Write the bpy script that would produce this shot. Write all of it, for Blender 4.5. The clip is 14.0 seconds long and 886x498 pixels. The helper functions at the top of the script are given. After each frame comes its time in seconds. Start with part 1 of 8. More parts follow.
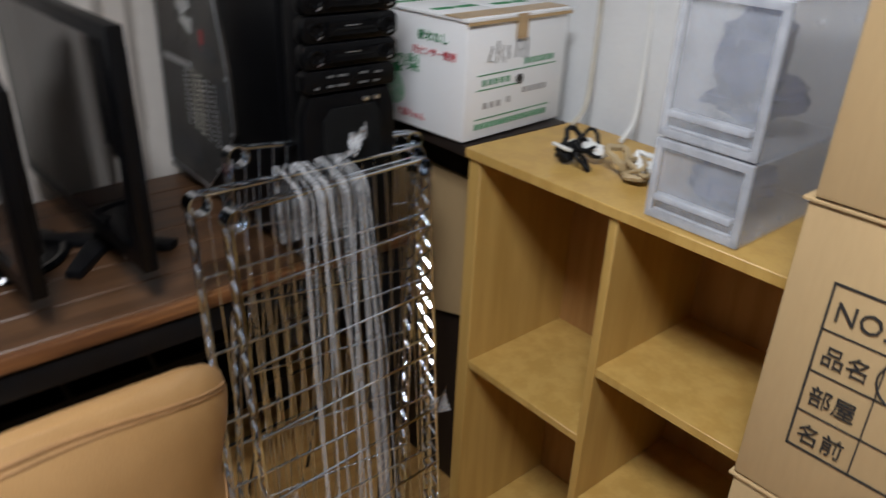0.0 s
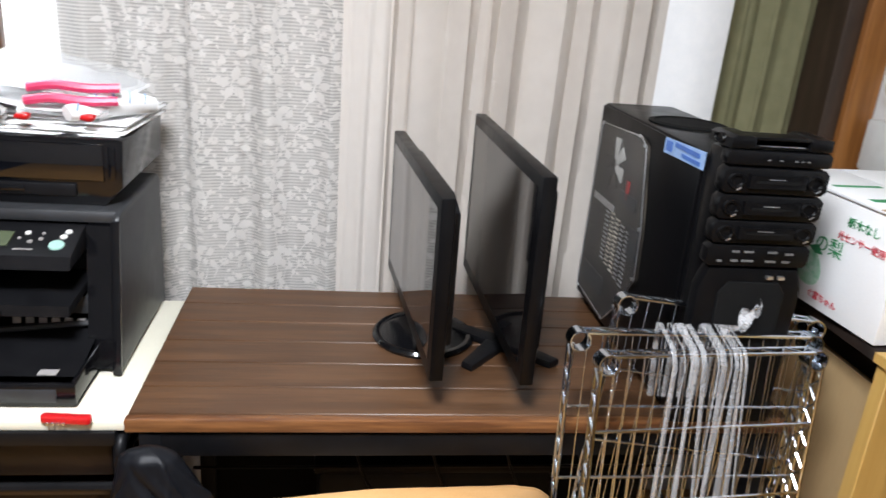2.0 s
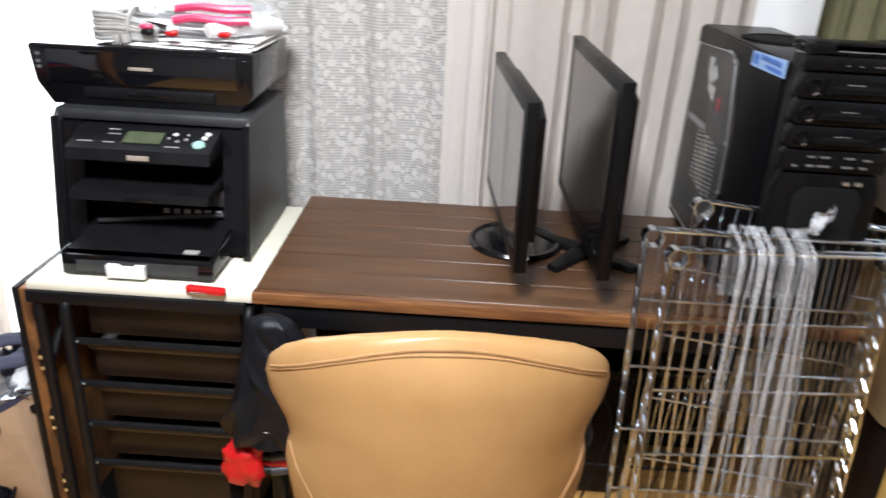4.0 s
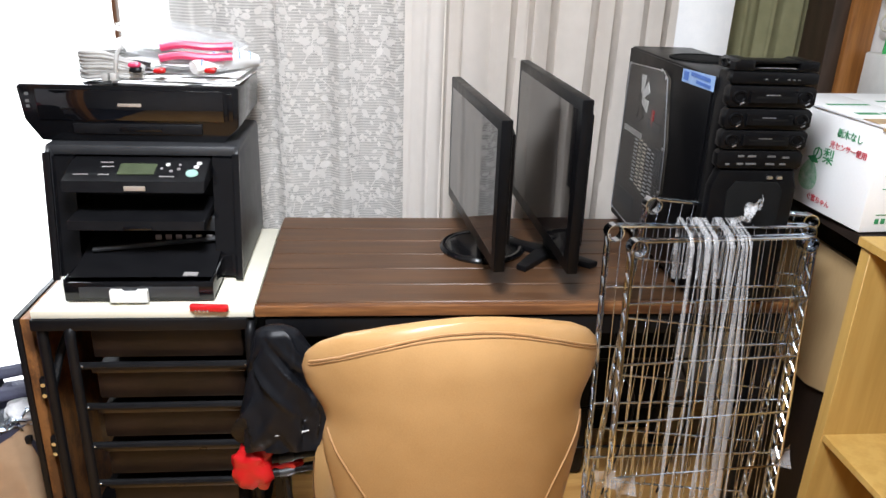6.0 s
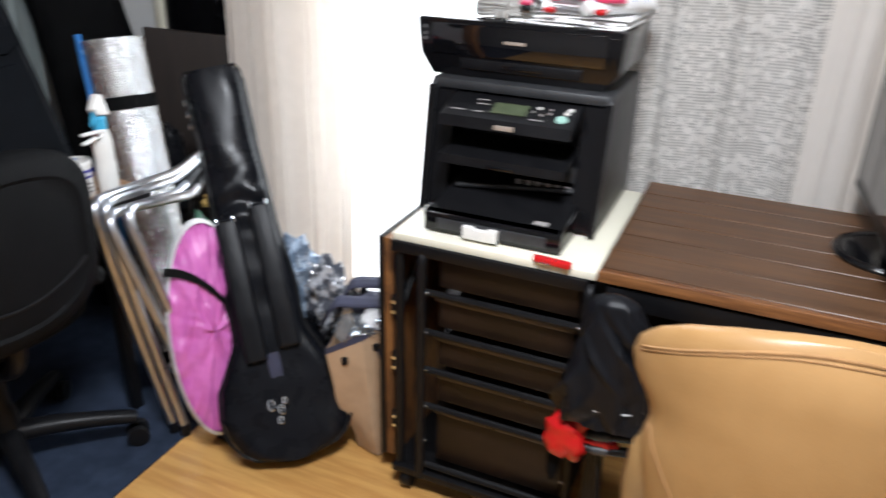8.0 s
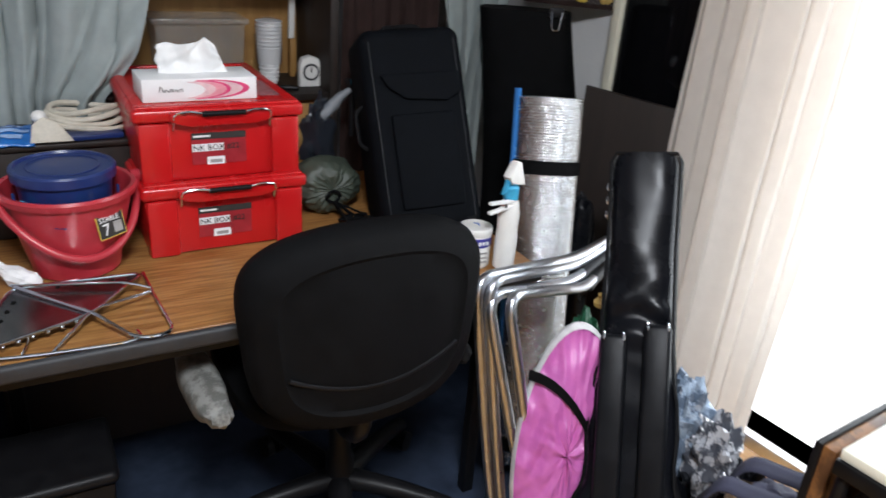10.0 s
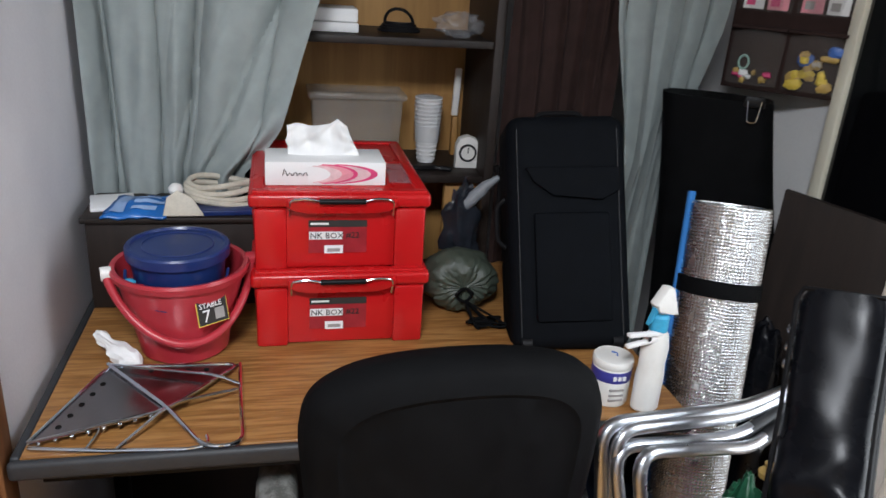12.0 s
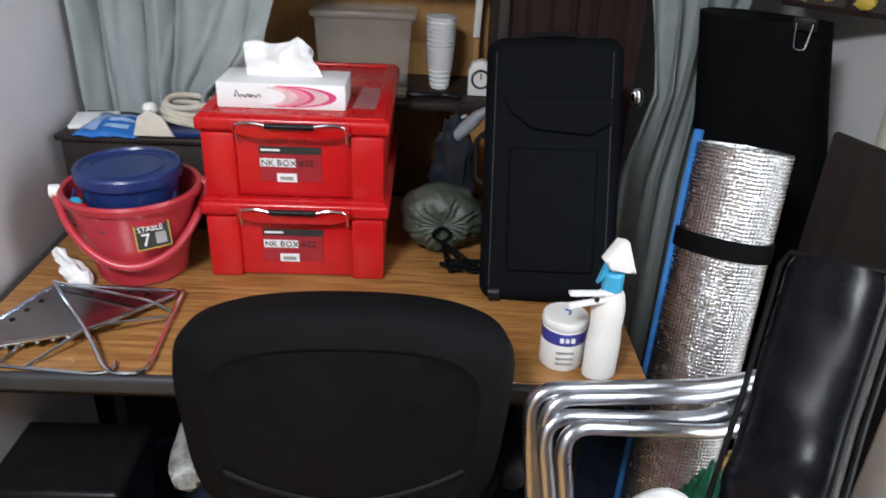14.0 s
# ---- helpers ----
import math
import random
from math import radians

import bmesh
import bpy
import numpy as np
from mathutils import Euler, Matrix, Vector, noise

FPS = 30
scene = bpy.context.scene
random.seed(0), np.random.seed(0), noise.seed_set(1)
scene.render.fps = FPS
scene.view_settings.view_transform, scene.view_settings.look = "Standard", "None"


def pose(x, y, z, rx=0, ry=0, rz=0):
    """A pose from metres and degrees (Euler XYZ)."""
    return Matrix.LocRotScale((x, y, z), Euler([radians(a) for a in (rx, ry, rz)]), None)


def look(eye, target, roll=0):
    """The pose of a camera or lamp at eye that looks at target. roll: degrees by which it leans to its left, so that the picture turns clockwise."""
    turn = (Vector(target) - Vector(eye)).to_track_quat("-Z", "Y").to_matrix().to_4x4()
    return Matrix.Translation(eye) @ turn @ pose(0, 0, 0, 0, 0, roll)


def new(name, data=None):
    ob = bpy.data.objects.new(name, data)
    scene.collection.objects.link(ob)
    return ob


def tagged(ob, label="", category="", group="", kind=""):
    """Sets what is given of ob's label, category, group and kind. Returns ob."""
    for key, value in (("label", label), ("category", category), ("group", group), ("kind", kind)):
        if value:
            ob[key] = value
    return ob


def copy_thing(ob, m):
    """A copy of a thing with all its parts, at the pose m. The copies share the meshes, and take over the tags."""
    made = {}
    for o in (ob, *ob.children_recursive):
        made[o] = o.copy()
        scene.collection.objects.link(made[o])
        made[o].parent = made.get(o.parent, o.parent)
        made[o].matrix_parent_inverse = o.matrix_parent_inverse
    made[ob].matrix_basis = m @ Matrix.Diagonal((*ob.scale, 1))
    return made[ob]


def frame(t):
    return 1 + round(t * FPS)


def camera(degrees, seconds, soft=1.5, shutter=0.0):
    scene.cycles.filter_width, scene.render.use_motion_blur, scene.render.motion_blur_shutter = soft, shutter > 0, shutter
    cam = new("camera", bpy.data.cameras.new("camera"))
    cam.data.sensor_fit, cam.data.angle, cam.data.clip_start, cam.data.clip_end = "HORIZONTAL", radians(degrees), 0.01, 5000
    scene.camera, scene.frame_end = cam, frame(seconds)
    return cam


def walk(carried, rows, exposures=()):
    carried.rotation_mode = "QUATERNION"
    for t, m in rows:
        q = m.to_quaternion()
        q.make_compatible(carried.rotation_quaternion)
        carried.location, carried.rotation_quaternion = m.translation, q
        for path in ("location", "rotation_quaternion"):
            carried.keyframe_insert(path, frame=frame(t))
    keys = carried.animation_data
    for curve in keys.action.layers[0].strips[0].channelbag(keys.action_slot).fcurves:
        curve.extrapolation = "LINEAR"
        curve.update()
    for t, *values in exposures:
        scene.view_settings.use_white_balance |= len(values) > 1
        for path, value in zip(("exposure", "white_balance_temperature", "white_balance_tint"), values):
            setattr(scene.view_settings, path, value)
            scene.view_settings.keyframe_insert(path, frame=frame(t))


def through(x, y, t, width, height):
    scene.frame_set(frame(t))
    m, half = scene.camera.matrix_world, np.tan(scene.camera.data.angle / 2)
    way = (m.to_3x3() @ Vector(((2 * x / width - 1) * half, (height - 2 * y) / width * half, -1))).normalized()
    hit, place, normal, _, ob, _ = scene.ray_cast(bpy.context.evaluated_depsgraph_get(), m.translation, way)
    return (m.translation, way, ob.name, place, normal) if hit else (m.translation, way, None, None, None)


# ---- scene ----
cam = camera(61.1, 14.0, soft=1.5, shutter=0.5)
PATH = [
    (0, (0.322, -1.011, 1.338), (1.513, 0.329, 0.452), 2.7),
    (0.2, (0.351, -1.058, 1.341), (1.384, 0.376, 0.428), 4.6),
    (0.5, (0.389, -1.124, 1.348), (1.189, 0.456, 0.42), 2.1),
    (1, (0.347, -1.144, 1.407), (0.875, 0.608, 0.6), 1.2),
    (1.5, (0.3, -1.097, 1.426), (0.739, 0.728, 0.736), 2.7),
    (2, (0.333, -1.07, 1.415), (0.606, 0.797, 0.749), 4.8),
    (2.5, (0.383, -1.115, 1.406), (0.426, 0.756, 0.702), 4.8),
    (3, (0.384, -1.154, 1.4), (0.206, 0.696, 0.661), 4.0),
    (3.5, (0.385, -1.187, 1.389), (0.184, 0.646, 0.615), 3.5),
    (4, (0.382, -1.231, 1.377), (0.345, 0.602, 0.577), 3.1),
    (4.2, (0.359, -1.255, 1.384), (0.403, 0.577, 0.582), 2.9),
    (6.3, (0.234, -1.387, 1.402), (0.427, 0.464, 0.67), 2.2),
    (6.5, (0.263, -1.382, 1.396), (0.408, 0.471, 0.658), 1.5),
    (7, (0.311, -1.353, 1.405), (0.294, 0.501, 0.654), 1.2),
    (7.5, (0.315, -1.325, 1.37), (-0.033, 0.479, 0.58), 1.5),
    (8, (0.233, -1.263, 1.352), (-0.484, 0.399, 0.5), 1.4),
    (8.5, (0.095, -1.179, 1.342), (-0.821, 0.377, 0.482), 3.8),
    (9, (0.005, -1.12, 1.343), (-1.126, 0.302, 0.506), 3.7),
    (9.2, (-0.027, -1.103, 1.346), (-1.245, 0.255, 0.525), 3.5),
    (11.3, (-0.103, -0.78, 1.43), (-1.827, -0.122, 0.66), 5.1),
    (11.5, (-0.143, -0.764, 1.431), (-1.898, -0.13, 0.712), 4.9),
    (12, (-0.211, -0.728, 1.416), (-1.983, -0.145, 0.692), 4.0),
    (12.5, (-0.239, -0.64, 1.413), (-2.042, -0.279, 0.627), 4.0),
    (13, (-0.236, -0.505, 1.419), (-2.041, -0.294, 0.583), 4.2),
    (13.5, (-0.237, -0.392, 1.413), (-2.037, -0.235, 0.556), 2.2),
    (14, (-0.263, -0.355, 1.393), (-2.033, -0.148, 0.484), 2.6),
]
EXPOSURES = [(0.0, -1.04), (0.5, -0.60), (1.0, -0.2), (2.0, 0.04), (4.0, 0.1), (6.5, 0.12), (7.5, -0.04), (8.5, -0.32), (9.2, -0.38), (11.3, -0.40), (12.5, -0.46), (13.3, -0.46), (14.0, -0.20)]
walk(cam, [(t, look(eye, target, roll)) for t, eye, target, roll in PATH], EXPOSURES)

# ---- world and light ----
world = bpy.data.worlds.new("world")
scene.world = world
world.use_nodes = True
wn = world.node_tree.nodes
sky = wn.new("ShaderNodeTexSky")
sky.sky_type, sky.sun_disc = "NISHITA", False
sky.sun_elevation, sky.sun_rotation = radians(35), radians(150)
world.node_tree.links.new(sky.outputs[0], wn["Background"].inputs[0])
wn["Background"].inputs[1].default_value = 0.12


def area_lamp(name, m, sx, sy, watts, colour):
    la = bpy.data.lights.new(name, "AREA")
    la.shape, la.size, la.size_y, la.energy, la.color = "RECTANGLE", sx, sy, watts, colour
    ob = new(name, la)
    ob.matrix_world = m
    return ob


# daylight entering by the open part of the window, and the room's ceiling lamp
area_lamp("window_daylight", look((-0.62, 0.76, 1.25), (-0.62, -1.0, 1.0)), 0.66, 1.6, 24, (0.84, 0.92, 1.0))
area_lamp("ceiling_lamp_light", look((0.15, -1.0, 2.30), (0.15, -1.0, 0)), 0.44, 0.44, 90, (0.94, 0.985, 1.06))


# ---- materials ----
def material(name, c1, c2=None, rough=0.5, metal=0.0, scale=30.0, fine=220.0, bump=0.15, stretch=(1, 1, 1), contrast=0.5, coat=0.0, spec=0.5):
    """Two scales of noise between two colours, with a fine relief."""
    c2 = c2 or tuple(0.72 * v for v in c1)
    m = bpy.data.materials.new(name)
    m.use_nodes = True
    nt = m.node_tree
    n, l = nt.nodes, nt.links
    b = n["Principled BSDF"]
    co = n.new("ShaderNodeTexCoord")
    mp = n.new("ShaderNodeMapping")
    mp.inputs["Scale"].default_value = stretch
    l.new(co.outputs["Object"], mp.inputs[0])
    a, f = n.new("ShaderNodeTexNoise"), n.new("ShaderNodeTexNoise")
    a.inputs["Scale"].default_value, f.inputs["Scale"].default_value = scale, fine
    a.inputs["Detail"].default_value, f.inputs["Detail"].default_value = 4, 3
    l.new(mp.outputs[0], a.inputs[0])
    l.new(mp.outputs[0], f.inputs[0])
    mix = n.new("ShaderNodeMath")
    mix.operation = "MULTIPLY_ADD"
    mix.inputs[1].default_value = 0.35
    l.new(f.outputs[0], mix.inputs[0])
    l.new(a.outputs[0], mix.inputs[2])
    ramp = n.new("ShaderNodeValToRGB")
    ramp.color_ramp.elements[0].position = 0.68 - 0.3 * (1.2 - contrast)
    ramp.color_ramp.elements[1].position = 0.68 + 0.3 * (1.2 - contrast)
    ramp.color_ramp.elements[0].color, ramp.color_ramp.elements[1].color = (*c2, 1), (*c1, 1)
    l.new(mix.outputs[0], ramp.inputs[0])
    l.new(ramp.outputs[0], b.inputs["Base Color"])
    rr = n.new("ShaderNodeMapRange")
    rr.inputs[3].default_value, rr.inputs[4].default_value = max(0.02, rough - 0.08), min(1, rough + 0.1)
    l.new(a.outputs[0], rr.inputs[0])
    l.new(rr.outputs[0], b.inputs["Roughness"])
    b.inputs["Metallic"].default_value = metal
    b.inputs["Specular IOR Level"].default_value = spec
    b.inputs["Coat Weight"].default_value = coat
    if bump:
        bp = n.new("ShaderNodeBump")
        bp.inputs["Strength"].default_value, bp.inputs["Distance"].default_value = bump, 0.002
        l.new(f.outputs[0], bp.inputs["Height"])
        l.new(bp.outputs[0], b.inputs["Normal"])
    return m


def glassy(name, colour, alpha, rough=0.25):
    """Thin translucent plastic or film: part of the light goes straight through."""
    m = material(name, colour, rough=rough, bump=0.05)
    nt = m.node_tree
    tr, mx = nt.nodes.new("ShaderNodeBsdfTransparent"), nt.nodes.new("ShaderNodeMixShader")
    mx.inputs[0].default_value = alpha
    nt.links.new(tr.outputs[0], mx.inputs[1])
    nt.links.new(nt.nodes["Principled BSDF"].outputs[0], mx.inputs[2])
    nt.links.new(mx.outputs[0], nt.nodes["Material Output"].inputs[0])
    return m


def cloth(name, c1, c2=None, through=0.35, scale=25.0):
    """Woven cloth that lets some light through."""
    m = material(name, c1, c2, rough=0.9, scale=scale, fine=900, bump=0.3, spec=0.2)
    nt = m.node_tree
    tl, mx = nt.nodes.new("ShaderNodeBsdfTranslucent"), nt.nodes.new("ShaderNodeMixShader")
    tl.inputs[0].default_value = (*c1, 1)
    mx.inputs[0].default_value = through
    nt.links.new(nt.nodes["Principled BSDF"].outputs[0], mx.inputs[1])
    nt.links.new(tl.outputs[0], mx.inputs[2])
    nt.links.new(mx.outputs[0], nt.nodes["Material Output"].inputs[0])
    return m


def glow(name, colour, strength):
    m = bpy.data.materials.new(name)
    m.use_nodes = True
    b = m.node_tree.nodes["Principled BSDF"]
    b.inputs["Emission Color"].default_value, b.inputs["Emission Strength"].default_value = (*colour, 1), strength
    return m


def wood(name, c1, c2, along="x", rough=0.4, grain=14.0, coat=0.0):
    st = {"x": (0.07, 1, 1), "y": (1, 0.07, 1), "z": (1, 1, 0.07)}[along]
    return material(name, c1, c2, rough=rough, scale=grain * 3, fine=grain * 14, stretch=st, bump=0.12, contrast=0.8, coat=coat)


M_PLASTER = material("white_plaster", (0.80, 0.80, 0.79), (0.72, 0.72, 0.72), rough=0.85, scale=6, fine=120, bump=0.25)
M_WALLPAPER = material("pale_wallpaper", (0.74, 0.73, 0.76), (0.66, 0.65, 0.69), rough=0.85, scale=5, fine=160, bump=0.3)
M_CEILING = material("ceiling_board", (0.42, 0.415, 0.40), (0.36, 0.355, 0.34), rough=0.85, scale=4, stretch=(0.2, 1, 1))
# grey chosen for the unseen walls, so that they bounce less light
M_GREYWALL = material("bounce_cut_grey", (0.30, 0.30, 0.305), (0.25, 0.25, 0.255), rough=0.85, scale=5, fine=160, bump=0.3)
M_FLOORWOOD = wood("oak_laminate", (0.56, 0.31, 0.10), (0.44, 0.22, 0.065), "x", 0.32)
M_CARPET = material("navy_carpet", (0.032, 0.045, 0.075), (0.018, 0.026, 0.045), rough=0.98, scale=18, fine=700, bump=0.9, spec=0.1)
M_POST = wood("stained_post", (0.19, 0.080, 0.032), (0.12, 0.048, 0.018), "z", 0.4)
M_DARKPOST = wood("dark_post", (0.045, 0.026, 0.016), (0.03, 0.017, 0.01), "z", 0.5)
M_ORANGEPOST = wood("orange_post", (0.34, 0.14, 0.036), (0.22, 0.085, 0.022), "z", 0.35)
M_DESK = wood("walnut_top", (0.112, 0.054, 0.025), (0.070, 0.033, 0.015), "x", 0.42)
M_DESKEDGE = wood("worn_orange_edge", (0.25, 0.105, 0.036), (0.10, 0.038, 0.015), "x", 0.4)
M_GROOVE = material("pale_groove", (0.10, 0.058, 0.034), rough=0.85, spec=0.2)
M_BLACKSTEEL = material("black_steel", (0.006, 0.006, 0.007), rough=0.42, bump=0.05, spec=0.22)
M_BLACKPLASTIC = material("black_plastic", (0.008, 0.008, 0.009), (0.005, 0.005, 0.006), rough=0.42, bump=0.08, spec=0.18)
M_GLOSSBLACK = material("gloss_black", (0.005, 0.005, 0.006), rough=0.12, bump=0.0, spec=0.45)
M_GREYPLASTIC = material("charcoal_plastic", (0.030, 0.031, 0.034), (0.023, 0.024, 0.026), rough=0.42, fine=600, bump=0.2)
# flat black for slots, holes and gaps that lie in shade
M_DARKCAVE = material("recess_black", (0.006, 0.006, 0.006), rough=0.8, spec=0.12)
M_SCREEN = material("screen_glass", (0.004, 0.004, 0.005), rough=-0.03, bump=0.0, spec=0.85)
M_CHROME = material("chrome", (0.72, 0.79, 0.88), (0.64, 0.71, 0.80), rough=0.12, metal=1.0, bump=0.03)
M_TUBE = material("dull_aluminium_tube", (0.58, 0.60, 0.64), (0.48, 0.50, 0.54), rough=0.30, metal=1.0, bump=0.05)
M_ALU = material("aluminium", (0.84, 0.86, 0.90), (0.74, 0.76, 0.80), rough=0.36, metal=1.0, bump=0.05)
M_STEEL = material("stainless", (0.62, 0.60, 0.58), (0.5, 0.48, 0.47), rough=0.24, metal=1.0, bump=0.06)
M_LEATHER = material("tan_leather", (0.365, 0.208, 0.083), (0.285, 0.154, 0.057), rough=0.36, scale=6, fine=520, bump=0.07, contrast=0.65)
M_PIPING = material("tan_piping", (0.33, 0.175, 0.07), rough=0.5)
M_CREAM = material("cream_laminate", (0.78, 0.75, 0.62), (0.70, 0.67, 0.55), rough=0.35, scale=8)
M_BROWNDRAWER = material("dark_brown_drawer", (0.015, 0.0078, 0.0053), (0.007, 0.0039, 0.003), rough=0.42, scale=9, fine=60, contrast=0.8, spec=0.35)
M_FIBRE = material("fibreboard", (0.21, 0.088, 0.026), (0.085, 0.034, 0.012), rough=0.5, scale=22, fine=200, contrast=0.9, stretch=(1, 1, 0.5))
M_DRAWERLIP = material("smoky_drawer_lip", (0.045, 0.036, 0.032), (0.025, 0.019, 0.016), rough=0.3, scale=12, fine=80)
M_MAPLE = wood("maple_board", (0.53, 0.33, 0.095), (0.46, 0.275, 0.072), "z", 0.42, grain=9)
M_CARDBOARD = material("corrugated_cardboard", (0.46, 0.315, 0.155), (0.40, 0.27, 0.13), rough=0.85, scale=5, fine=160, bump=0.2, stretch=(1, 1, 0.2))
M_TAPE = material("brown_tape", (0.50, 0.33, 0.16), rough=0.3)
M_WHITECARD = material("white_card", (0.80, 0.80, 0.80), (0.74, 0.74, 0.74), rough=0.6, scale=4)
M_INKBLACK = material("black_ink", (0.025, 0.022, 0.02), rough=0.7)
M_INKGREEN = material("green_ink", (0.035, 0.27, 0.10), rough=0.7)
M_INKRED = material("red_ink", (0.62, 0.05, 0.07), rough=0.7)
M_INKGREY = material("grey_ink", (0.35, 0.33, 0.32), rough=0.7)
M_DULLMARK = material("dull_grey_mark", (0.13, 0.13, 0.13), rough=0.5)
M_WHITEPLASTIC = material("white_plastic", (0.78, 0.77, 0.74), (0.72, 0.71, 0.68), rough=0.4)
M_FROST = glassy("frosted_plastic", (0.72, 0.745, 0.80), 0.30, 0.35)
M_FROSTRIB = glassy("frosted_rim", (0.78, 0.80, 0.85), 0.42, 0.35)
M_NAVY = material("navy_cloth", (0.028, 0.055, 0.16), (0.016, 0.032, 0.10), rough=0.9)
M_REDPLASTIC = material("red_plastic", (0.52, 0.010, 0.012), (0.45, 0.007, 0.009), rough=0.28, scale=10, fine=400, bump=0.08)
M_BUCKET = material("rose_red_plastic", (0.45, 0.035, 0.05), (0.38, 0.025, 0.037), rough=0.3, scale=12, bump=0.05)
M_BLUEPLASTIC = material("blue_plastic", (0.012, 0.030, 0.135), (0.009, 0.022, 0.10), rough=0.3, scale=12, bump=0.05)
M_TEAK = wood("teak_laminate", (0.37, 0.185, 0.060), (0.215, 0.092, 0.025), "x", 0.36, grain=36)
M_GREYRUBBER = material("grey_rubber_edge", (0.028, 0.030, 0.034), rough=0.55)
M_BROWNWOOD = wood("dark_brown_wood", (0.018, 0.0105, 0.0078), (0.011, 0.0066, 0.0048), "z", 0.55)
M_PLY = wood("plywood_back", (0.40, 0.215, 0.065), (0.32, 0.16, 0.045), "z", 0.55, grain=9)
M_GREENCLOTH = cloth("sage_curtain", (0.35, 0.395, 0.39), (0.30, 0.34, 0.335), 0.10)
M_BROWNCLOTH = cloth("brown_curtain", (0.036, 0.020, 0.018), (0.024, 0.013, 0.011), 0.05)
M_CREAMCLOTH = cloth("cream_curtain", (0.81, 0.742, 0.675), (0.75, 0.685, 0.62), 0.3)
M_PALECLOTH = cloth("pale_lining", (0.84, 0.785, 0.73), (0.80, 0.745, 0.69), 0.3)
M_SHEER = glassy("lace_net", (0.60, 0.575, 0.545), 0.92, 0.9)
M_THREAD = cloth("lace_thread", (0.70, 0.675, 0.64), (0.64, 0.615, 0.585), 0.2)
M_LACE = cloth("lace_leaf", (0.82, 0.79, 0.755), (0.76, 0.73, 0.695), 0.25)
M_SHEERWHITE = cloth("white_sheer", (0.86, 0.84, 0.81), (0.82, 0.80, 0.77), 0.4)
M_BLACKFABRIC = material("black_fabric", (0.0046, 0.0048, 0.0054), (0.0025, 0.0026, 0.0030), rough=0.66, scale=26, fine=900, bump=0.5, spec=0.08)
M_CASEFABRIC = material("black_nylon", (0.0045, 0.0055, 0.0075), (0.003, 0.0037, 0.005), rough=0.7, scale=30, fine=1100, bump=0.4, spec=0.06)
M_BLACKVINYL = material("black_vinyl", (0.006, 0.0065, 0.009), (0.004, 0.0045, 0.006), rough=0.27, scale=18, fine=380, bump=0.10, spec=0.16)
M_FOIL = material("silver_foil", (0.70, 0.71, 0.72), (0.52, 0.53, 0.54), rough=0.24, metal=1.0, scale=60, fine=400, bump=0.3)
M_BLUEFOAM = material("blue_foam", (0.03, 0.20, 0.55), (0.025, 0.16, 0.45), rough=0.8)
M_PINK = material("pink_nylon", (0.60, 0.16, 0.46), (0.50, 0.11, 0.38), rough=0.35, scale=14, fine=60, bump=0.5)
M_WHITECLOTH = material("white_cloth", (0.72, 0.71, 0.72), rough=0.8)
M_TANCLOTH = material("tan_canvas", (0.42, 0.28, 0.17), (0.36, 0.235, 0.14), rough=0.85, fine=600, bump=0.4)
M_NAVYCLOTH = material("navy_canvas", (0.035, 0.036, 0.065), rough=0.85, fine=600, bump=0.4)
M_OLIVE = material("olive_nylon", (0.062, 0.078, 0.058), (0.040, 0.050, 0.038), rough=0.5, scale=30, bump=0.4)
M_PAPER = material("paper_white", (0.82, 0.81, 0.80), (0.76, 0.76, 0.76), rough=0.7)
M_CABLEGREY = material("grey_cable", (0.42, 0.41, 0.39), rough=0.5)
M_TANLEAD = material("tan_lead", (0.46, 0.35, 0.20), (0.38, 0.28, 0.15), rough=0.55)
M_CABLECREAM = material("cream_cable", (0.62, 0.57, 0.47), rough=0.5)
M_PINKPLASTIC = material("pink_plastic", (0.75, 0.06, 0.16), rough=0.35)
M_SKIPINK = material("pale_pink_print", (0.80, 0.32, 0.38), rough=0.5)
M_ROSE = material("rose_print", (0.72, 0.06, 0.20), rough=0.5)
M_SILVERPRINT = material("silver_print", (0.36, 0.30, 0.25), rough=0.35)
M_LCD = material("lcd_green", (0.085, 0.105, 0.06), rough=0.2)
M_MINT = material("mint_button", (0.38, 0.62, 0.54), rough=0.4)
M_STICKER = material("blue_sticker", (0.30, 0.45, 0.72), rough=0.4)
M_STICKERBLUE = material("deep_blue_print", (0.06, 0.16, 0.50), rough=0.4)
M_CYAN = material("cyan_plastic", (0.05, 0.38, 0.62), rough=0.35)
M_CLEAR = glassy("clear_panel", (0.20, 0.20, 0.20), 0.14, 0.06)
M_DARKFILM = glassy("dark_film", (0.025, 0.03, 0.04), 0.86, 0.18)
M_GLASSDARK = glassy("clear_bag", (0.42, 0.44, 0.47), 0.20, 0.2)
M_STRETCH = glassy("stretch_film", (0.72, 0.72, 0.73), 0.36, 0.2)
M_SHADE = material("daylight_stop_grey", (0.40, 0.40, 0.39), rough=0.7)
M_YELLOWGREEN = cloth("moss_blind", (0.27, 0.255, 0.145), (0.22, 0.21, 0.115), 0.2)
M_YELLOW = material("yellow_print", (0.75, 0.55, 0.08), rough=0.5)
M_GREENPLASTIC = material("green_plastic", (0.05, 0.45, 0.12), rough=0.4)
M_BRASS = material("brass_toy", (0.55, 0.36, 0.10), rough=0.5)
M_OUTSIDE = glow("white_daylight", (0.97, 0.985, 1.0), 2.4)
M_PCBLACK = material("satin_black", (0.0035, 0.0035, 0.004), (0.0025, 0.0025, 0.003), rough=0.33, bump=0.05, spec=0.14)
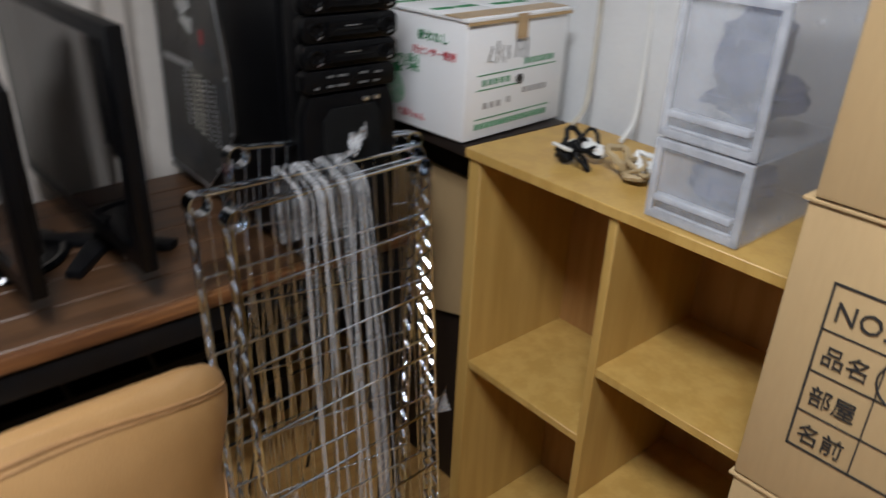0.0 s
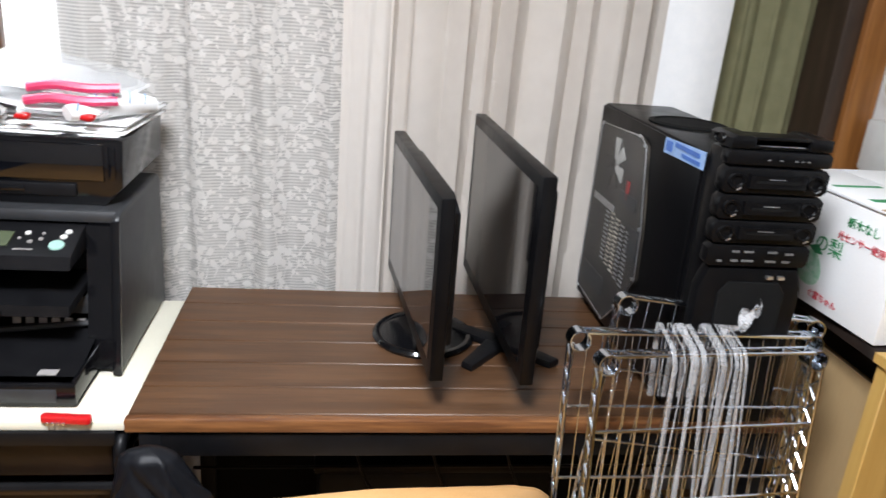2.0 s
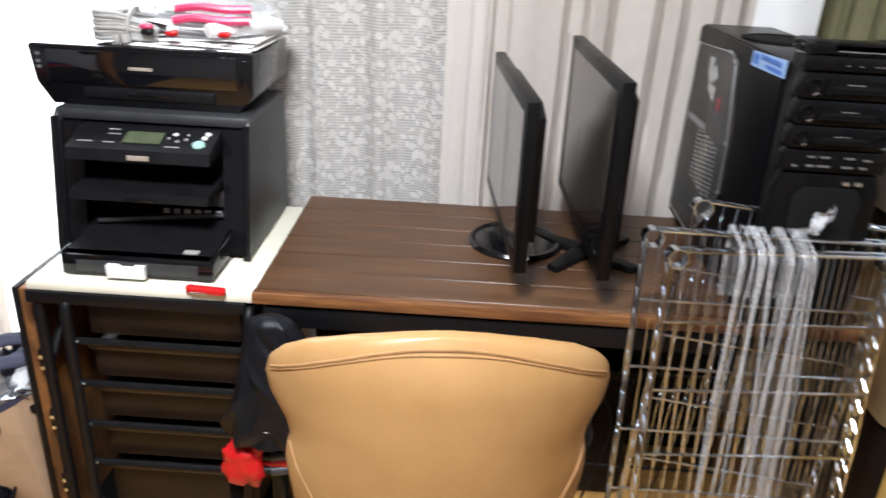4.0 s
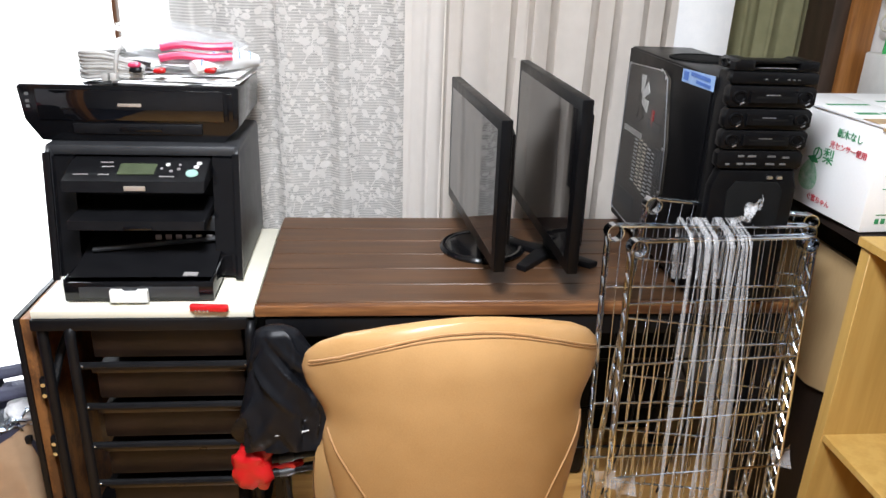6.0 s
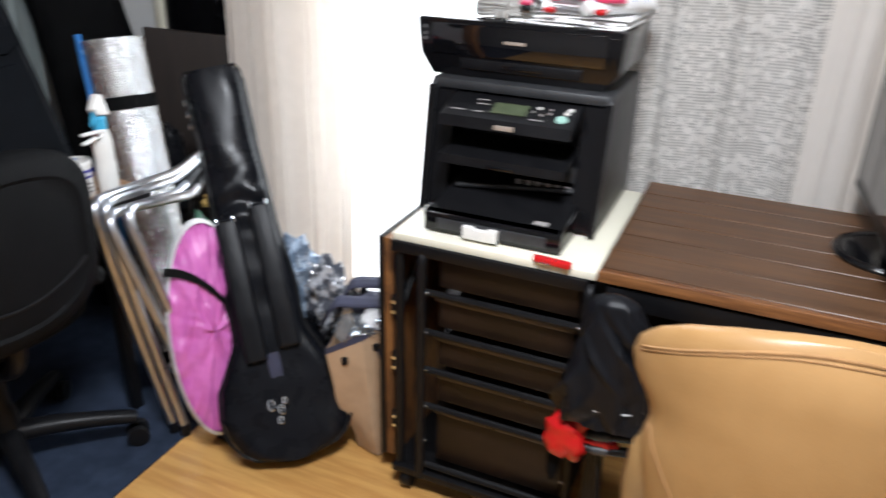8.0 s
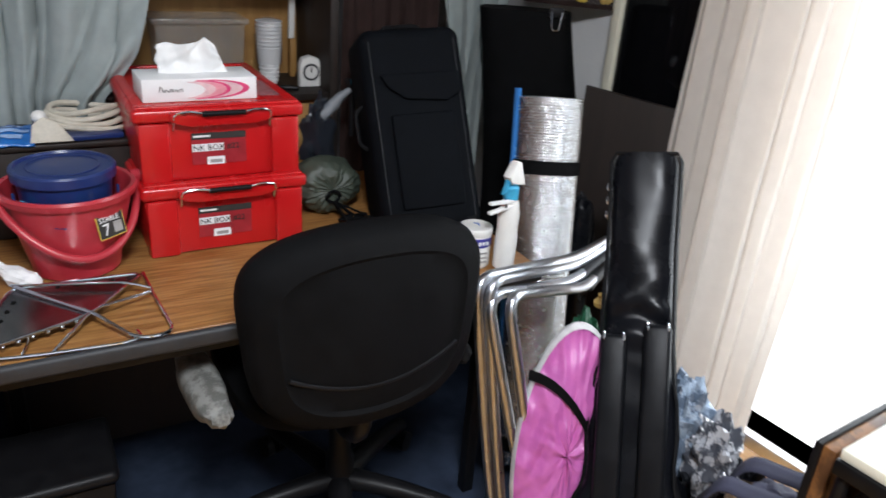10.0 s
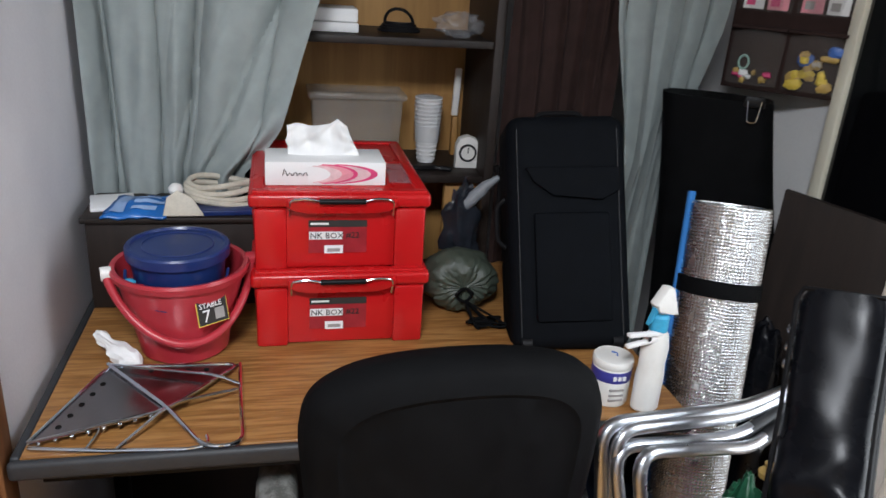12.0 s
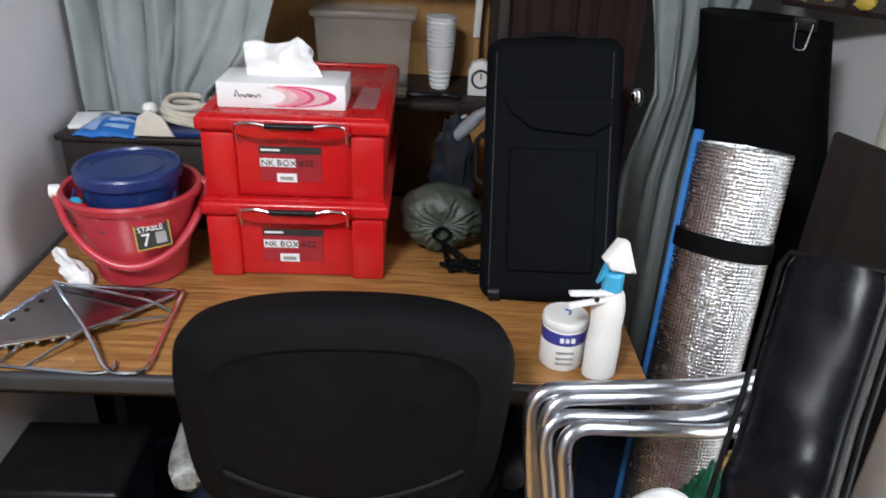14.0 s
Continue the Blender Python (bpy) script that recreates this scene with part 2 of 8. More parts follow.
M_POUCH = material("crinkled_nylon", (0.008, 0.0085, 0.0105), (0.005, 0.0055, 0.007), rough=0.36, scale=30, fine=900, bump=0.15, spec=0.17)
M_TRAY = material("case_interior", (0.060, 0.050, 0.040), (0.018, 0.015, 0.012), rough=0.4, scale=16, contrast=1.0)
M_BINCLEAR = glassy("clear_bin", (0.55, 0.52, 0.47), 0.30, 0.25)
M_PLATE = material("dull_plate", (0.34, 0.325, 0.33), (0.26, 0.25, 0.25), rough=0.2, metal=1.0, scale=12, bump=0.03)
M_BLUSH = material("blush_print", (0.80, 0.56, 0.58), rough=0.5)
M_GLOVE = material("grey_glove", (0.24, 0.26, 0.285), (0.17, 0.185, 0.20), rough=0.5)
M_PACKET = material("blue_packet_film", (0.018, 0.15, 0.48), (0.012, 0.11, 0.38), rough=0.28)
M_POCKET = glassy("clear_pocket", (0.30, 0.28, 0.26), 0.18, 0.12)
M_SLEEP = material("crumpled_bag", (0.24, 0.24, 0.225), (0.12, 0.12, 0.11), rough=0.45, scale=40, contrast=0.9)
M_PALEBLUE = material("pale_blue_film", (0.34, 0.42, 0.52), (0.12, 0.16, 0.22), rough=0.22, scale=30, contrast=1.0)
M_CRUMPLE = material("grey_silver_film", (0.42, 0.43, 0.46), (0.06, 0.065, 0.08), rough=0.2, scale=34, contrast=1.05)


# ---- mesh tools ----
def box(bm, a, b, bevel=0.0, seg=2):
    """A box from corner a to corner b with rounded edges."""
    r = bmesh.ops.create_cube(bm, size=1)
    vs = r["verts"]
    c, d = [(p + q) / 2 for p, q in zip(a, b)], [abs(q - p) for p, q in zip(a, b)]
    for v in vs:
        v.co = Vector((c[0] + v.co.x * d[0], c[1] + v.co.y * d[1], c[2] + v.co.z * d[2]))
    if bevel:
        es = list({e for v in vs for e in v.link_edges})
        bmesh.ops.bevel(bm, geom=es, offset=min(bevel, 0.49 * min(d)), segments=seg, profile=0.5, affect="EDGES")
    return bm


def prism(bm, outline, depth, m=None, bevel=0.0):
    """A flat outline (x, y) pulled along z by depth, then laid by m."""
    m = m or Matrix()
    lo = [bm.verts.new((x, y, 0)) for x, y in outline]
    hi = [bm.verts.new((x, y, depth)) for x, y in outline]
    k = len(outline)
    fs = [bm.faces.new(lo[::-1]), bm.faces.new(hi)]
    fs += [bm.faces.new((lo[i], lo[(i + 1) % k], hi[(i + 1) % k], hi[i])) for i in range(k)]
    vs = lo + hi
    if bevel:
        es = list({e for f in fs[:2] for e in f.edges})
        r = bmesh.ops.bevel(bm, geom=es, offset=bevel, segments=2, profile=0.5, affect="EDGES")
        vs = list(set(r["verts"]) | {v for v in vs if v.is_valid} | {v for f in fs if f.is_valid for v in f.verts})
    bmesh.ops.transform(bm, matrix=m, verts=vs)
    return bm


def tube(bm, pts, r, n=8, closed=False, caps=True):
    """A round bar along points; r may be a list of radii."""
    P = [Vector(p) for p in pts]
    k = len(P)
    rad = r if isinstance(r, (list, tuple)) else [r] * k
    rings, up = [], None
    for i, p in enumerate(P):
        q0, q1 = (P[i - 1] if i or closed else p), (P[(i + 1) % k] if i < k - 1 or closed else p)
        d = (q1 - q0).normalized()
        if up is None:
            up = d.orthogonal().normalized()
        up = (up - d * up.dot(d))
        up = up.normalized() if up.length > 1e-6 else d.orthogonal().normalized()
        w = d.cross(up)
        rings.append([bm.verts.new(p + rad[i] * (math.cos(a) * up + math.sin(a) * w)) for a in (2 * math.pi * j / n for j in range(n))])
    for i in range(k if closed else k - 1):
        a, b = rings[i], rings[(i + 1) % k]
        for j in range(n):
            bm.faces.new((a[j], a[(j + 1) % n], b[(j + 1) % n], b[j]))
    if caps and not closed:
        bm.faces.new(rings[0][::-1])
        bm.faces.new(rings[-1])
    return bm


def bend(pts, r, n=5):
    """Points of a path with its corners rounded by r."""
    P = [Vector(p) for p in pts]
    out = [P[0]]
    for a, b, c in zip(P, P[1:], P[2:]):
        d0, d1 = (a - b), (c - b)
        k = min(r, d0.length * 0.49, d1.length * 0.49)
        p, q = b + d0.normalized() * k, b + d1.normalized() * k
        out += [(p * (1 - t) ** 2 + b * 2 * t * (1 - t) + q * t * t) for t in (i / n for i in range(n + 1))]
    return out + [P[-1]]


def lathe(bm, profile, n=32, at=(0, 0, 0), sx=1.0, sy=1.0, caps=True):
    """A turned body from (radius, height) pairs."""
    rings = []
    for r, z in profile:
        rings.append([bm.verts.new((at[0] + sx * r * math.cos(a), at[1] + sy * r * math.sin(a), at[2] + z)) for a in (2 * math.pi * j / n for j in range(n))])
    for a, b in zip(rings, rings[1:]):
        for j in range(n):
            bm.faces.new((a[j], a[(j + 1) % n], b[(j + 1) % n], b[j]))
    if caps and profile[0][0] > 1e-4:
        bm.faces.new(rings[0][::-1])
    if caps and profile[-1][0] > 1e-4:
        bm.faces.new(rings[-1])
    return bm


def sheet(bm, nu, nv, f, wrap=False, caps=False):
    """A net of faces over f(u, v) with u and v from 0 to 1."""
    g = [[bm.verts.new(f(i / nu, j / nv)) for j in range(nv + 1)] for i in range(nu if wrap else nu + 1)]
    for i in range(nu):
        a, b = g[i], g[(i + 1) % len(g)]
        for j in range(nv):
            bm.faces.new((a[j], b[j], b[j + 1], a[j + 1]))
    if caps:
        bm.faces.new([r[0] for r in g])
        bm.faces.new([r[-1] for r in g])
    return bm


def blob(bm, at, rad, rough=0.08, freq=6.0, nu=28, nv=18, power=1.0, seed=0.0):
    """A soft closed body with uneven folds."""
    def f(u, v):
        th, ph = 2 * math.pi * u, math.pi * (0.004 + 0.992 * v)
        d = Vector((math.sin(ph) * math.cos(th), math.sin(ph) * math.sin(th), math.cos(ph)))
        d = Vector([math.copysign(abs(c) ** power, c) for c in d])
        k = 1 + rough * noise.noise(d * freq * 0.4 + Vector((seed, 0, 0))) + 0.5 * rough * noise.noise(d * freq + Vector((0, seed, 0)))
        return Vector((at[0] + rad[0] * d.x * k, at[1] + rad[1] * d.y * k, at[2] + rad[2] * d.z * k))
    return sheet(bm, nu, nv, f, wrap=True)


def disc(bm, at, r, normal="y", n=24, depth=0.002):
    m = {"z": Matrix(), "y": pose(0, 0, 0, 90), "x": pose(0, 0, 0, 0, 90)}[normal]
    prism(bm, [(r * math.cos(2 * math.pi * i / n), r * math.sin(2 * math.pi * i / n)) for i in range(n)], depth, Matrix.Translation(at) @ m)
    return bm


def mesh(name, bm, mat, smooth=True):
    bmesh.ops.recalc_face_normals(bm, faces=bm.faces[:])
    me = bpy.data.meshes.new(name)
    bm.to_mesh(me)
    bm.free()
    me.materials.append(mat)
    if smooth:
        for p in me.polygons:
            p.use_smooth = True
        me.set_sharp_from_angle(angle=radians(38))
    return me


def part(name, bm, mat, parent, label="", kind=""):
    """One mesh object under a thing or a part."""
    ob = new(name, mesh(name, bm, mat))
    ob.parent = parent
    return tagged(ob, label, kind=kind)


def thing(name, label, category, m=None, group=""):
    """An empty at the base of a thing, to parent its parts."""
    ob = new(name)
    ob.empty_display_size = 0.05
    ob.matrix_world = m or Matrix()
    return tagged(ob, label, category, group)


def solid(name, bm, mat, label, category, m=None, group=""):
    ob = new(name, mesh(name, bm, mat))
    ob.matrix_world = m or Matrix()
    return tagged(ob, label, category, group)


def setting(name, bm, mat, label="", category=""):
    return tagged(new(name, mesh(name, bm, mat)), label or name.replace("_", " "), category or name.split("_")[0], kind="structure")


def words(name, body, size, mat, parent, m, thick=0.0006, wide=1.0):
    """Lettering as a thin mesh lying in the plane of m, its first letter's foot at the origin."""
    cu = bpy.data.curves.new(name, "FONT")
    cu.body, cu.size, cu.extrude, cu.resolution_u = body, size, thick, 2
    tmp = new(name, cu)
    me = bpy.data.meshes.new_from_object(tmp.evaluated_get(bpy.context.evaluated_depsgraph_get()))
    bpy.data.objects.remove(tmp)
    me.materials.clear()
    me.materials.append(mat)
    ob = new(name, me)
    ob.parent = parent
    ob.matrix_local = m @ Matrix.Diagonal((wide, 1, 1, 1))
    return ob


WEST = pose(-1.25, -1.045, 0, 0, 0, 85)  # the west alcove: x along its desk's front, y into the wall

# ---- the room ----
bm = bmesh.new()
box(bm, (-1.05, -3.2, -0.10), (1.66, 0.86, -0.004))
floor = setting("floor", bm, M_FLOORWOOD, "orange-brown oak laminate floor", "floor")
bm = bmesh.new()
box(bm, (-2.6, -3.2, -0.10), (-1.05, 0.86, 0.002))
setting("carpet", bm, M_CARPET, "dark navy carpet", "carpet")
# ceiling is out of view; kept grey so less lamp light bounces down
bm = bmesh.new()
box(bm, (-2.6, -3.2, 2.40), (1.66, 0.86, 2.5))
setting("ceiling", bm, M_CEILING, "unseen ceiling, grey to cut bounced light", "ceiling")
bm = bmesh.new()
box(bm, (1.585, -3.2, 0), (1.70, 0.86, 2.4))
setting("wall_east", bm, M_PLASTER, "white plaster wall", "wall")
# south and west walls are out of view; their grey lowers the fill light
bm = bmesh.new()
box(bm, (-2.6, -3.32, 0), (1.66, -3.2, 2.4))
setting("wall_south", bm, M_GREYWALL, "unseen wall, grey to cut bounced light", "wall")
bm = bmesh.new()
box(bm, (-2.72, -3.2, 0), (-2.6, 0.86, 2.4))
setting("wall_west", bm, M_GREYWALL, "unseen wall, grey to cut bounced light", "wall")
bm = bmesh.new()
for a, b in (((-2.6, 0.76, 0), (-1.20, 0.86, 2.4)), ((-1.20, 0.76, 1.95), (1.45, 0.86, 2.4)), ((1.45, 0.76, 0), (1.585, 0.86, 2.4)), ((-0.28, 0.76, 0), (1.45, 0.86, 0.25))):
    box(bm, a, b)
setting("wall_north", bm, M_PLASTER, "white plaster wall with a wide window opening", "wall")
# added screen: blocks the daylight so the lace isn't lit from behind
bm = bmesh.new()
box(bm, (-0.30, 0.90, 0.2), (1.6, 0.93, 2.1))
for i in range(36):
    box(bm, (-0.30, 0.885, 0.22 + 0.05 * i), (1.6, 0.9, 0.255 + 0.05 * i), 0.006, 1)
setting("shutter", bm, M_SHADE, "added grey slatted screen blocking daylight behind the lace", "shutter")
bm = bmesh.new()
box(bm, (-2.6, 1.9, -0.6), (0.4, 1.95, 3.2))
setting("backdrop", bm, M_OUTSIDE, "bright overcast daylight outside", "daylight")
# sash bars of the sliding window
win = thing("window_1", "aluminium sliding window with clear daylight", "window")
win["kind"] = "structure"
for x, w in ((-1.18, 0.02), (-0.452, 0.0055), (0.35, 0.02), (1.40, 0.02)):
    bm = bmesh.new()
    box(bm, (x - w, 0.80, 0.071), (x + w, 0.832, 1.909), 0.002)
    part("window_frame", bm, M_POST if w < 0.01 else M_ALU, win)
for z in (0.03, 1.91):
    bm = bmesh.new()
    box(bm, (-1.2, 0.80, z), (1.45, 0.835, z + 0.04), 0.003)
    part("window_rail", bm, M_ALU, win)
bm = bmesh.new()
box(bm, (1.46, 0.60, 0), (1.505, 0.76, 2.4), 0.003)
setting("trim_dark", bm, M_DARKPOST, "dark stained window jamb", "trim")
bm = bmesh.new()
box(bm, (1.505, 0.585, 0), (1.58, 0.755, 2.4), 0.004)
setting("trim_post", bm, M_ORANGEPOST, "orange-brown wooden corner post", "trim")
# partition beside the alcove, with its door post
part_wall = bmesh.new()
box(part_wall, (-0.16, 0.09, 0), (-0.02, 1.42, 2.4))
ob = setting("wall_partition", part_wall, M_WALLPAPER, "pale papered partition wall", "wall")
ob.matrix_world = WEST
bm = bmesh.new()
box(bm, (-0.17, 0.035, 0), (-0.008, 0.089, 2.4), 0.004)
ob = setting("trim_partition", bm, M_POST, "brown wooden door post", "trim")
ob.matrix_world = WEST
bm = bmesh.new()
box(bm, (-0.17, -0.03, 0), (-0.015, 0.034, 2.4), 0.004)
ob = setting("trim_door", bm, M_ORANGEPOST, "orange wooden door frame", "trim")
ob.matrix_world = WEST
# ceiling lamp body
lamp = thing("ceiling_lamp", "square white ceiling lamp with a glowing diffuser", "lamp", pose(0.15, -1.0, 2.32))
bm = bmesh.new()
box(bm, (-0.3, -0.3, 0.02), (0.3, 0.3, 0.08), 0.02)
part("housing", bm, M_WHITEPLASTIC, lamp)


# ---- curtains ----
def pleated(name, x0, x1, z0, z1, y, depth, folds, mat, label, seed=0.0, lean=0.0, m=None):
    """A hanging cloth of round, uneven folds with narrow creases between them."""
    bm = bmesh.new()

    def f(u, v):
        p = folds * u + 0.85 * noise.noise(Vector((u * folds * 0.55, seed, 0.25 * v))) + 0.05 * noise.noise(Vector((u * 3, seed, v * 3)))
        k = math.floor(p)
        deep = depth * (1.0 + 0.9 * noise.noise(Vector((k * 1.37, seed + 3, 0)))) * (0.85 + 0.15 * v)
        bulge = abs(math.sin(math.pi * p)) ** 0.7
        x = x0 + (x1 - x0) * u + 0.5 * depth * math.sin(2 * math.pi * p) + lean * (1 - v) + 0.008 * noise.noise(Vector((u * 5, v * 2.2, seed)))
        return Vector((x, y + depth - 2.0 * deep * bulge + 0.006 * noise.noise(Vector((u * 6, v * 3, seed + 9))) + 0.002 * math.sin(5 * math.pi * p + seed), z0 + (z1 - z0) * v))
    sheet(bm, max(40, int(folds * 22)), 24, f)
    ob = solid(name, bm, mat, label, "curtain", m)
    return ob


pleated("curtain", 0.400, 1.13, 0.30, 1.98, 0.668, 0.024, 10, M_CREAMCLOTH, "cream curtain in soft vertical pleats over the window", 1.0)
pleated("curtain", 0.325, 0.43, 0.30, 1.98, 0.640, 0.006, 1, M_PALECLOTH, "flat pale edge of a cream curtain", 4.0)
pleated("curtain", -1.325, -0.880, 0.03, 1.98, 0.655, 0.020, 7, M_CREAMCLOTH, "cream curtain drawn aside in soft pleats", 2.0, -0.035)
pleated("curtain", 1.16, 1.47, 0.30, 1.98, 0.735, 0.012, 4, M_YELLOWGREEN, "moss green curtain at the window's end", 7.0)
# lace: a net and its woven leaves
lace = thing("lace_curtain", "white lace curtain with woven leaf pattern", "curtain")


def lace_y(x):
    return 0.668 - 0.011 * math.sin(x * 47) - 0.006 * math.sin(x * 83 + 1) - 0.004 * max(0, math.sin(x * 61 + 2)) ** 8


bm = bmesh.new()
sheet(bm, 110, 4, lambda u, v: Vector((-0.275 + 0.615 * u, lace_y(-0.275 + 0.615 * u), 0.004 + 1.976 * v)))
part("net", bm, M_SHEER, lace, "fine grey-white net")
bm = bmesh.new()
for i in range(140):
    z = 0.60 + 0.0074 * i
    vs = [bm.verts.new((-0.275 + 0.615 * k / 110, lace_y(-0.275 + 0.615 * k / 110) - 0.0016, z + dz)) for dz in (0, 0.0036) for k in range(111)]
    for k in range(110):
        bm.faces.new((vs[k], vs[k + 1], vs[k + 112], vs[k + 111]))
part("thread", bm, M_THREAD, lace, "bars of pale thread", kind="stuff")


def leaf(bm, x, z, size, ang, fat=0.32, teeth=0.0):
    """A pointed woven leaf, its edge toothed where wanted."""
    half = []
    for i, t in enumerate((0, 0.1, 0.22, 0.34, 0.47, 0.6, 0.73, 0.86, 1)):
        w = fat * size * math.sin(math.pi * t ** 0.8) ** 0.9 * (1 - teeth * (i % 2))
        half.append((t * size, w))
    ring = half + [(a, -b) for a, b in half[-2:0:-1]]
    c, s = math.cos(ang), math.sin(ang)
    vs = []
    for a, b in ring:
        px, pz = x + a * c - b * s, z + a * s + b * c
        vs.append(bm.verts.new((px, lace_y(px) - 0.0028, pz)))
    bm.faces.new(vs)


def stem(bm, pts, w=0.0014):
    """A thin woven stem along points."""
    for (xa, za), (xb, zb) in zip(pts, pts[1:]):
        d = math.hypot(xb - xa, zb - za) or 1
        ox, oz = -(zb - za) / d * w, (xb - xa) / d * w
        bm.faces.new([bm.verts.new((x, lace_y(x) - 0.0026, z)) for x, z in ((xa - ox, za - oz), (xb - ox, zb - oz), (xb + ox, zb + oz), (xa + ox, za + oz))])


def lace_repeat(bm, rnd, x0, z0):
    """One repeat of the woven pattern; x0, z0 is the heart of its large leaf spray."""
    def ray(x, z, size, turns, fat=0.34, teeth=0.0, gap=0.006):
        for a in turns:
            a = math.radians(a + rnd.uniform(-6, 6))
            leaf(bm, x0 + x + 1.2 * gap * math.cos(a), z0 + z + 1.2 * gap * math.sin(a), size * rnd.uniform(0.8, 1.0), a, 0.84 * fat, teeth)

    def star(x, z, size, n=6):
        ray(x, z, size, [360 * k / n + 15 for k in range(n)], 0.36, 0, 0.0022)
    # the large toothed spray and its runners
    ray(0, 0, 0.037, (172, 18, 78, -62, -118), 0.37, 0.16)
    stem(bm, [(x0 - 0.03, z0 - 0.055), (x0 - 0.012, z0 - 0.028), (x0, z0 + 0.01)])
    # berries
    for k in range(15):
        a, r = k * 2.4, 0.0052 * math.sqrt(k)
        star(-0.067 + r * math.cos(a), 0.022 + 1.35 * r * math.sin(a), 0.0030, 5)
    # arch with a flower and upright leaves
    arch = [(x0 - 0.050 + 0.105 * t, z0 - 0.126 + 0.040 * math.sin(math.pi * t ** 0.7)) for t in (q / 12 for q in range(13))]
    stem(bm, arch, 0.0012)
    star(-0.026, -0.086, 0.0105, 7)
    for x, z, a in ((-0.010, -0.080, 95), (0.008, -0.088, 70), (0.034, -0.085, 120), (0.042, -0.066, 60), (-0.048, -0.100, 110), (-0.058, -0.070, 80)):
        ray(x, z, 0.024, (a,), 0.36, 0, 0)
    # a string of single oval leaves
    for x, z, a in ((-0.002, -0.136, 150), (0.014, -0.130, 140), (0.036, -0.150, 165), (0.044, -0.178, 120), (0.047, -0.208, 95), (0.004, -0.165, 215), (0.014, -0.190, 200)):
        ray(x, z, 0.025, (a, ) , 0.40, 0, 0)
    stem(bm, [(x0 + 0.01, z0 - 0.15), (x0 + 0.035, z0 - 0.165), (x0 + 0.05, z0 - 0.20)], 0.001)
    star(0.002, -0.222, 0.013)
    star(0.036, -0.228, 0.013)
    # three leaves
    ray(0.036, -0.276, 0.028, (170, 55, -55), 0.40)
    ray(-0.006, -0.285, 0.018, (100, 200, 330), 0.36)
    # the upright row beside them
    line = [(x0 + 0.094 + 0.006 * math.sin(2 * math.pi * t), z0 - 0.337 * t) for t in (q / 14 for q in range(15))]
    stem(bm, line, 0.0011)
    for z, size, turns in ((0.004, 0.020, (150, 60, -40)), (-0.058, 0.029, (175, 20, -110, -65)), (-0.118, 0.018, (200, 330)), (-0.160, 0.015, (120, 20, 260)), (-0.205, 0.024, (90, 205)), (-0.248, 0.027, (95, 190, -30)), (-0.300, 0.030, (165, 75, -70))):
        ray(0.092, z, size, turns, 0.38)
    # smaller sprays on the other side
    curl = [(x0 - 0.075 + 0.012 * math.cos(7 * t), z0 - 0.10 - 0.20 * t) for t in (q / 12 for q in range(13))]
    stem(bm, curl, 0.001)
    for x, z, size, turns in ((-0.070, -0.070, 0.024, (140, 40, -80)), (-0.084, -0.130, 0.022, (160, 60, -30)), (-0.058, -0.170, 0.026, (100, 200, -40)), (-0.082, -0.215, 0.024, (80, 190, -70)), (-0.062, -0.262, 0.020, (60, 150, 250)), (-0.034, -0.200, 0.017, (120, 30, -60)), (-0.036, -0.250, 0.013, (70, 180, 290)), (-0.030, -0.315, 0.020, (150, 30, 260))):
        ray(x, z, size, turns, 0.36, 0, 0.004)
    # little leaflets between
    for k in range(95):
        ray(rnd.uniform(-0.09, 0.095), rnd.uniform(-0.335, 0.0), rnd.uniform(0.010, 0.020), (rnd.uniform(0, 360),), 0.34, 0, 0)


rnd = random.Random(5)
bm = bmesh.new()
for i in range(3):
    for j in range(4):
        lace_repeat(bm, rnd, 0.086 - 0.185 + 0.185 * i - (0.004 if i == 2 else 0), 0.831 + 0.337 * (j - 1) + 0.337)
part("leaf", bm, M_LACE, lace, "dense white woven leaves", kind="stuff")
pleated("sheer_curtain", -0.300, -0.075, 0.03, 1.98, 0.712, 0.012, 6, M_SHEERWHITE, "thin white sheer curtain in narrow folds", 11.0)
# white paper hanging before the curtain
bm = bmesh.new()
sheet(bm, 6, 14, lambda u, v: Vector((1.02 + 0.015 * (1 - v) + (0.145 + 0.02 * v) * u, 0.60 - 0.02 * math.sin(3 * u) - 0.03 * v * (1 - u), 1.02 + 0.635 * v)))
solid("paper_sheet", bm, M_PAPER, "large white paper sheet standing behind the computer", "paper")

# ---- plank desk ----
desk = thing("desk", "dark walnut plank desk with a worn orange front edge", "desk")
pw = 0.531 / 6
for i in range(6):
    bm = bmesh.new()
    box(bm, (0.003, 0.034 + i * pw, 0.692), (1.155, 0.034 + (i + 1) * pw - 0.0022, 0.72), 0.002, 1)
    part("plank", bm, M_DESK, desk)
bm = bmesh.new()
box(bm, (0.004, 0.035, 0.690), (1.154, 0.560, 0.7165))
part("groove_strip", bm, M_GROOVE, desk, "pale joints between planks")
bm = bmesh.new()
box(bm, (0.0, 0.014, 0.695), (1.158, 0.0335, 0.7195), 0.004)
part("front_edge", bm, M_DESKEDGE, desk, "worn orange-brown front edge")
bm = bmesh.new()
box(bm, (0.02, 0.022, 0.645), (1.14, 0.040, 0.689), 0.002)
part("apron", bm, M_BLACKSTEEL, desk, "black steel apron")
for x in (0.02, 1.10):
    for y in (0.02, 0.50):
        bm = bmesh.new()
        box(bm, (x, y, 0), (x + 0.035, y + 0.035, 0.688), 0.003)
        part("leg", bm, M_BLACKSTEEL, desk)
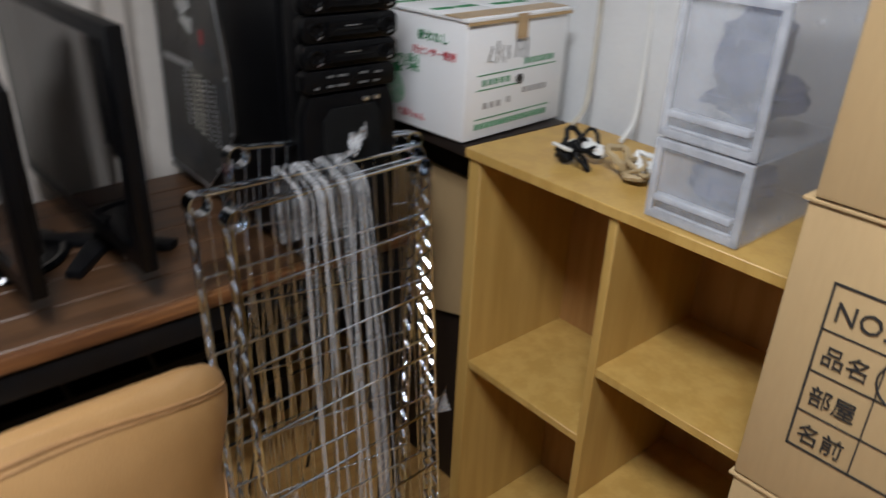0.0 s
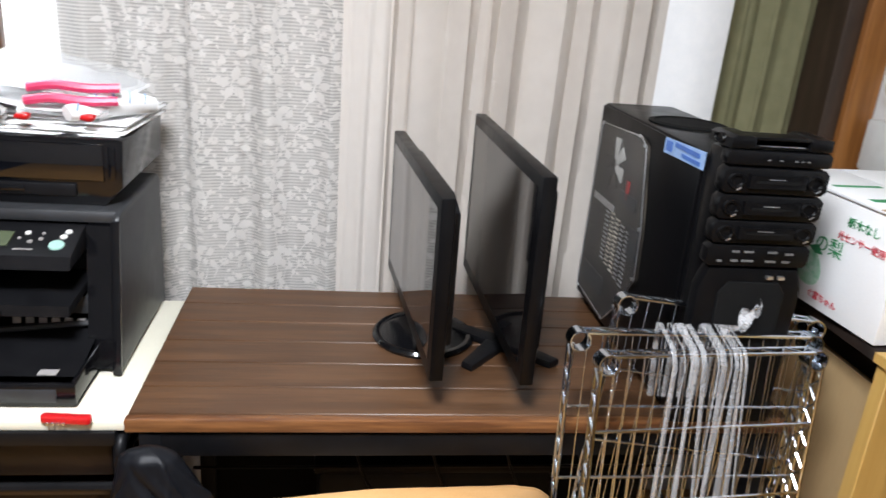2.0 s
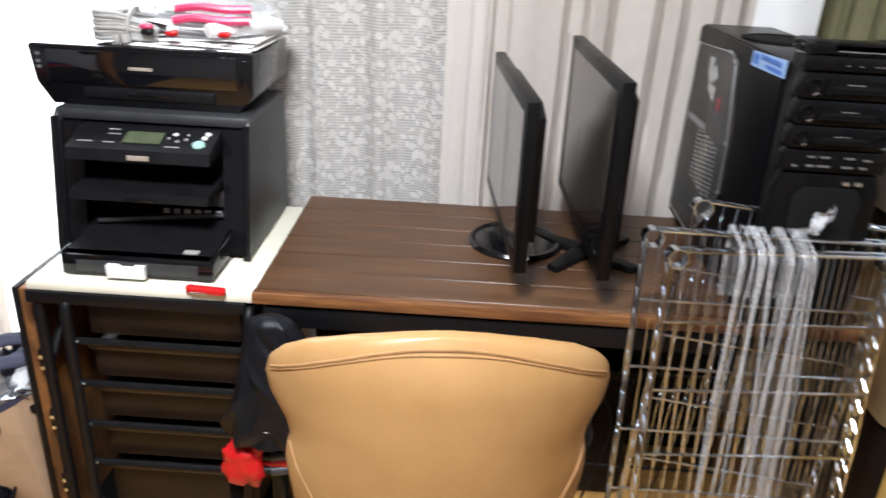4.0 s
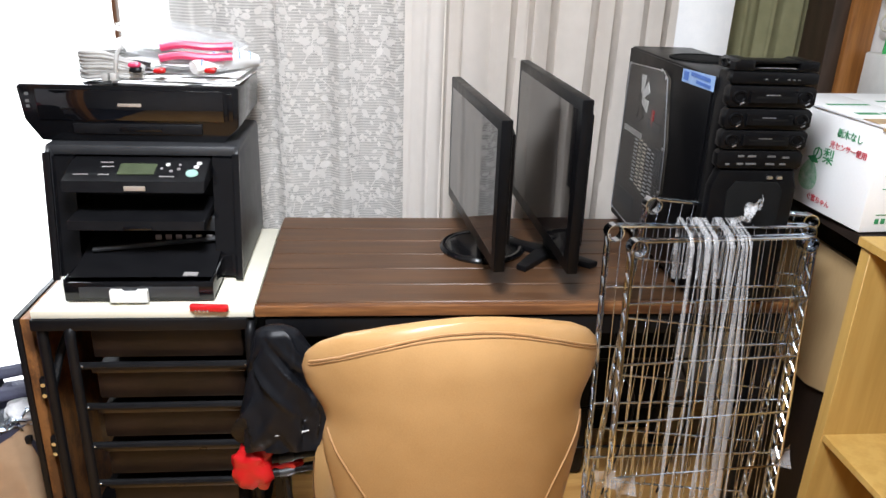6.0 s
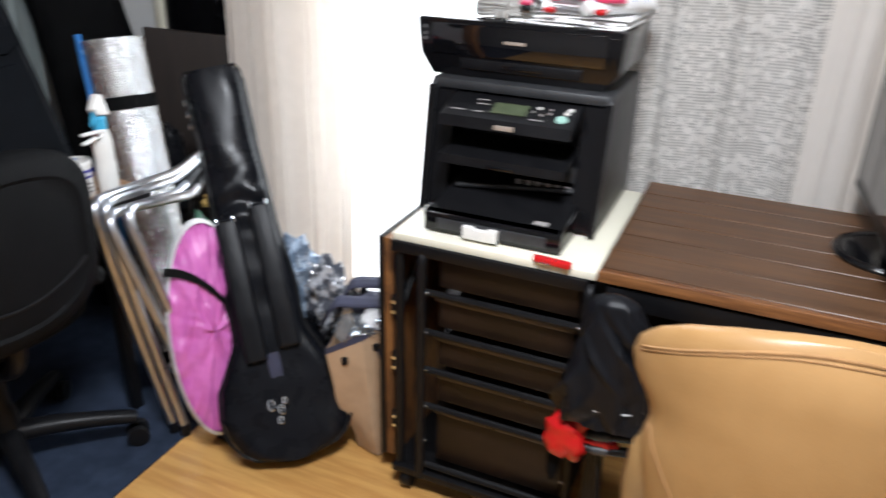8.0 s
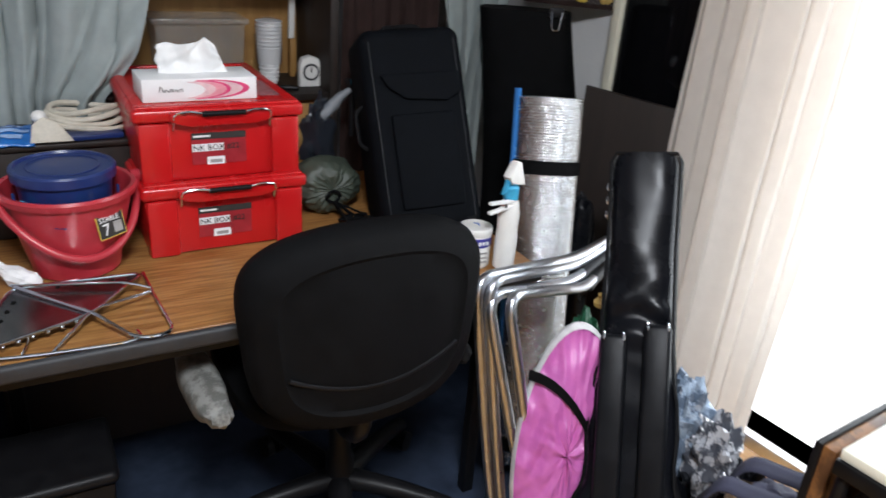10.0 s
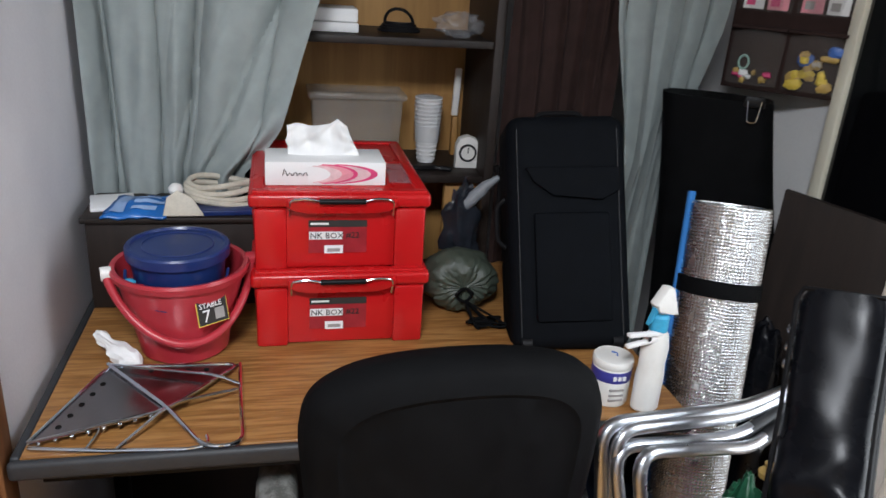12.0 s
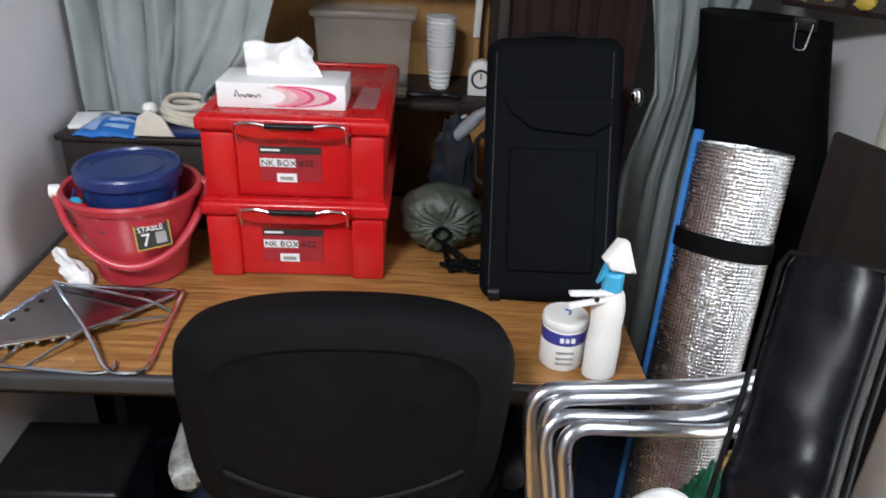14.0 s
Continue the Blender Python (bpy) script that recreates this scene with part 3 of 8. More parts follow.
for z in (0.625, 0.60, 0.575, 0.55, 0.525, 0.50, 0.40, 0.25, 0.12):
    bm = bmesh.new()
    tube(bm, [(0.04, 0.33, z), (1.12, 0.33, z)], 0.004, 6)
    part("rail", bm, M_BLACKSTEEL, desk)
# added black sheet: stands for the deep shade under the desk
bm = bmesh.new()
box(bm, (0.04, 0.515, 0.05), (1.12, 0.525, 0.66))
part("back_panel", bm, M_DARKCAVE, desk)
# clutter in the shade below the desk
bm = bmesh.new()
box(bm, (0.30, 0.36, 0.0), (0.85, 0.50, 0.36), 0.02)
sbox = thing("storage_box", "black storage box in the shade under the desk", "box")
part("body", bm, M_BLACKPLASTIC, sbox)
bm = bmesh.new()
box(bm, (0.293, 0.353, 0.361), (0.857, 0.507, 0.385), 0.008)
part("lid", bm, M_BLACKPLASTIC, sbox)
rnd = random.Random(3)
for k in range(5):
    bm = bmesh.new()
    x = 0.35 + 0.16 * k
    tube(bm, bend([(x, 0.30, 0.60), (x + 0.05, 0.25, 0.42), (x + 0.12, 0.28, 0.30), (x + 0.05, 0.27, 0.004)], 0.08), 0.0035, 6)
    solid("power_cable", bm, M_BLACKPLASTIC, "thin black power cable hanging under the desk", "cable", group="cables under the desk")


# ---- monitors ----
def monitor(m, w, h, z0, foot):
    t = thing("monitor", "thin black computer monitor seen nearly edge-on", "monitor", m, "monitors")
    bm = bmesh.new()
    box(bm, (0.0, -w / 2, z0), (0.024, w / 2, z0 + h), 0.003)
    body = part("bezel", bm, M_PCBLACK, t)
    bm = bmesh.new()
    box(bm, (-0.0008, -w / 2 + 0.024, z0 + 0.030), (0.004, w / 2 - 0.024, z0 + h - 0.022))
    part("screen", bm, M_SCREEN, t, "dark glossy screen with reflections")
    bm = bmesh.new()
    prism(bm, [(-w * 0.40, z0 + 0.04), (w * 0.40, z0 + 0.04), (w * 0.40, z0 + h - 0.04), (w * 0.30, z0 + h - 0.02), (-w * 0.30, z0 + h - 0.02), (-w * 0.40, z0 + h - 0.04)], 0.024, Matrix.Translation((0.022, 0, 0)) @ Matrix(((0, 0, 1, 0), (1, 0, 0, 0), (0, 1, 0, 0), (0, 0, 0, 1))), 0.005)
    part("rear_cover", bm, M_BLACKPLASTIC, t)
    bm = bmesh.new()
    box(bm, (0.03, -0.035, 0.012), (0.05, 0.035, z0 + 0.12), 0.006)
    part("stem", bm, M_BLACKPLASTIC, t)
    bm = bmesh.new()
    if foot == "round":
        lathe(bm, [(0.104, 0.0), (0.106, 0.006), (0.101, 0.012), (0.092, 0.012), (0.088, 0.009), (0.03, 0.013), (0.0001, 0.014)], 40, (0.048, 0.045, 0))
        part("foot", bm, M_GLOSSBLACK, t, "round black foot")
    else:
        for sy in (-1, 1):
            for sx in (-1, 1):
                prism(bm, [(0.0, -0.022), (0.13, -0.016), (0.135, 0.01), (0.0, 0.022)], 0.016, Matrix.Translation((0.03, 0, 0.0)) @ pose(0, 0, 0, 0, 0, {(-1, -1): 232, (1, -1): 316, (-1, 1): 140, (1, 1): 38}[(sx, sy)]), 0.004)
        part("foot", bm, M_BLACKPLASTIC, t, "black splayed foot")
    return t


monitor(pose(0.467, 0.285, 0.72, 0, -0.5, 4.6), 0.53, 0.317, 0.070, "round")
monitor(pose(0.633, 0.295, 0.72, 0, -0.5, 1.6), 0.56, 0.362, 0.068, "cross")

# ---- computer tower ----
pc = thing("computer_tower", "tall black computer tower with a windowed side panel", "computer", pose(0, 0, 0))
bm = bmesh.new()
box(bm, (0.915, 0.06, 0.735), (1.075, 0.575, 1.192), 0.005)
part("case", bm, M_PCBLACK, pc)
for x in (0.94, 1.05):
    for y in (0.10, 0.53):
        bm = bmesh.new()
        lathe(bm, [(0.016, 0), (0.016, 0.016)], 12, (x, y, 0.72))
        part("foot", bm, M_BLACKPLASTIC, pc)
win_pts = [(0.548, 0.765), (0.535, 1.155), (0.305, 1.168), (0.275, 1.155), (0.236, 1.00), (0.228, 0.90), (0.30, 0.81), (0.36, 0.757)]
SIDE = Matrix(((0, 0, -1, 0), (1, 0, 0, 0), (0, 1, 0, 0), (0, 0, 0, 1)))
bm = bmesh.new()
box(bm, (0.9095, 0.065, 0.74), (0.9145, 0.57, 1.188), 0.002)
panel = part("side_panel", bm, M_PCBLACK, pc, "black painted side panel")
bm = bmesh.new()
prism(bm, win_pts, 0.0025, Matrix.Translation((0.909, 0, 0)) @ SIDE)
part("inner_tray", bm, M_TRAY, panel, "grey interior seen through the window")
bm = bmesh.new()
prism(bm, win_pts, 0.002, Matrix.Translation((0.9025, 0, 0)) @ SIDE)
part("side_window", bm, M_CLEAR, panel, "clear bulged side window")
for y, z in win_pts:
    bm = bmesh.new()
    disc(bm, (0.8995, y - 0.008 if y > 0.45 else y + 0.008, z), 0.004, "x", 10)
    part("rivet", bm, M_ALU, panel)
for k in range(7):
    a = k * 2 * math.pi / 7
    bm = bmesh.new()
    c, s = math.cos(a), math.sin(a)
    prism(bm, [(0.010, -0.006), (0.050, -0.022), (0.058, 0.006), (0.010, 0.008)], 0.002, Matrix.Translation((0.9058, 0.435, 1.085)) @ SIDE @ pose(0, 0, 0, 0, 0, math.degrees(a)))
    # three blades get white for the light they catch, the others stay dark
    part("fan_blade", bm, M_WHITEPLASTIC if k in (2, 3, 4) else M_TRAY, panel, "fan blade coloured white as if lit" if k in (2, 3, 4) else "fan blade coloured dark as if shaded")
for c in range(5):
    for k in range(13):
        bm = bmesh.new()
        y = 0.440 - 0.031 * c
        box(bm, (0.9035, y - 0.022, 0.872 - 0.004 * c + 0.0095 * k), (0.9060, y, 0.8765 - 0.004 * c + 0.0095 * k), 0.001, 1)
        part("vent_slat", bm, M_CABLECREAM if c in (1, 2) else M_ALU, panel)
for y0, y1, z0, z1, mt in ((0.285, 0.375, 1.02, 1.045, M_GREYPLASTIC), (0.40, 0.53, 0.985, 1.0, M_ALU), (0.25, 0.30, 0.93, 0.99, M_GREYPLASTIC), (0.40, 0.53, 0.79, 0.835, M_GREYPLASTIC), (0.335, 0.35, 1.03, 1.07, M_REDPLASTIC)):
    bm = bmesh.new()
    box(bm, (0.9038, y0, z0), (0.9062, y1, z1), 0.001, 1)
    part("inner_fitting", bm, mt, panel)
bm = bmesh.new()
tube(bm, [(0.9012, y, z) for y, z in win_pts], 0.0013, 6, closed=True)
part("window_rim", bm, M_ALU, panel, "thin bright rim round the window")
bm = bmesh.new()
prism(bm, [(0.052, 1.166), (0.212, 1.162), (0.212, 1.189), (0.052, 1.196)], 0.001, Matrix.Translation((0.9088, 0, -0.002)) @ SIDE)
stk = part("sticker", bm, M_STICKER, pc, "light blue sticker")
for y0, y1, z0, z1 in ((0.065, 0.135, 1.167, 1.174), (0.070, 0.165, 1.179, 1.187), (0.178, 0.202, 1.166, 1.184)):
    bm = bmesh.new()
    box(bm, (0.9066, y0, z0), (0.9076, y1, z1))
    part("print_bar", bm, M_STICKERBLUE, stk)
# bezel: stacked rugged covers
bm = bmesh.new()
box(bm, (0.914, 0.0, 0.725), (1.068, 0.058, 1.212), 0.008)
bez = part("front_bezel", bm, M_PCBLACK, pc)
bm = bmesh.new()
for x0, x1 in ((0.908, 0.950), (1.036, 1.076)):
    prism(bm, [(x0, 1.200), (x1, 1.200), (x1, 1.236), (x1 - 0.010, 1.240), (x0 + 0.010, 1.240), (x0, 1.230)], 0.075, Matrix.Translation((0, 0.055, 0)) @ pose(0, 0, 0, 90), 0.006)
box(bm, (0.948, -0.016, 1.200), (1.038, 0.055, 1.210), 0.003)
box(bm, (0.948, 0.016, 1.210), (1.038, 0.055, 1.228), 0.003)
box(bm, (0.946, -0.018, 1.227), (1.040, 0.030, 1.238), 0.004)
cowl = part("top_cowl", bm, M_PCBLACK, pc, "black top cowl with a handle opening")
bm = bmesh.new()
box(bm, (0.955, -0.0175, 1.2095), (1.030, -0.0150, 1.2115), 0.0)
part("handle_glint", bm, M_ALU, cowl)
for x in (0.908, 1.076):
    bm = bmesh.new()
    tube(bm, [(x, 0.018 + 0.014 * math.cos(a), 1.219 + 0.014 * math.sin(a)) for a in (2 * math.pi * i / 18 for i in range(18))], 0.004, 6, closed=True)
    part("screw_ring", bm, M_PCBLACK, cowl)
bm = bmesh.new()
prism(bm, [(0.910, 1.163), (1.073, 1.163), (1.078, 1.170), (1.078, 1.190), (1.073, 1.197), (0.910, 1.197), (0.905, 1.190), (0.905, 1.170)], 0.024, Matrix.Translation((0, 0.002, 0)) @ pose(0, 0, 0, 90), 0.004)
strip = part("switch_strip", bm, M_PCBLACK, bez)
for x in (0.97, 0.99, 1.015, 1.025, 1.035):
    bm = bmesh.new()
    box(bm, (x, -0.0235, 1.176), (x + 0.005, -0.0215, 1.179))
    part("lamp_mark", bm, M_DULLMARK, strip)
for z in (1.111, 1.060, 1.009):
    h = 0.047
    bm = bmesh.new()
    prism(bm, [(0.911, z), (1.071, z), (1.078, z + 0.008), (1.078, z + h - 0.008), (1.071, z + h), (0.911, z + h), (0.904, z + h - 0.008), (0.904, z + 0.008)], 0.026, Matrix.Translation((0, 0.002, 0)) @ pose(0, 0, 0, 90), 0.003)
    bay = part("drive_cover", bm, M_PCBLACK, bez)
    bm = bmesh.new()
    prism(bm, [(0.945, z + 0.010), (0.955, z + 0.014), (1.028, z + 0.014), (1.038, z + 0.010), (1.038, z + h - 0.010), (1.028, z + h - 0.014), (0.955, z + h - 0.014), (0.945, z + h - 0.010)], 0.008, Matrix.Translation((0, -0.022, 0)) @ pose(0, 0, 0, 90), 0.002)
    part("raised_bar", bm, M_PCBLACK, bay)
    bm = bmesh.new()
    box(bm, (0.956, -0.0312, z + 0.021), (1.027, -0.0295, z + 0.026), 0.0)
    part("cover_slot", bm, M_DARKCAVE, bay)
    bm = bmesh.new()
    box(bm, (0.975, -0.0318, z + 0.0285), (1.002, -0.0300, z + 0.0298), 0.0)
    part("silver_print", bm, M_ALU, bay)
    for x in (0.926, 1.056):
        bm = bmesh.new()
        tube(bm, [(x + 0.012 * math.cos(a), -0.0245, z + h / 2 + 0.012 * math.sin(a)) for a in (2 * math.pi * i / 18 for i in range(18))], 0.0035, 6, closed=True)
        scr = part("screw_ring", bm, M_PCBLACK, bay)
        # slanting bright strip modelled as the highlight beside the screw
        bm = bmesh.new()
        prism(bm, [(-0.0045, -0.0012), (0.0045, -0.0012), (0.0045, 0.0012), (-0.0045, 0.0012)], 0.001, Matrix.Translation((x + 0.004, -0.0285, z + 0.010)) @ pose(0, 0, 0, 90) @ pose(0, 0, 0, 0, 0, 35))
        part("screw_glint", bm, M_ALU, bay, "small bright strip standing for a glint")
bm = bmesh.new()
prism(bm, [(0.911, 0.967), (1.071, 0.967), (1.078, 0.974), (1.078, 0.998), (1.071, 1.005), (0.911, 1.005), (0.904, 0.998), (0.904, 0.974)], 0.024, Matrix.Translation((0, 0.002, 0)) @ pose(0, 0, 0, 90), 0.003)
ports = part("port_panel", bm, M_PCBLACK, bez)
for x, z, w in ((0.945, 0.992, 0.012), (0.965, 0.992, 0.016), (1.005, 0.992, 0.016), (1.035, 0.990, 0.014), (0.945, 0.976, 0.012), (0.963, 0.976, 0.020), (1.003, 0.976, 0.018), (1.032, 0.976, 0.012), (0.922, 0.975, 0.008)):
    bm = bmesh.new()
    box(bm, (x, -0.0238, z), (x + w, -0.0215, z + 0.0035))
    part("port", bm, M_DULLMARK, ports)
bm = bmesh.new()
prism(bm, [(0.902, 0.74), (1.078, 0.74), (1.080, 0.935), (1.068, 0.963), (0.915, 0.963), (0.902, 0.935)], 0.03, Matrix.Translation((0, 0.01, 0)) @ pose(0, 0, 0, 90), 0.006)
lowc = part("lower_cover", bm, M_PCBLACK, bez)
bm = bmesh.new()
prism(bm, [(0.94, 0.76), (1.045, 0.76), (1.050, 0.93), (1.035, 0.945), (0.95, 0.945), (0.935, 0.93)], 0.006, Matrix.Translation((0, -0.019, 0)) @ pose(0, 0, 0, 90), 0.002)
part("mesh_grille", bm, M_DARKCAVE, lowc)
for x in (1.012, 1.032):
    bm = bmesh.new()
    box(bm, (x, -0.0265, 0.950), (x + 0.010, -0.0195, 0.954))
    part("rivet", bm, M_ALU, lowc)
# the covers are stacked tightly towards the top of the tower
LEVEL0 = (0.74, 0.963, 0.967, 1.005, 1.009, 1.056, 1.060, 1.107, 1.111, 1.158, 1.163, 1.197, 1.200, 1.243)
LEVEL1 = (0.74, 1.026, 1.029, 1.065, 1.068, 1.105, 1.107, 1.146, 1.149, 1.189, 1.192, 1.215, 1.217, 1.238)
for ob in (*bez.children_recursive, cowl, *cowl.children):
    for v in ob.data.vertices:
        v.co.z = float(np.interp(v.co.z, LEVEL0, LEVEL1))
bm = bmesh.new()
lathe(bm, [(0.075, 0), (0.075, 0.004), (0.065, 0.006), (0.062, 0.003), (0.0001, 0.003)], 32, (1.0, 0.33, 1.192))
part("top_fan_grille", bm, M_DARKCAVE, pc)


# ---- printers and their trolley ----
trolley = thing("drawer_trolley", "black framed drawer trolley with a cream top", "trolley", pose(0, 0, 0))
bm = bmesh.new()
box(bm, (-0.448, 0.040, 0.682), (-0.006, 0.53, 0.700), 0.003)
part("top", bm, M_CREAM, trolley, "cream laminate top")
bm = bmesh.new()
box(bm, (-0.450, 0.034, 0.657), (-0.02, 0.050, 0.682), 0.002)
part("front_rail", bm, M_BLACKSTEEL, trolley)
bm = bmesh.new()
box(bm, (-0.488, 0.075, 0.06), (-0.466, 0.52, 0.665), 0.003)
side = part("side_board", bm, M_FIBRE, trolley, "orange fibreboard side")
bm = bmesh.new()
box(bm, (-0.500, 0.070, 0.06), (-0.488, 0.52, 0.668), 0.002)
part("side_cover", bm, M_BLACKSTEEL, trolley)
for z in (0.48, 0.33, 0.16):
    bm = bmesh.new()
    box(bm, (-0.466, 0.062, z), (-0.448, 0.078, z + 0.05), 0.004)
    latch = part("latch", bm, M_BLACKSTEEL, side)
    for dz in (0.010, 0.036):
        bm = bmesh.new()
        disc(bm, (-0.457, 0.062, z + dz), 0.005, "y", 10, 0.004)
        part("screw", bm, M_CHROME, side)
for x, y in ((-0.435, 0.05), (-0.375, 0.035), (-0.015, 0.035)):
    bm = bmesh.new()
    tube(bm, bend([(x, y + 0.12, 0.665), (x, y, 0.665), (x, y, 0.06)], 0.03), 0.011, 10)
    part("post", bm, M_BLACKSTEEL, trolley)
bm = bmesh.new()
box(bm, (-0.4655, 0.085, 0.06), (-0.458, 0.489, 0.664))
part("inner_sheet", bm, M_FIBRE, trolley, "brown inner face of the side")
bm = bmesh.new()
tube(bm, bend([(-0.440, 0.06, 0.50), (-0.430, 0.12, 0.585), (-0.400, 0.16, 0.640), (-0.372, 0.20, 0.655)], 0.05), 0.009, 8)
part("brace", bm, M_BLACKSTEEL, trolley)
# black sheet that stands for the shade behind the drawers
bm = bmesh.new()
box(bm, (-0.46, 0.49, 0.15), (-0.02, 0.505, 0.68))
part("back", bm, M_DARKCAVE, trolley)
for i in range(5):
    z = 0.580 - 0.100 * i
    bm = bmesh.new()
    box(bm, (-0.345, 0.060, z - (0.075 if i == 4 else 0.0)), (-0.035, 0.45, z + 0.074), 0.005)
    dr = part("drawer", bm, M_BROWNDRAWER, trolley)
    bm = bmesh.new()
    box(bm, (-0.352, 0.052, z + 0.066), (-0.030, 0.066, z + 0.080), 0.004)
    part("lip", bm, M_DRAWERLIP, dr, "smoky translucent drawer lip")
    bm = bmesh.new()
    zr = z - (0.083 if i == 4 else 0.008)
    tube(bm, [(-0.372, 0.042, zr), (-0.02, 0.042, zr)], 0.008, 8)
    part("rail", bm, M_BLACKSTEEL, trolley)
    for x in (-0.362, -0.028):
        bm = bmesh.new()
        blob(bm, (x, 0.036, z - 0.006), (0.004, 0.003, 0.003), 0.1, 3, 8, 6)
        part("clip", bm, M_CHROME, trolley)
for x in (-0.415, -0.04):
    for y in (0.06, 0.46):
        bm = bmesh.new()
        tube(bm, [(x - 0.012, y, 0.03), (x + 0.012, y, 0.03)], 0.029, 16)
        part("castor", bm, M_BLACKPLASTIC, trolley)
        bm = bmesh.new()
        tube(bm, [(x, y, 0.03), (x, y, 0.07)], 0.008, 8)
        part("castor_stem", bm, M_BLACKSTEEL, trolley)
bm = bmesh.new()
box(bm, (-0.455, 0.062, 0.058), (-0.022, 0.489, 0.066))
part("bottom_sheet", bm, M_BLACKSTEEL, trolley)
bm = bmesh.new()
box(bm, (-0.45, 0.03, 0.055), (-0.02, 0.06, 0.075), 0.003)
part("bottom_rail", bm, M_BLACKSTEEL, trolley)

laser = thing("laser_printer", "charcoal laser printer with an open black front tray", "printer", pose(-0.006, -0.004, 0.7))
PROF = [(0.195, 0.004), (0.54, 0.004), (0.54, 0.28), (0.515, 0.29), (0.252, 0.29), (0.240, 0.28)]  # side outline: y, z
SIDEX = Matrix(((0, 0, 1, 0), (1, 0, 0, 0), (0, 1, 0, 0), (0, 0, 0, 1)))
for x, w in ((-0.448, 0.012), (-0.056, 0.013)):
    bm = bmesh.new()
    prism(bm, PROF, w, Matrix.Translation((x, 0, 0)) @ SIDEX, 0.006)
    part("side_cheek", bm, M_GREYPLASTIC, laser, "charcoal side cheek")
for x in (-0.4495, -0.0575):
    bm = bmesh.new()
    prism(bm, [(0.188, 0.004), (0.1945, 0.004), (0.2395, 0.279), (0.233, 0.279)], 0.0155, Matrix.Translation((x, 0, 0)) @ SIDEX, 0.001)
    part("front_strip", bm, M_GLOSSBLACK, laser, "glossy black front strip")
bm = bmesh.new()
box(bm, (-0.452, 0.253, 0.268), (-0.044, 0.54, 0.292), 0.008)
part("lid", bm, M_GREYPLASTIC, laser)
bm = bmesh.new()
box(bm, (-0.426, 0.30, 0.008), (-0.073, 0.53, 0.268))
part("core", bm, M_BLACKPLASTIC, laser)
for x in (-0.4355, -0.1015):
    bm = bmesh.new()
    prism(bm, [(0.202, 0.008), (0.31, 0.008), (0.31, 0.267), (0.246, 0.267)], 0.045, Matrix.Translation((x, 0, 0)) @ SIDEX)
    part("inner_cheek", bm, M_GLOSSBLACK, laser)
bm = bmesh.new()
prism(bm, [(0.165, 0.213), (0.30, 0.225), (0.30, 0.268), (0.245, 0.262), (0.170, 0.236)], 0.29, Matrix.Translation((-0.395, 0, 0)) @ SIDEX, 0.004)
ctl = part("control_panel", bm, M_BLACKPLASTIC, laser)
TILT_P = pose(0, 0.170, 0.2375, 18)


def on_panel(name, bm, mat):
    ob = part(name, bm, mat, ctl)
    ob.matrix_local = TILT_P
    return ob


bm = bmesh.new()
box(bm, (-0.287, 0.022, 0), (-0.212, 0.062, 0.002))
on_panel("display", bm, M_LCD)
bm = bmesh.new()
lathe(bm, [(0.013, 0), (0.012, 0.003)], 20, (-0.135, 0.028, 0))
on_panel("start_button", bm, M_MINT)
for i, (x, y, r) in enumerate(((-0.13, 0.052, 0.006), (-0.126, 0.066, 0.006), (-0.19, 0.060, 0.005), (-0.165, 0.044, 0.004), (-0.180, 0.036, 0.004), (-0.165, 0.060, 0.003), (-0.20, 0.045, 0.003))):
    bm = bmesh.new()
    lathe(bm, [(r, 0), (r, 0.002)], 12, (x, y, 0))
    on_panel("button", bm, M_WHITEPLASTIC if i < 3 else M_INKGREY)
for x0, x1, y in ((-0.375, -0.345, 0.02), (-0.325, -0.303, 0.020), (-0.325, -0.30, 0.05), (-0.33, -0.305, 0.066), (-0.20, -0.17, 0.014)):
    bm = bmesh.new()
    box(bm, (x0, y, 0), (x1, y + 0.003, 0.001))
    on_panel("print_bar", bm, M_INKGREY)
bm = bmesh.new()
box(bm, (-0.268, 0.1625, 0.217), (-0.225, 0.166, 0.227), 0.001)
part("maker_mark", bm, M_SILVERPRINT, laser, "small silver maker's mark")
bm = bmesh.new()
prism(bm, [(0.150, 0.135), (0.31, 0.150), (0.31, 0.165), (0.152, 0.154)], 0.28, Matrix.Translation((-0.388, 0, 0)) @ SIDEX, 0.003)
part("output_tray", bm, M_BLACKPLASTIC, laser)
bm = bmesh.new()
box(bm, (-0.275, 0.1455, 0.136), (-0.215, 0.151, 0.144), 0.002)
part("tray_grip", bm, M_GLOSSBLACK, laser)
bm = bmesh.new()
box(bm, (-0.40, 0.24, 0.10), (-0.10, 0.31, 0.135), 0.003)
part("inner_shelf", bm, M_GREYPLASTIC, laser)
cas = bmesh.new()
box(cas, (-0.385, 0.085, 0.004), (-0.085, 0.30, 0.012), 0.002)
box(cas, (-0.385, 0.082, 0.004), (-0.085, 0.090, 0.046), 0.002)
for x in (-0.385, -0.091):
    box(cas, (x, 0.085, 0.004), (x + 0.006, 0.30, 0.052), 0.002)
cassette = part("paper_tray", cas, M_GLOSSBLACK, laser, "open smoked-black paper tray")
bm = bmesh.new()
sheet(bm, 2, 6, lambda u, v: Vector((-0.380 + 0.29 * u, 0.10 + 0.20 * v, 0.05 + 0.05 * v * v)))
part("tray_floor", bm, M_BLACKPLASTIC, cassette)
bm = bmesh.new()
box(bm, (-0.355, 0.0795, 0.012), (-0.115, 0.083, 0.036), 0.002)
part("tray_window", bm, M_GREYPLASTIC, cassette, "smoked grey tray window")
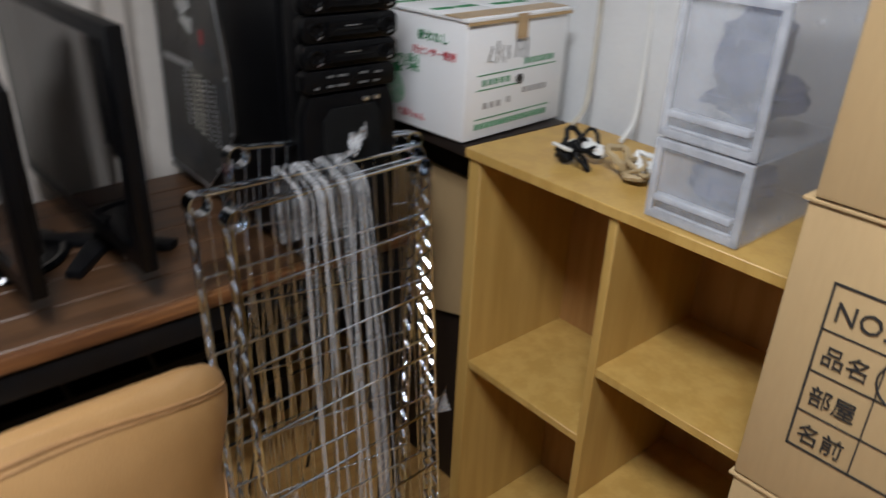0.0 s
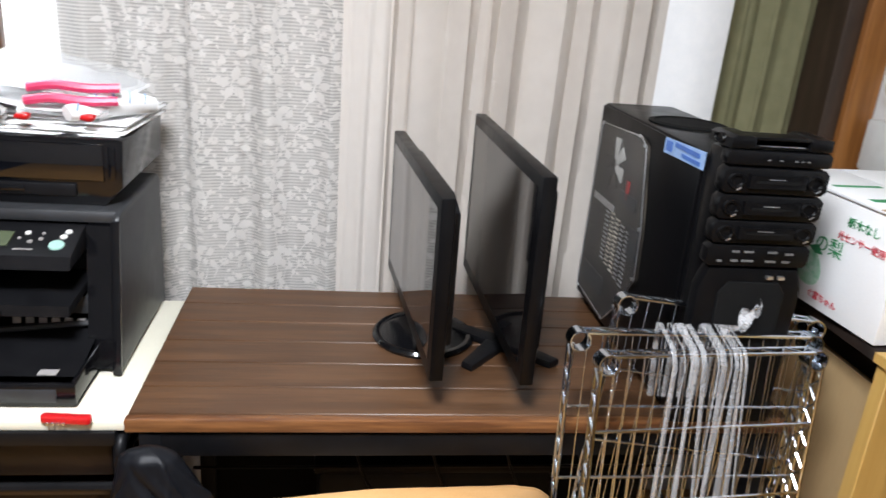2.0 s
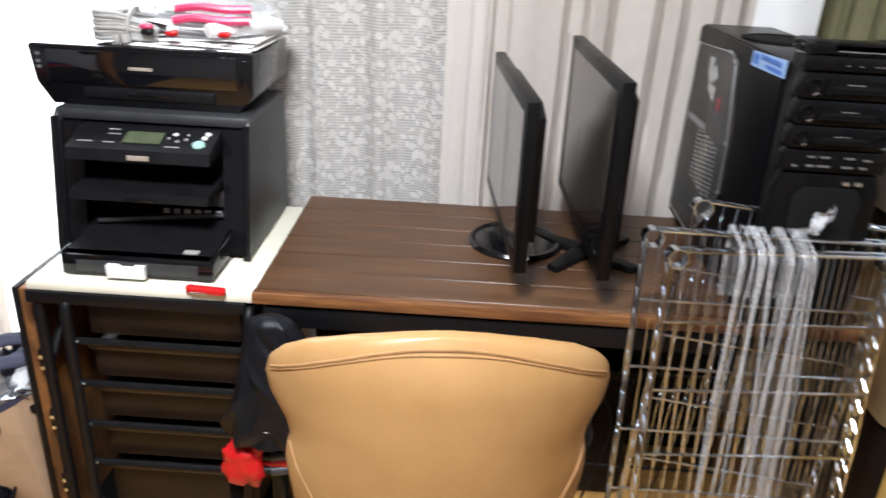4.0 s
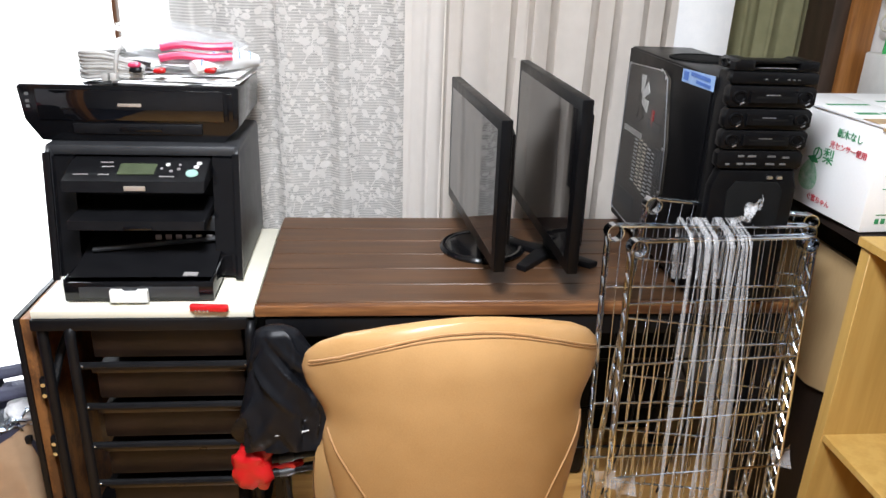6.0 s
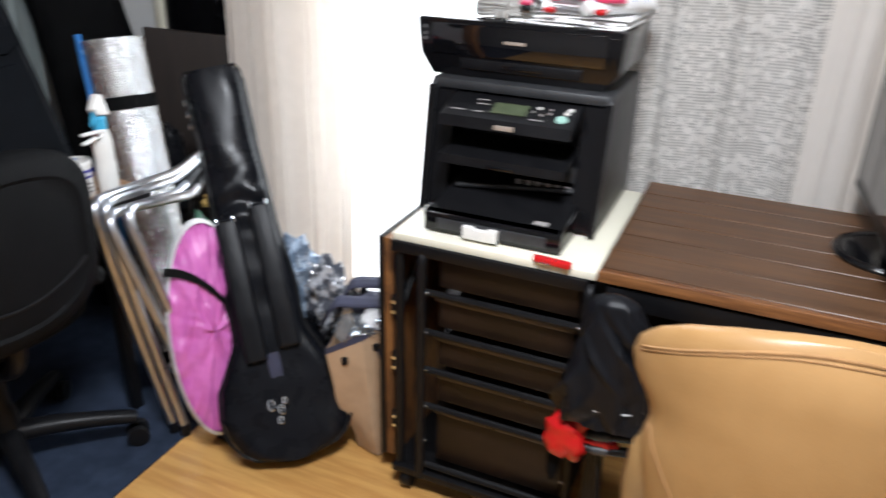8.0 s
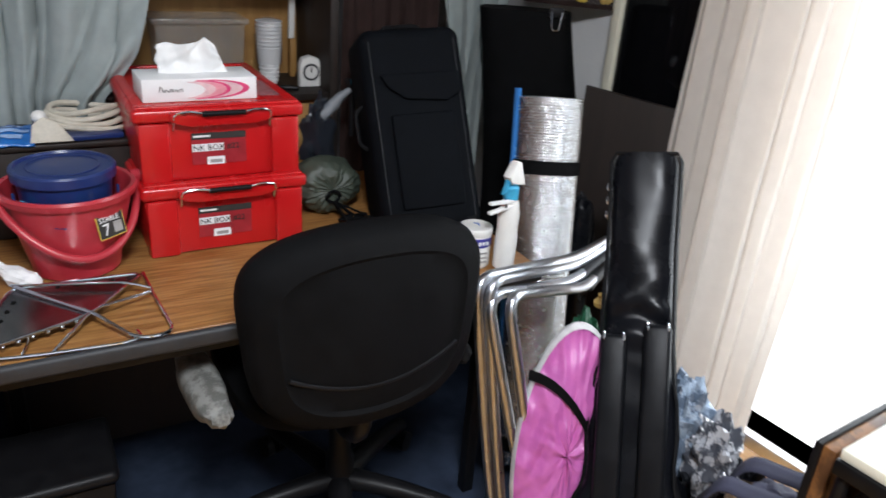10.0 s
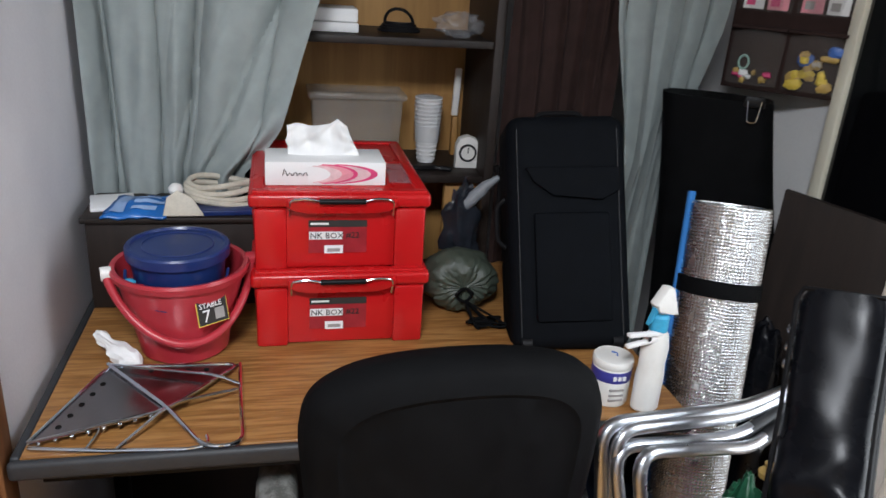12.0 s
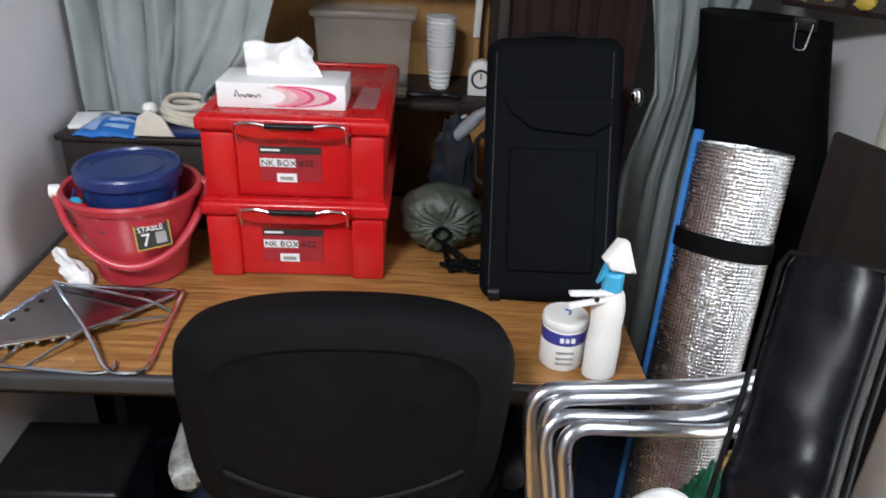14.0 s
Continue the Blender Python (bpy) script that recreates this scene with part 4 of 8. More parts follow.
bm = bmesh.new()
prism(bm, [(-0.29, 0.008), (-0.215, 0.008), (-0.215, 0.034), (-0.236, 0.034), (-0.24, 0.028), (-0.265, 0.028), (-0.269, 0.034), (-0.29, 0.034)], 0.014, Matrix.Translation((0, 0.078, 0)) @ pose(0, 0, 0, 90), 0.001)
part("paper_stop", bm, M_WHITEPLASTIC, cassette, "pale grey paper stop")
bm = bmesh.new()
box(bm, (-0.15, 0.10, 0.052), (-0.12, 0.118, 0.0535))
part("label", bm, M_INKGREY, cassette)
for k in range(6):
    bm = bmesh.new()
    box(bm, (-0.235 + 0.022 * k, 0.232, 0.083), (-0.222 + 0.022 * k, 0.236, 0.094))
    part("guide_mark", bm, M_INKGREY, laser)
bm = bmesh.new()
tube(bm, [(-0.36, 0.20, 0.072), (-0.10, 0.235, 0.086)], 0.006, 8)
part("guide_bar", bm, M_GREYPLASTIC, laser)

inkjet = thing("inkjet_printer", "glossy black inkjet printer on top of the laser printer", "printer", pose(0, 0, 0.992))
bm = bmesh.new()
prism(bm, [(-0.47, 0), (-0.085, 0), (-0.052, 0.035), (-0.048, 0.118), (-0.055, 0.122), (-0.50, 0.122), (-0.508, 0.116), (-0.500, 0.045)], 0.285, Matrix.Translation((0, 0.565, 0)) @ pose(0, 0, 0, 90), 0.004)
part("body", bm, M_GLOSSBLACK, inkjet)
bm = bmesh.new()
box(bm, (-0.47, 0.2765, 0.046), (-0.082, 0.282, 0.112), 0.002)
part("front_flap", bm, M_SCREEN, inkjet)
bm = bmesh.new()
box(bm, (-0.40, 0.2745, 0.018), (-0.13, 0.281, 0.040), 0.002)
part("slot_cover", bm, M_BLACKPLASTIC, inkjet)
bm = bmesh.new()
box(bm, (-0.305, 0.2725, 0.024), (-0.215, 0.2755, 0.034), 0.001)
part("slot_grip", bm, M_GLOSSBLACK, inkjet)
bm = bmesh.new()
box(bm, (-0.303, 0.2745, 0.077), (-0.254, 0.277, 0.084), 0.001)
part("maker_mark", bm, M_SILVERPRINT, inkjet, "small silver maker's mark")
for z in (0.098, 0.083, 0.072):
    bm = bmesh.new()
    box(bm, (-0.491, 0.2775, z), (-0.484, 0.2805, z + 0.006))
    part("key_mark", bm, M_DULLMARK, inkjet)
bm = bmesh.new()
box(bm, (-0.075, 0.277, 0.05), (-0.062, 0.2805, 0.108), 0.002)
part("hinge_bar", bm, M_GLOSSBLACK, inkjet)

# clutter on the printer
rnd = random.Random(8)
for k in range(5):
    bm = bmesh.new()
    x0, x1 = -0.315 + 0.012 * k, -0.060 + 0.008 * (k % 2)
    zz = 1.1158 + 0.0045 * k
    ph = rnd.uniform(0, 6)
    sheet(bm, 14, 8, lambda u, v: Vector((x0 + (x1 - x0) * u + 0.02 * v, 0.295 + 0.010 * k + 0.24 * v, zz + 0.002 * math.sin(5 * u + ph) + 0.004 * v * u)))
    ob = solid("paper_sheet", bm, M_PAPER, "white paper sheet in an untidy pile", "paper", group="papers on the printer")
    mod = ob.modifiers.new("thick", "SOLIDIFY")
    mod.thickness = 0.0022
bm = bmesh.new()
tube(bm, [(-0.145 + 0.115 * t, 0.305 + 0.13 * t, 1.150 + 0.010 * math.sin(3 * t)) for t in (i / 10 for i in range(11))], [0.014 + 0.009 * math.sin(3.1 * i / 10) for i in range(11)], 14)
roll_p = thing("rolled_paper", "rolled white paper with blue print", "paper")
part("roll", bm, M_PAPER, roll_p)
for k in range(5):
    bm = bmesh.new()
    t = 0.12 + 0.19 * k
    c = Vector((-0.145 + 0.115 * t, 0.305 + 0.13 * t, 1.150 + 0.010 * math.sin(3 * t)))
    d = Vector((0.66, 0.75, 0))
    rr = 0.0145 + 0.009 * math.sin(3.1 * t)
    e1, e2 = Vector((0.75, -0.66, 0)), Vector((0, 0, 1))
    tube(bm, [c + d * 0.010 * (a - 1.4) + rr * (math.cos(a) * e1 + math.sin(a) * e2) for a in (0.2, 0.7, 1.2, 1.7, 2.2)], 0.0022, 5)
    part("print_bar", bm, M_STICKER, roll_p)
for k in range(7):
    bm = bmesh.new()
    ph = 1.7 * k
    w0, w1 = -0.335 + 0.018 * (k % 3), -0.085 - 0.012 * (k % 2)
    sheet(bm, 18, 10, lambda u, v: Vector((w0 + (w1 - w0) * u + 0.02 * v, 0.305 + 0.006 * k + 0.23 * v, 1.142 + (0.0085 * k + 0.010) * (1 - u) ** 0.7 + 0.0035 * k + 0.012 * v + 0.006 * noise.noise(Vector((u * 4, v * 4, ph))))))
    solid("plastic_sleeve", bm, M_PAPER if k in (1, 4) else M_STRETCH, "plastic sleeve holding papers in a heap", "sleeve", group="papers on the printer")
cable = thing("cable_coil", "grey power cable folded into a tied hank", "cable", pose(-0.322, 0.335, 1.117))
rnd = random.Random(44)
for k in range(8):
    bm = bmesh.new()
    h = 0.008 + 0.0068 * k
    j = [rnd.uniform(-0.004, 0.004) for q in range(8)]
    tube(bm, bend([(0.072 + j[0], -0.022 + j[1], 0.006 + 0.5 * h), (0.0, -0.030 + j[2], h + 0.004), (-0.052 + j[3], -0.026, h + j[4]), (-0.070 + j[5], 0.004, 0.95 * h + 0.004), (-0.045, 0.030, h + j[6]), (0.0, 0.032 + j[7], h + 0.004), (0.070 + j[2], 0.026, 0.006 + 0.6 * h)], 0.030, 6), 0.0046, 7)
    part("strand", bm, M_CABLEGREY, cable)
bm = bmesh.new()
tube(bm, [(0.018 + 0.004 * math.sin(a), -0.001 + 0.039 * math.cos(a), 0.034 + 0.034 * math.sin(a)) for a in (2 * math.pi * i / 20 for i in range(20))], 0.0045, 6, closed=True)
part("tie", bm, M_CABLEGREY, cable)
for x in (-0.012, 0.006):
    bm = bmesh.new()
    box(bm, (x, -0.048, 0.003), (x + 0.014, -0.030, 0.020), 0.003)
    part("plug", bm, M_CABLEGREY, cable)
clip = thing("pink_tongs", "pink plastic handled cutter lying on papers", "tool", pose(-0.155, 0.315, 1.172, 0, 0, 4))
for dz, dy in ((0, 0), (0.020, 0.02)):
    bm = bmesh.new()
    tube(bm, bend([(-0.06, dy, dz - 0.004), (-0.02, dy, dz + 0.004), (0.04, dy, dz - 0.002), (0.09, dy + 0.01, dz)], 0.02), 0.0085, 8)
    part("handle", bm, M_PINKPLASTIC, clip)
for x, y, z, mt in ((-0.262, 0.292, 1.156, M_PINKPLASTIC), (-0.21, 0.288, 1.146, M_REDPLASTIC), (-0.105, 0.292, 1.148, M_REDPLASTIC), (-0.26, 0.290, 1.146, M_BLACKPLASTIC)):
    bm = bmesh.new()
    blob(bm, (x, y, z), (0.013, 0.008, 0.006), 0.3, 4, 12, 8, 0.7, x)
    solid("binder_clip", bm, mt, "small coloured binder clip on papers", "clip", group="clips on the papers")
bm = bmesh.new()
prism(bm, [(0.006 * math.cos(a) + (0.026 if math.cos(a) > 0 else -0.026), 0.009 * math.sin(a)) for a in (2 * math.pi * i / 16 for i in range(16))], 0.011, Matrix.Translation((-0.094, 0.038, 0.701)) @ pose(0, 0, 0, 0, 0, -5) @ Matrix.Diagonal((1.25, 1, 1, 1)), 0.002)
knife = thing("pocket_knife", "small red pocket knife on the cream top", "knife", pose(0, 0, 0))
part("scale", bm, M_REDPLASTIC, knife, "glossy red handle")
for k in range(4):
    bm = bmesh.new()
    box(bm, (-0.122 + 0.008 * k, 0.026, 0.7012), (-0.117 + 0.008 * k, 0.031, 0.706), 0.001)
    part("blade", bm, M_CHROME, knife)

# ---- tan chair ----
chair = thing("lounge_chair", "tan leather swivel chair with a stitched rounded back", "chair", pose(0.372, -0.372, 0, 0, 0, 5))


def half_width(z):
    pts = ((0.36, 0.152), (0.45, 0.170), (0.54, 0.186), (0.615, 0.200), (0.66, 0.210), (0.685, 0.213), (0.705, 0.210), (0.725, 0.205), (0.745, 0.211), (0.775, 0.234), (0.80, 0.241), (0.825, 0.234), (0.843, 0.214), (0.857, 0.180), (0.866, 0.130), (0.8715, 0.07), (0.873, 0.02))
    for (a, p), (b, q) in zip(pts, pts[1:]):
        if z <= b:
            return p + (q - p) * (z - a) / (b - a)
    return 0.02


def bow(x, z):
    """How far the outer face stands out towards the room at x across the back."""
    s = min(1.0, abs(x) / 0.24)
    return -0.055 * (1 - s * s) + 0.03 * s ** 3 - 0.012 * math.cos((z - 0.6) * 9)


def half_thick(x, z):
    e = min(1.0, abs(x) / half_width(z))
    return 0.034 * max(0.0, 1 - e ** 4) ** 0.5 * (1 - 0.75 * max(0, (z - 0.80) / 0.074) ** 2.5)


def crown(x, z):
    """The rounded rise of the top towards its middle."""
    return 0.034 * (1 - min(1.0, abs(x) / 0.24) ** 2) * max(0.0, (z - 0.70) / 0.173) ** 1.5


def shell(u, v):
    """A closed cushion: u round its section, v upwards."""
    z = 0.36 + 0.513 * math.sin(v * math.pi / 2)
    th = 2 * math.pi * u
    x = math.cos(th) * half_width(z)
    return Vector((x, bow(x, z) + math.copysign(half_thick(x, z), math.sin(th)), z + crown(x, z)))


bm = bmesh.new()
sheet(bm, 96, 56, shell, wrap=True, caps=True)
part("backrest", bm, M_LEATHER, chair, "smooth tan leather back")
for dz, rad in ((0.0, 0.0024), (-0.0048, 0.0016)):
    bm = bmesh.new()
    pts = []
    for i in range(49):
        a = -1 + 2 * i / 48
        z = 0.863 - 0.046 * abs(a) ** 3.2 + dz
        x = a * 0.965 * half_width(z)
        pts.append((x, bow(x, z) - half_thick(x, z) - 0.0002, z + crown(x, z)))
    tube(bm, pts, rad, 6)
    part("top_piping", bm, M_PIPING, chair, "stitched piping under the top roll")
for sx in (-1, 1):
    bm = bmesh.new()
    pts = []
    for i in range(24):
        z = 0.715 - 0.34 * i / 23
        x = sx * (0.985 - 0.34 * math.sin(min(1, i / 13) * math.pi / 2)) * half_width(z)
        pts.append((x, bow(x, z) - half_thick(x, z) - 0.0002, z))
    tube(bm, pts, 0.002, 6)
    part("side_seam", bm, M_PIPING, chair)
bm = bmesh.new()
blob(bm, (0, 0.20, 0.43), (0.23, 0.24, 0.06), 0.03, 3, 30, 14, 0.7)
part("seat", bm, M_LEATHER, chair)
bm = bmesh.new()
tube(bm, [(0, 0.2, 0.38), (0, 0.2, 0.05)], 0.03, 14)
part("column", bm, M_CHROME, chair)
bm = bmesh.new()
lathe(bm, [(0.23, 0), (0.23, 0.012), (0.05, 0.03), (0.03, 0.05)], 32, (0, 0.2, 0))
part("base_plate", bm, M_CHROME, chair)


# ---- bundled wire shelves ----
def wire_shelf(m, w, length):
    t = thing("wire_shelf_panel", "chrome wire shelf panel standing on end", "shelf panel", m, "bundled wire shelves")
    d = 0.022
    for x in (0.012, w - 0.012):
        for z0 in (0.0, length - 0.035):
            bm = bmesh.new()
            lathe(bm, [(0.0155, -0.014), (0.0175, -0.014), (0.0175, 0.014), (0.0155, 0.014), (0.0155, -0.014)], 20, caps=False)
            ob = part("corner_ring", bm, M_CHROME, t)
            ob.matrix_local = pose(x, 0, z0 + 0.0175, 90)
    bm = bmesh.new()
    for y in (-d / 2, d / 2):
        tube(bm, bend([(0.0, y, 0.02), (0.0, y, length - 0.02)], 0.01), 0.0030, 7)
        tube(bm, [(w, y, 0.02), (w, y, length - 0.02)], 0.0030, 7)
        tube(bm, [(0.02, y, length - 0.004), (w - 0.02, y, length - 0.004)], 0.0030, 7)
        tube(bm, [(0.02, y, 0.004), (w - 0.02, y, 0.004)], 0.0030, 7)
    part("rim", bm, M_CHROME, t)
    bm = bmesh.new()
    for x in (0.0, w):
        k = int(length / 0.022)
        tube(bm, [(x, (d / 2 if i % 2 else -d / 2), 0.03 + (length - 0.06) * i / k) for i in range(k + 1)], 0.0025, 6)
    k = int(w / 0.022)
    tube(bm, [(0.02 + (w - 0.04) * i / k, (d / 2 if i % 2 else -d / 2), length - 0.004) for i in range(k + 1)], 0.0025, 6)
    part("truss", bm, M_CHROME, t)
    n = int(w / 0.024)
    for i in range(1, n):
        bm = bmesh.new()
        tube(bm, [(w * i / n, -d / 2 + 0.004, 0.003), (w * i / n, -d / 2 + 0.004, length - 0.003)], 0.0012, 6)
        part("wire", bm, M_CHROME, t)
    k = max(2, round(length / 0.125))
    for i in range(1, k):
        z = length * i / k
        bm = bmesh.new()
        tube(bm, [(0.0, -d / 2, z), (w, -d / 2, z)], 0.0026, 7)
        part("cross_bar", bm, M_CHROME, t)
    return t


wire_shelf(pose(0.705, -0.100, 0.006, -5.0, 0, 0), 0.425, 0.912)
wire_shelf(pose(0.738, -0.165, 0.004, -5.2, 0, 4), 0.385, 0.905)
wire_shelf(pose(0.716, -0.045, 0.036, -5.5, 5.0, -3), 0.36, 0.925)
# strips of stretch film wound over the bundle
film_wrap = thing("stretch_wrap", "clear stretch film strips wound round the wire shelves", "wrap", pose(0, 0, 0))
rnd = random.Random(12)
for k, (xt, xb, w) in enumerate(((0.831, 0.838, 0.008), (0.857, 0.885, 0.007), (0.881, 0.925, 0.007), (0.912, 0.930, 0.010), (0.928, 0.955, 0.011), (0.941, 0.968, 0.008), (0.850, 0.822, 0.003), (0.898, 0.905, 0.003), (0.948, 0.992, 0.004), (0.870, 0.850, 0.006), (0.920, 0.885, 0.004))):
    bm = bmesh.new()
    prof = [(-0.022, 0.80), (-0.020, 0.931), (-0.088, 0.913), (-0.100, 0.895), (-0.104, 0.60), (-0.105, 0.02)]
    path = bend([(0, y, z) for y, z in prof], 0.006, 4)

    def f(u, v):
        i = min(len(path) - 1, int(round(v * (len(path) - 1))))
        p = path[i]
        tt = max(0.0, (0.905 - p.z) / 0.9)
        x = xt + 0.016 * (1 - tt) + (xb - xt) * tt + (u - 0.5) * w * (1 + 0.4 * math.sin(9 * tt + k)) + 0.004 * math.sin(14 * tt + 2 * k)
        return Vector((x, p.y - 0.088 * tt - 0.002 * (k % 3) - 0.002 * math.sin(u * 3.1), p.z))
    sheet(bm, 3, len(path) - 1, f)
    part("film_strip", bm, M_STRETCH, film_wrap)
for x0, z0 in ((0.69, 0.43), (0.735, 0.41), (1.06, 0.47)):
    bm = bmesh.new()
    sheet(bm, 6, 6, lambda u, v: Vector((x0 + 0.045 * u + 0.006 * v, -0.162 - 0.008 * math.sin(4 * u + 3 * v), z0 - 0.055 * v + 0.008 * u)))
    part("loose_film", bm, M_STRETCH, film_wrap)
for k in range(4):
    bm = bmesh.new()
    sheet(bm, 14, 4, lambda u, v: Vector((0.940 + 0.012 * k + (0.045 - 0.006 * k) * u + 0.004 * math.sin(8 * u + k), -0.06 + 0.006 * k + 0.010 * math.sin(7 * u + 3 * v + k), 0.930 + (0.034 + 0.010 * (k % 2)) * u + 0.013 * (v - 0.5) * (1 + 0.6 * math.sin(9 * u + 2 * k)) + 0.004 * math.sin(15 * u))))
    part("knot", bm, M_STRETCH, film_wrap, "crumpled end of the film")

# ---- cube shelf ----
cube = thing("cube_shelf", "yellow maple open cube shelf, empty compartments", "shelf", pose(0, 0, 0))
T = 0.016
for name, y, w in (("side_panel", -0.085, 0.030), ("divider", -0.398, T), ("side_panel", -0.728, T)):
    bm = bmesh.new()
    box(bm, (1.212, y - w / 2, 0), (1.502, y + w / 2, 0.886), 0.001, 1)
    part(name, bm, M_MAPLE, cube)
bm = bmesh.new()
box(bm, (1.205, -0.738, 0.887), (1.505, -0.065, 0.905), 0.0015, 1)
part("top_board", bm, M_MAPLE, cube)
for y0, y1, heights in ((-0.7198, -0.4062, (0.02, 0.312, 0.604)), (-0.3898, -0.1002, (0.02, 0.450))):
    for z in heights:
        bm = bmesh.new()
        box(bm, (1.214, y0, z - T / 2), (1.494, y1, z + T / 2), 0.001, 1)
        part("shelf_board", bm, M_MAPLE, cube)
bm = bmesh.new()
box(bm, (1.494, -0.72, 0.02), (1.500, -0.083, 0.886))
# a darker maple here puts the compartments' inner shade into the colour
part("back_board", bm, wood("shaded_back", (0.40, 0.215, 0.075), (0.33, 0.165, 0.05), "z", 0.5), cube, "maple back board coloured darker for shade")

# ---- low cabinet below the pear carton ----
low = thing("side_cabinet", "tan board cabinet with a dark brown top", "cabinet", pose(0, 0, 0))
bm = bmesh.new()
box(bm, (1.22, -0.05, 0.878), (1.50, 0.40, 0.9), 0.002)
part("top", bm, M_BROWNWOOD, low, "dark brown top board")
bm = bmesh.new()
box(bm, (1.30, -0.045, 0.0), (1.495, 0.38, 0.877), 0.002)
part("carcass", bm, M_BROWNWOOD, low)
bm = bmesh.new()
prism(bm, [(-0.04, 0.50), (0.10, 0.46), (0.33, 0.46), (0.33, 0.80), (-0.04, 0.80)], 0.012, Matrix.Translation((1.298, 0, 0)) @ SIDE)
part("front_board", bm, M_CARDBOARD, low, "tan cardboard panel")

# ---- pear carton ----
pear = thing("fruit_carton", "white fruit carton printed green and red", "carton", pose(1.215, -0.045, 0.905, 0, 0, 4))
bm = bmesh.new()
box(bm, (0, 0, 0), (0.285, 0.345, 0.213), 0.002)
part("body", bm, M_WHITECARD, pear)
for x0, x1 in ((-0.004, 0.141), (0.145, 0.289)):
    bm = bmesh.new()
    box(bm, (x0, -0.004, 0.2135), (x1, 0.35, 0.219), 0.001)
    part("flap", bm, M_WHITECARD, pear)
bm = bmesh.new()
box(bm, (-0.0055, 0.01, 0.2192), (0.290, 0.055, 0.2202))
part("tape", bm, M_TAPE, pear)
bm = bmesh.new()
box(bm, (0.125, -0.0055, 0.175), (0.155, -0.0042, 0.2195))
part("tape", bm, M_TAPE, pear)
bm = bmesh.new()
box(bm, (-0.003, -0.0048, 0.208), (0.288, -0.0012, 0.2135))
part("tape", bm, M_CARDBOARD, pear)
for x0, y0, w, h in ((0.02, 0.10, 0.05, 0.018), (0.08, 0.10, 0.05, 0.018), (0.02, 0.20, 0.10, 0.012), (0.17, 0.09, 0.05, 0.018), (0.23, 0.09, 0.035, 0.018), (0.17, 0.24, 0.09, 0.012)):
    bm = bmesh.new()
    box(bm, (x0, y0, 0.2192), (x0 + w, y0 + h, 0.2198))
    part("print_bar", bm, M_INKGREEN, pear)
for x0, z0, x1, z1 in ((0.030, 0.036, 0.245, 0.0366), (0.030, 0.090, 0.150, 0.0906), (0.030, 0.117, 0.150, 0.1176), (0.155, 0.117, 0.255, 0.1176)):
    bm = bmesh.new()
    box(bm, (x0, -0.0009, z0), (x1, -0.0003, z1 + 0.0012))
    part("print_line", bm, M_INKGREEN, pear)


def west_words(body, y, z, size, mat):
    words("lettering", body, size, mat, pear, pose(-0.0015, y, z, 90, 0, -90))


west_words("栃木なし", 0.125, 0.170, 0.020, M_INKGREEN)
west_words("光センサー使用", 0.140, 0.143, 0.0165, M_INKRED)
west_words("の梨", 0.190, 0.108, 0.036, M_INKGREEN)
west_words("ぐ富ちゃん", 0.180, 0.018, 0.016, M_INKRED)
bm = bmesh.new()
prism(bm, [(0.19 + (0.030 - 0.008 * math.sin(a)) * math.cos(a), 0.068 + 0.034 * math.sin(a)) for a in (2 * math.pi * i / 26 for i in range(26))], 0.001, Matrix.Translation((-0.0003, 0, 0)) @ SIDE)
part("printed_pear", bm, material("pale_green_print", (0.22, 0.50, 0.30), (0.55, 0.68, 0.58), rough=0.7, scale=90), pear, "round green printed fruit")
bm = bmesh.new()
prism(bm, [(0.165, 0.10), (0.185, 0.097), (0.205, 0.106), (0.18, 0.115)], 0.001, Matrix.Translation((-0.0004, 0, 0)) @ SIDE)
part("printed_leaf", bm, M_INKGREEN, pear)
# hand lettering that cannot be read, and printed bars, on the south face
rnd = random.Random(2)
for k in range(7):
    bm = bmesh.new()
    x = 0.055 + 0.017 * k
    tube(bm, [(x + rnd.uniform(0, 0.012), -0.0012, 0.135 + 0.035 * t + rnd.uniform(-0.006, 0.006)) for t in (0, 0.35, 0.7, 1)], 0.0012, 5)
    part("pen_stroke", bm, M_INKBLACK, pear)
for x0, x1, z, mt in ((0.045, 0.125, 0.098, M_INKGREEN), (0.16, 0.25, 0.125, M_INKGREEN), (0.05, 0.105, 0.055, M_INKGREY), (0.115, 0.14, 0.058, M_INKGREY), (0.16, 0.235, 0.07, M_INKGREY), (0.03, 0.24, 0.018, M_INKGREEN)):
    n = int((x1 - x0) / 0.014)
    for i in range(n):
        bm = bmesh.new()
        a = x0 + (x1 - x0) * i / n
        box(bm, (a, -0.0011, z), (a + 0.009, -0.0003, z + 0.011))
        part("print_bar", bm, mt, pear)
bm = bmesh.new()
disc(bm, (0.148, -0.0003, 0.098), 0.010, "y", 20, 0.001)
part("printed_dot", bm, M_INKBLACK, pear)

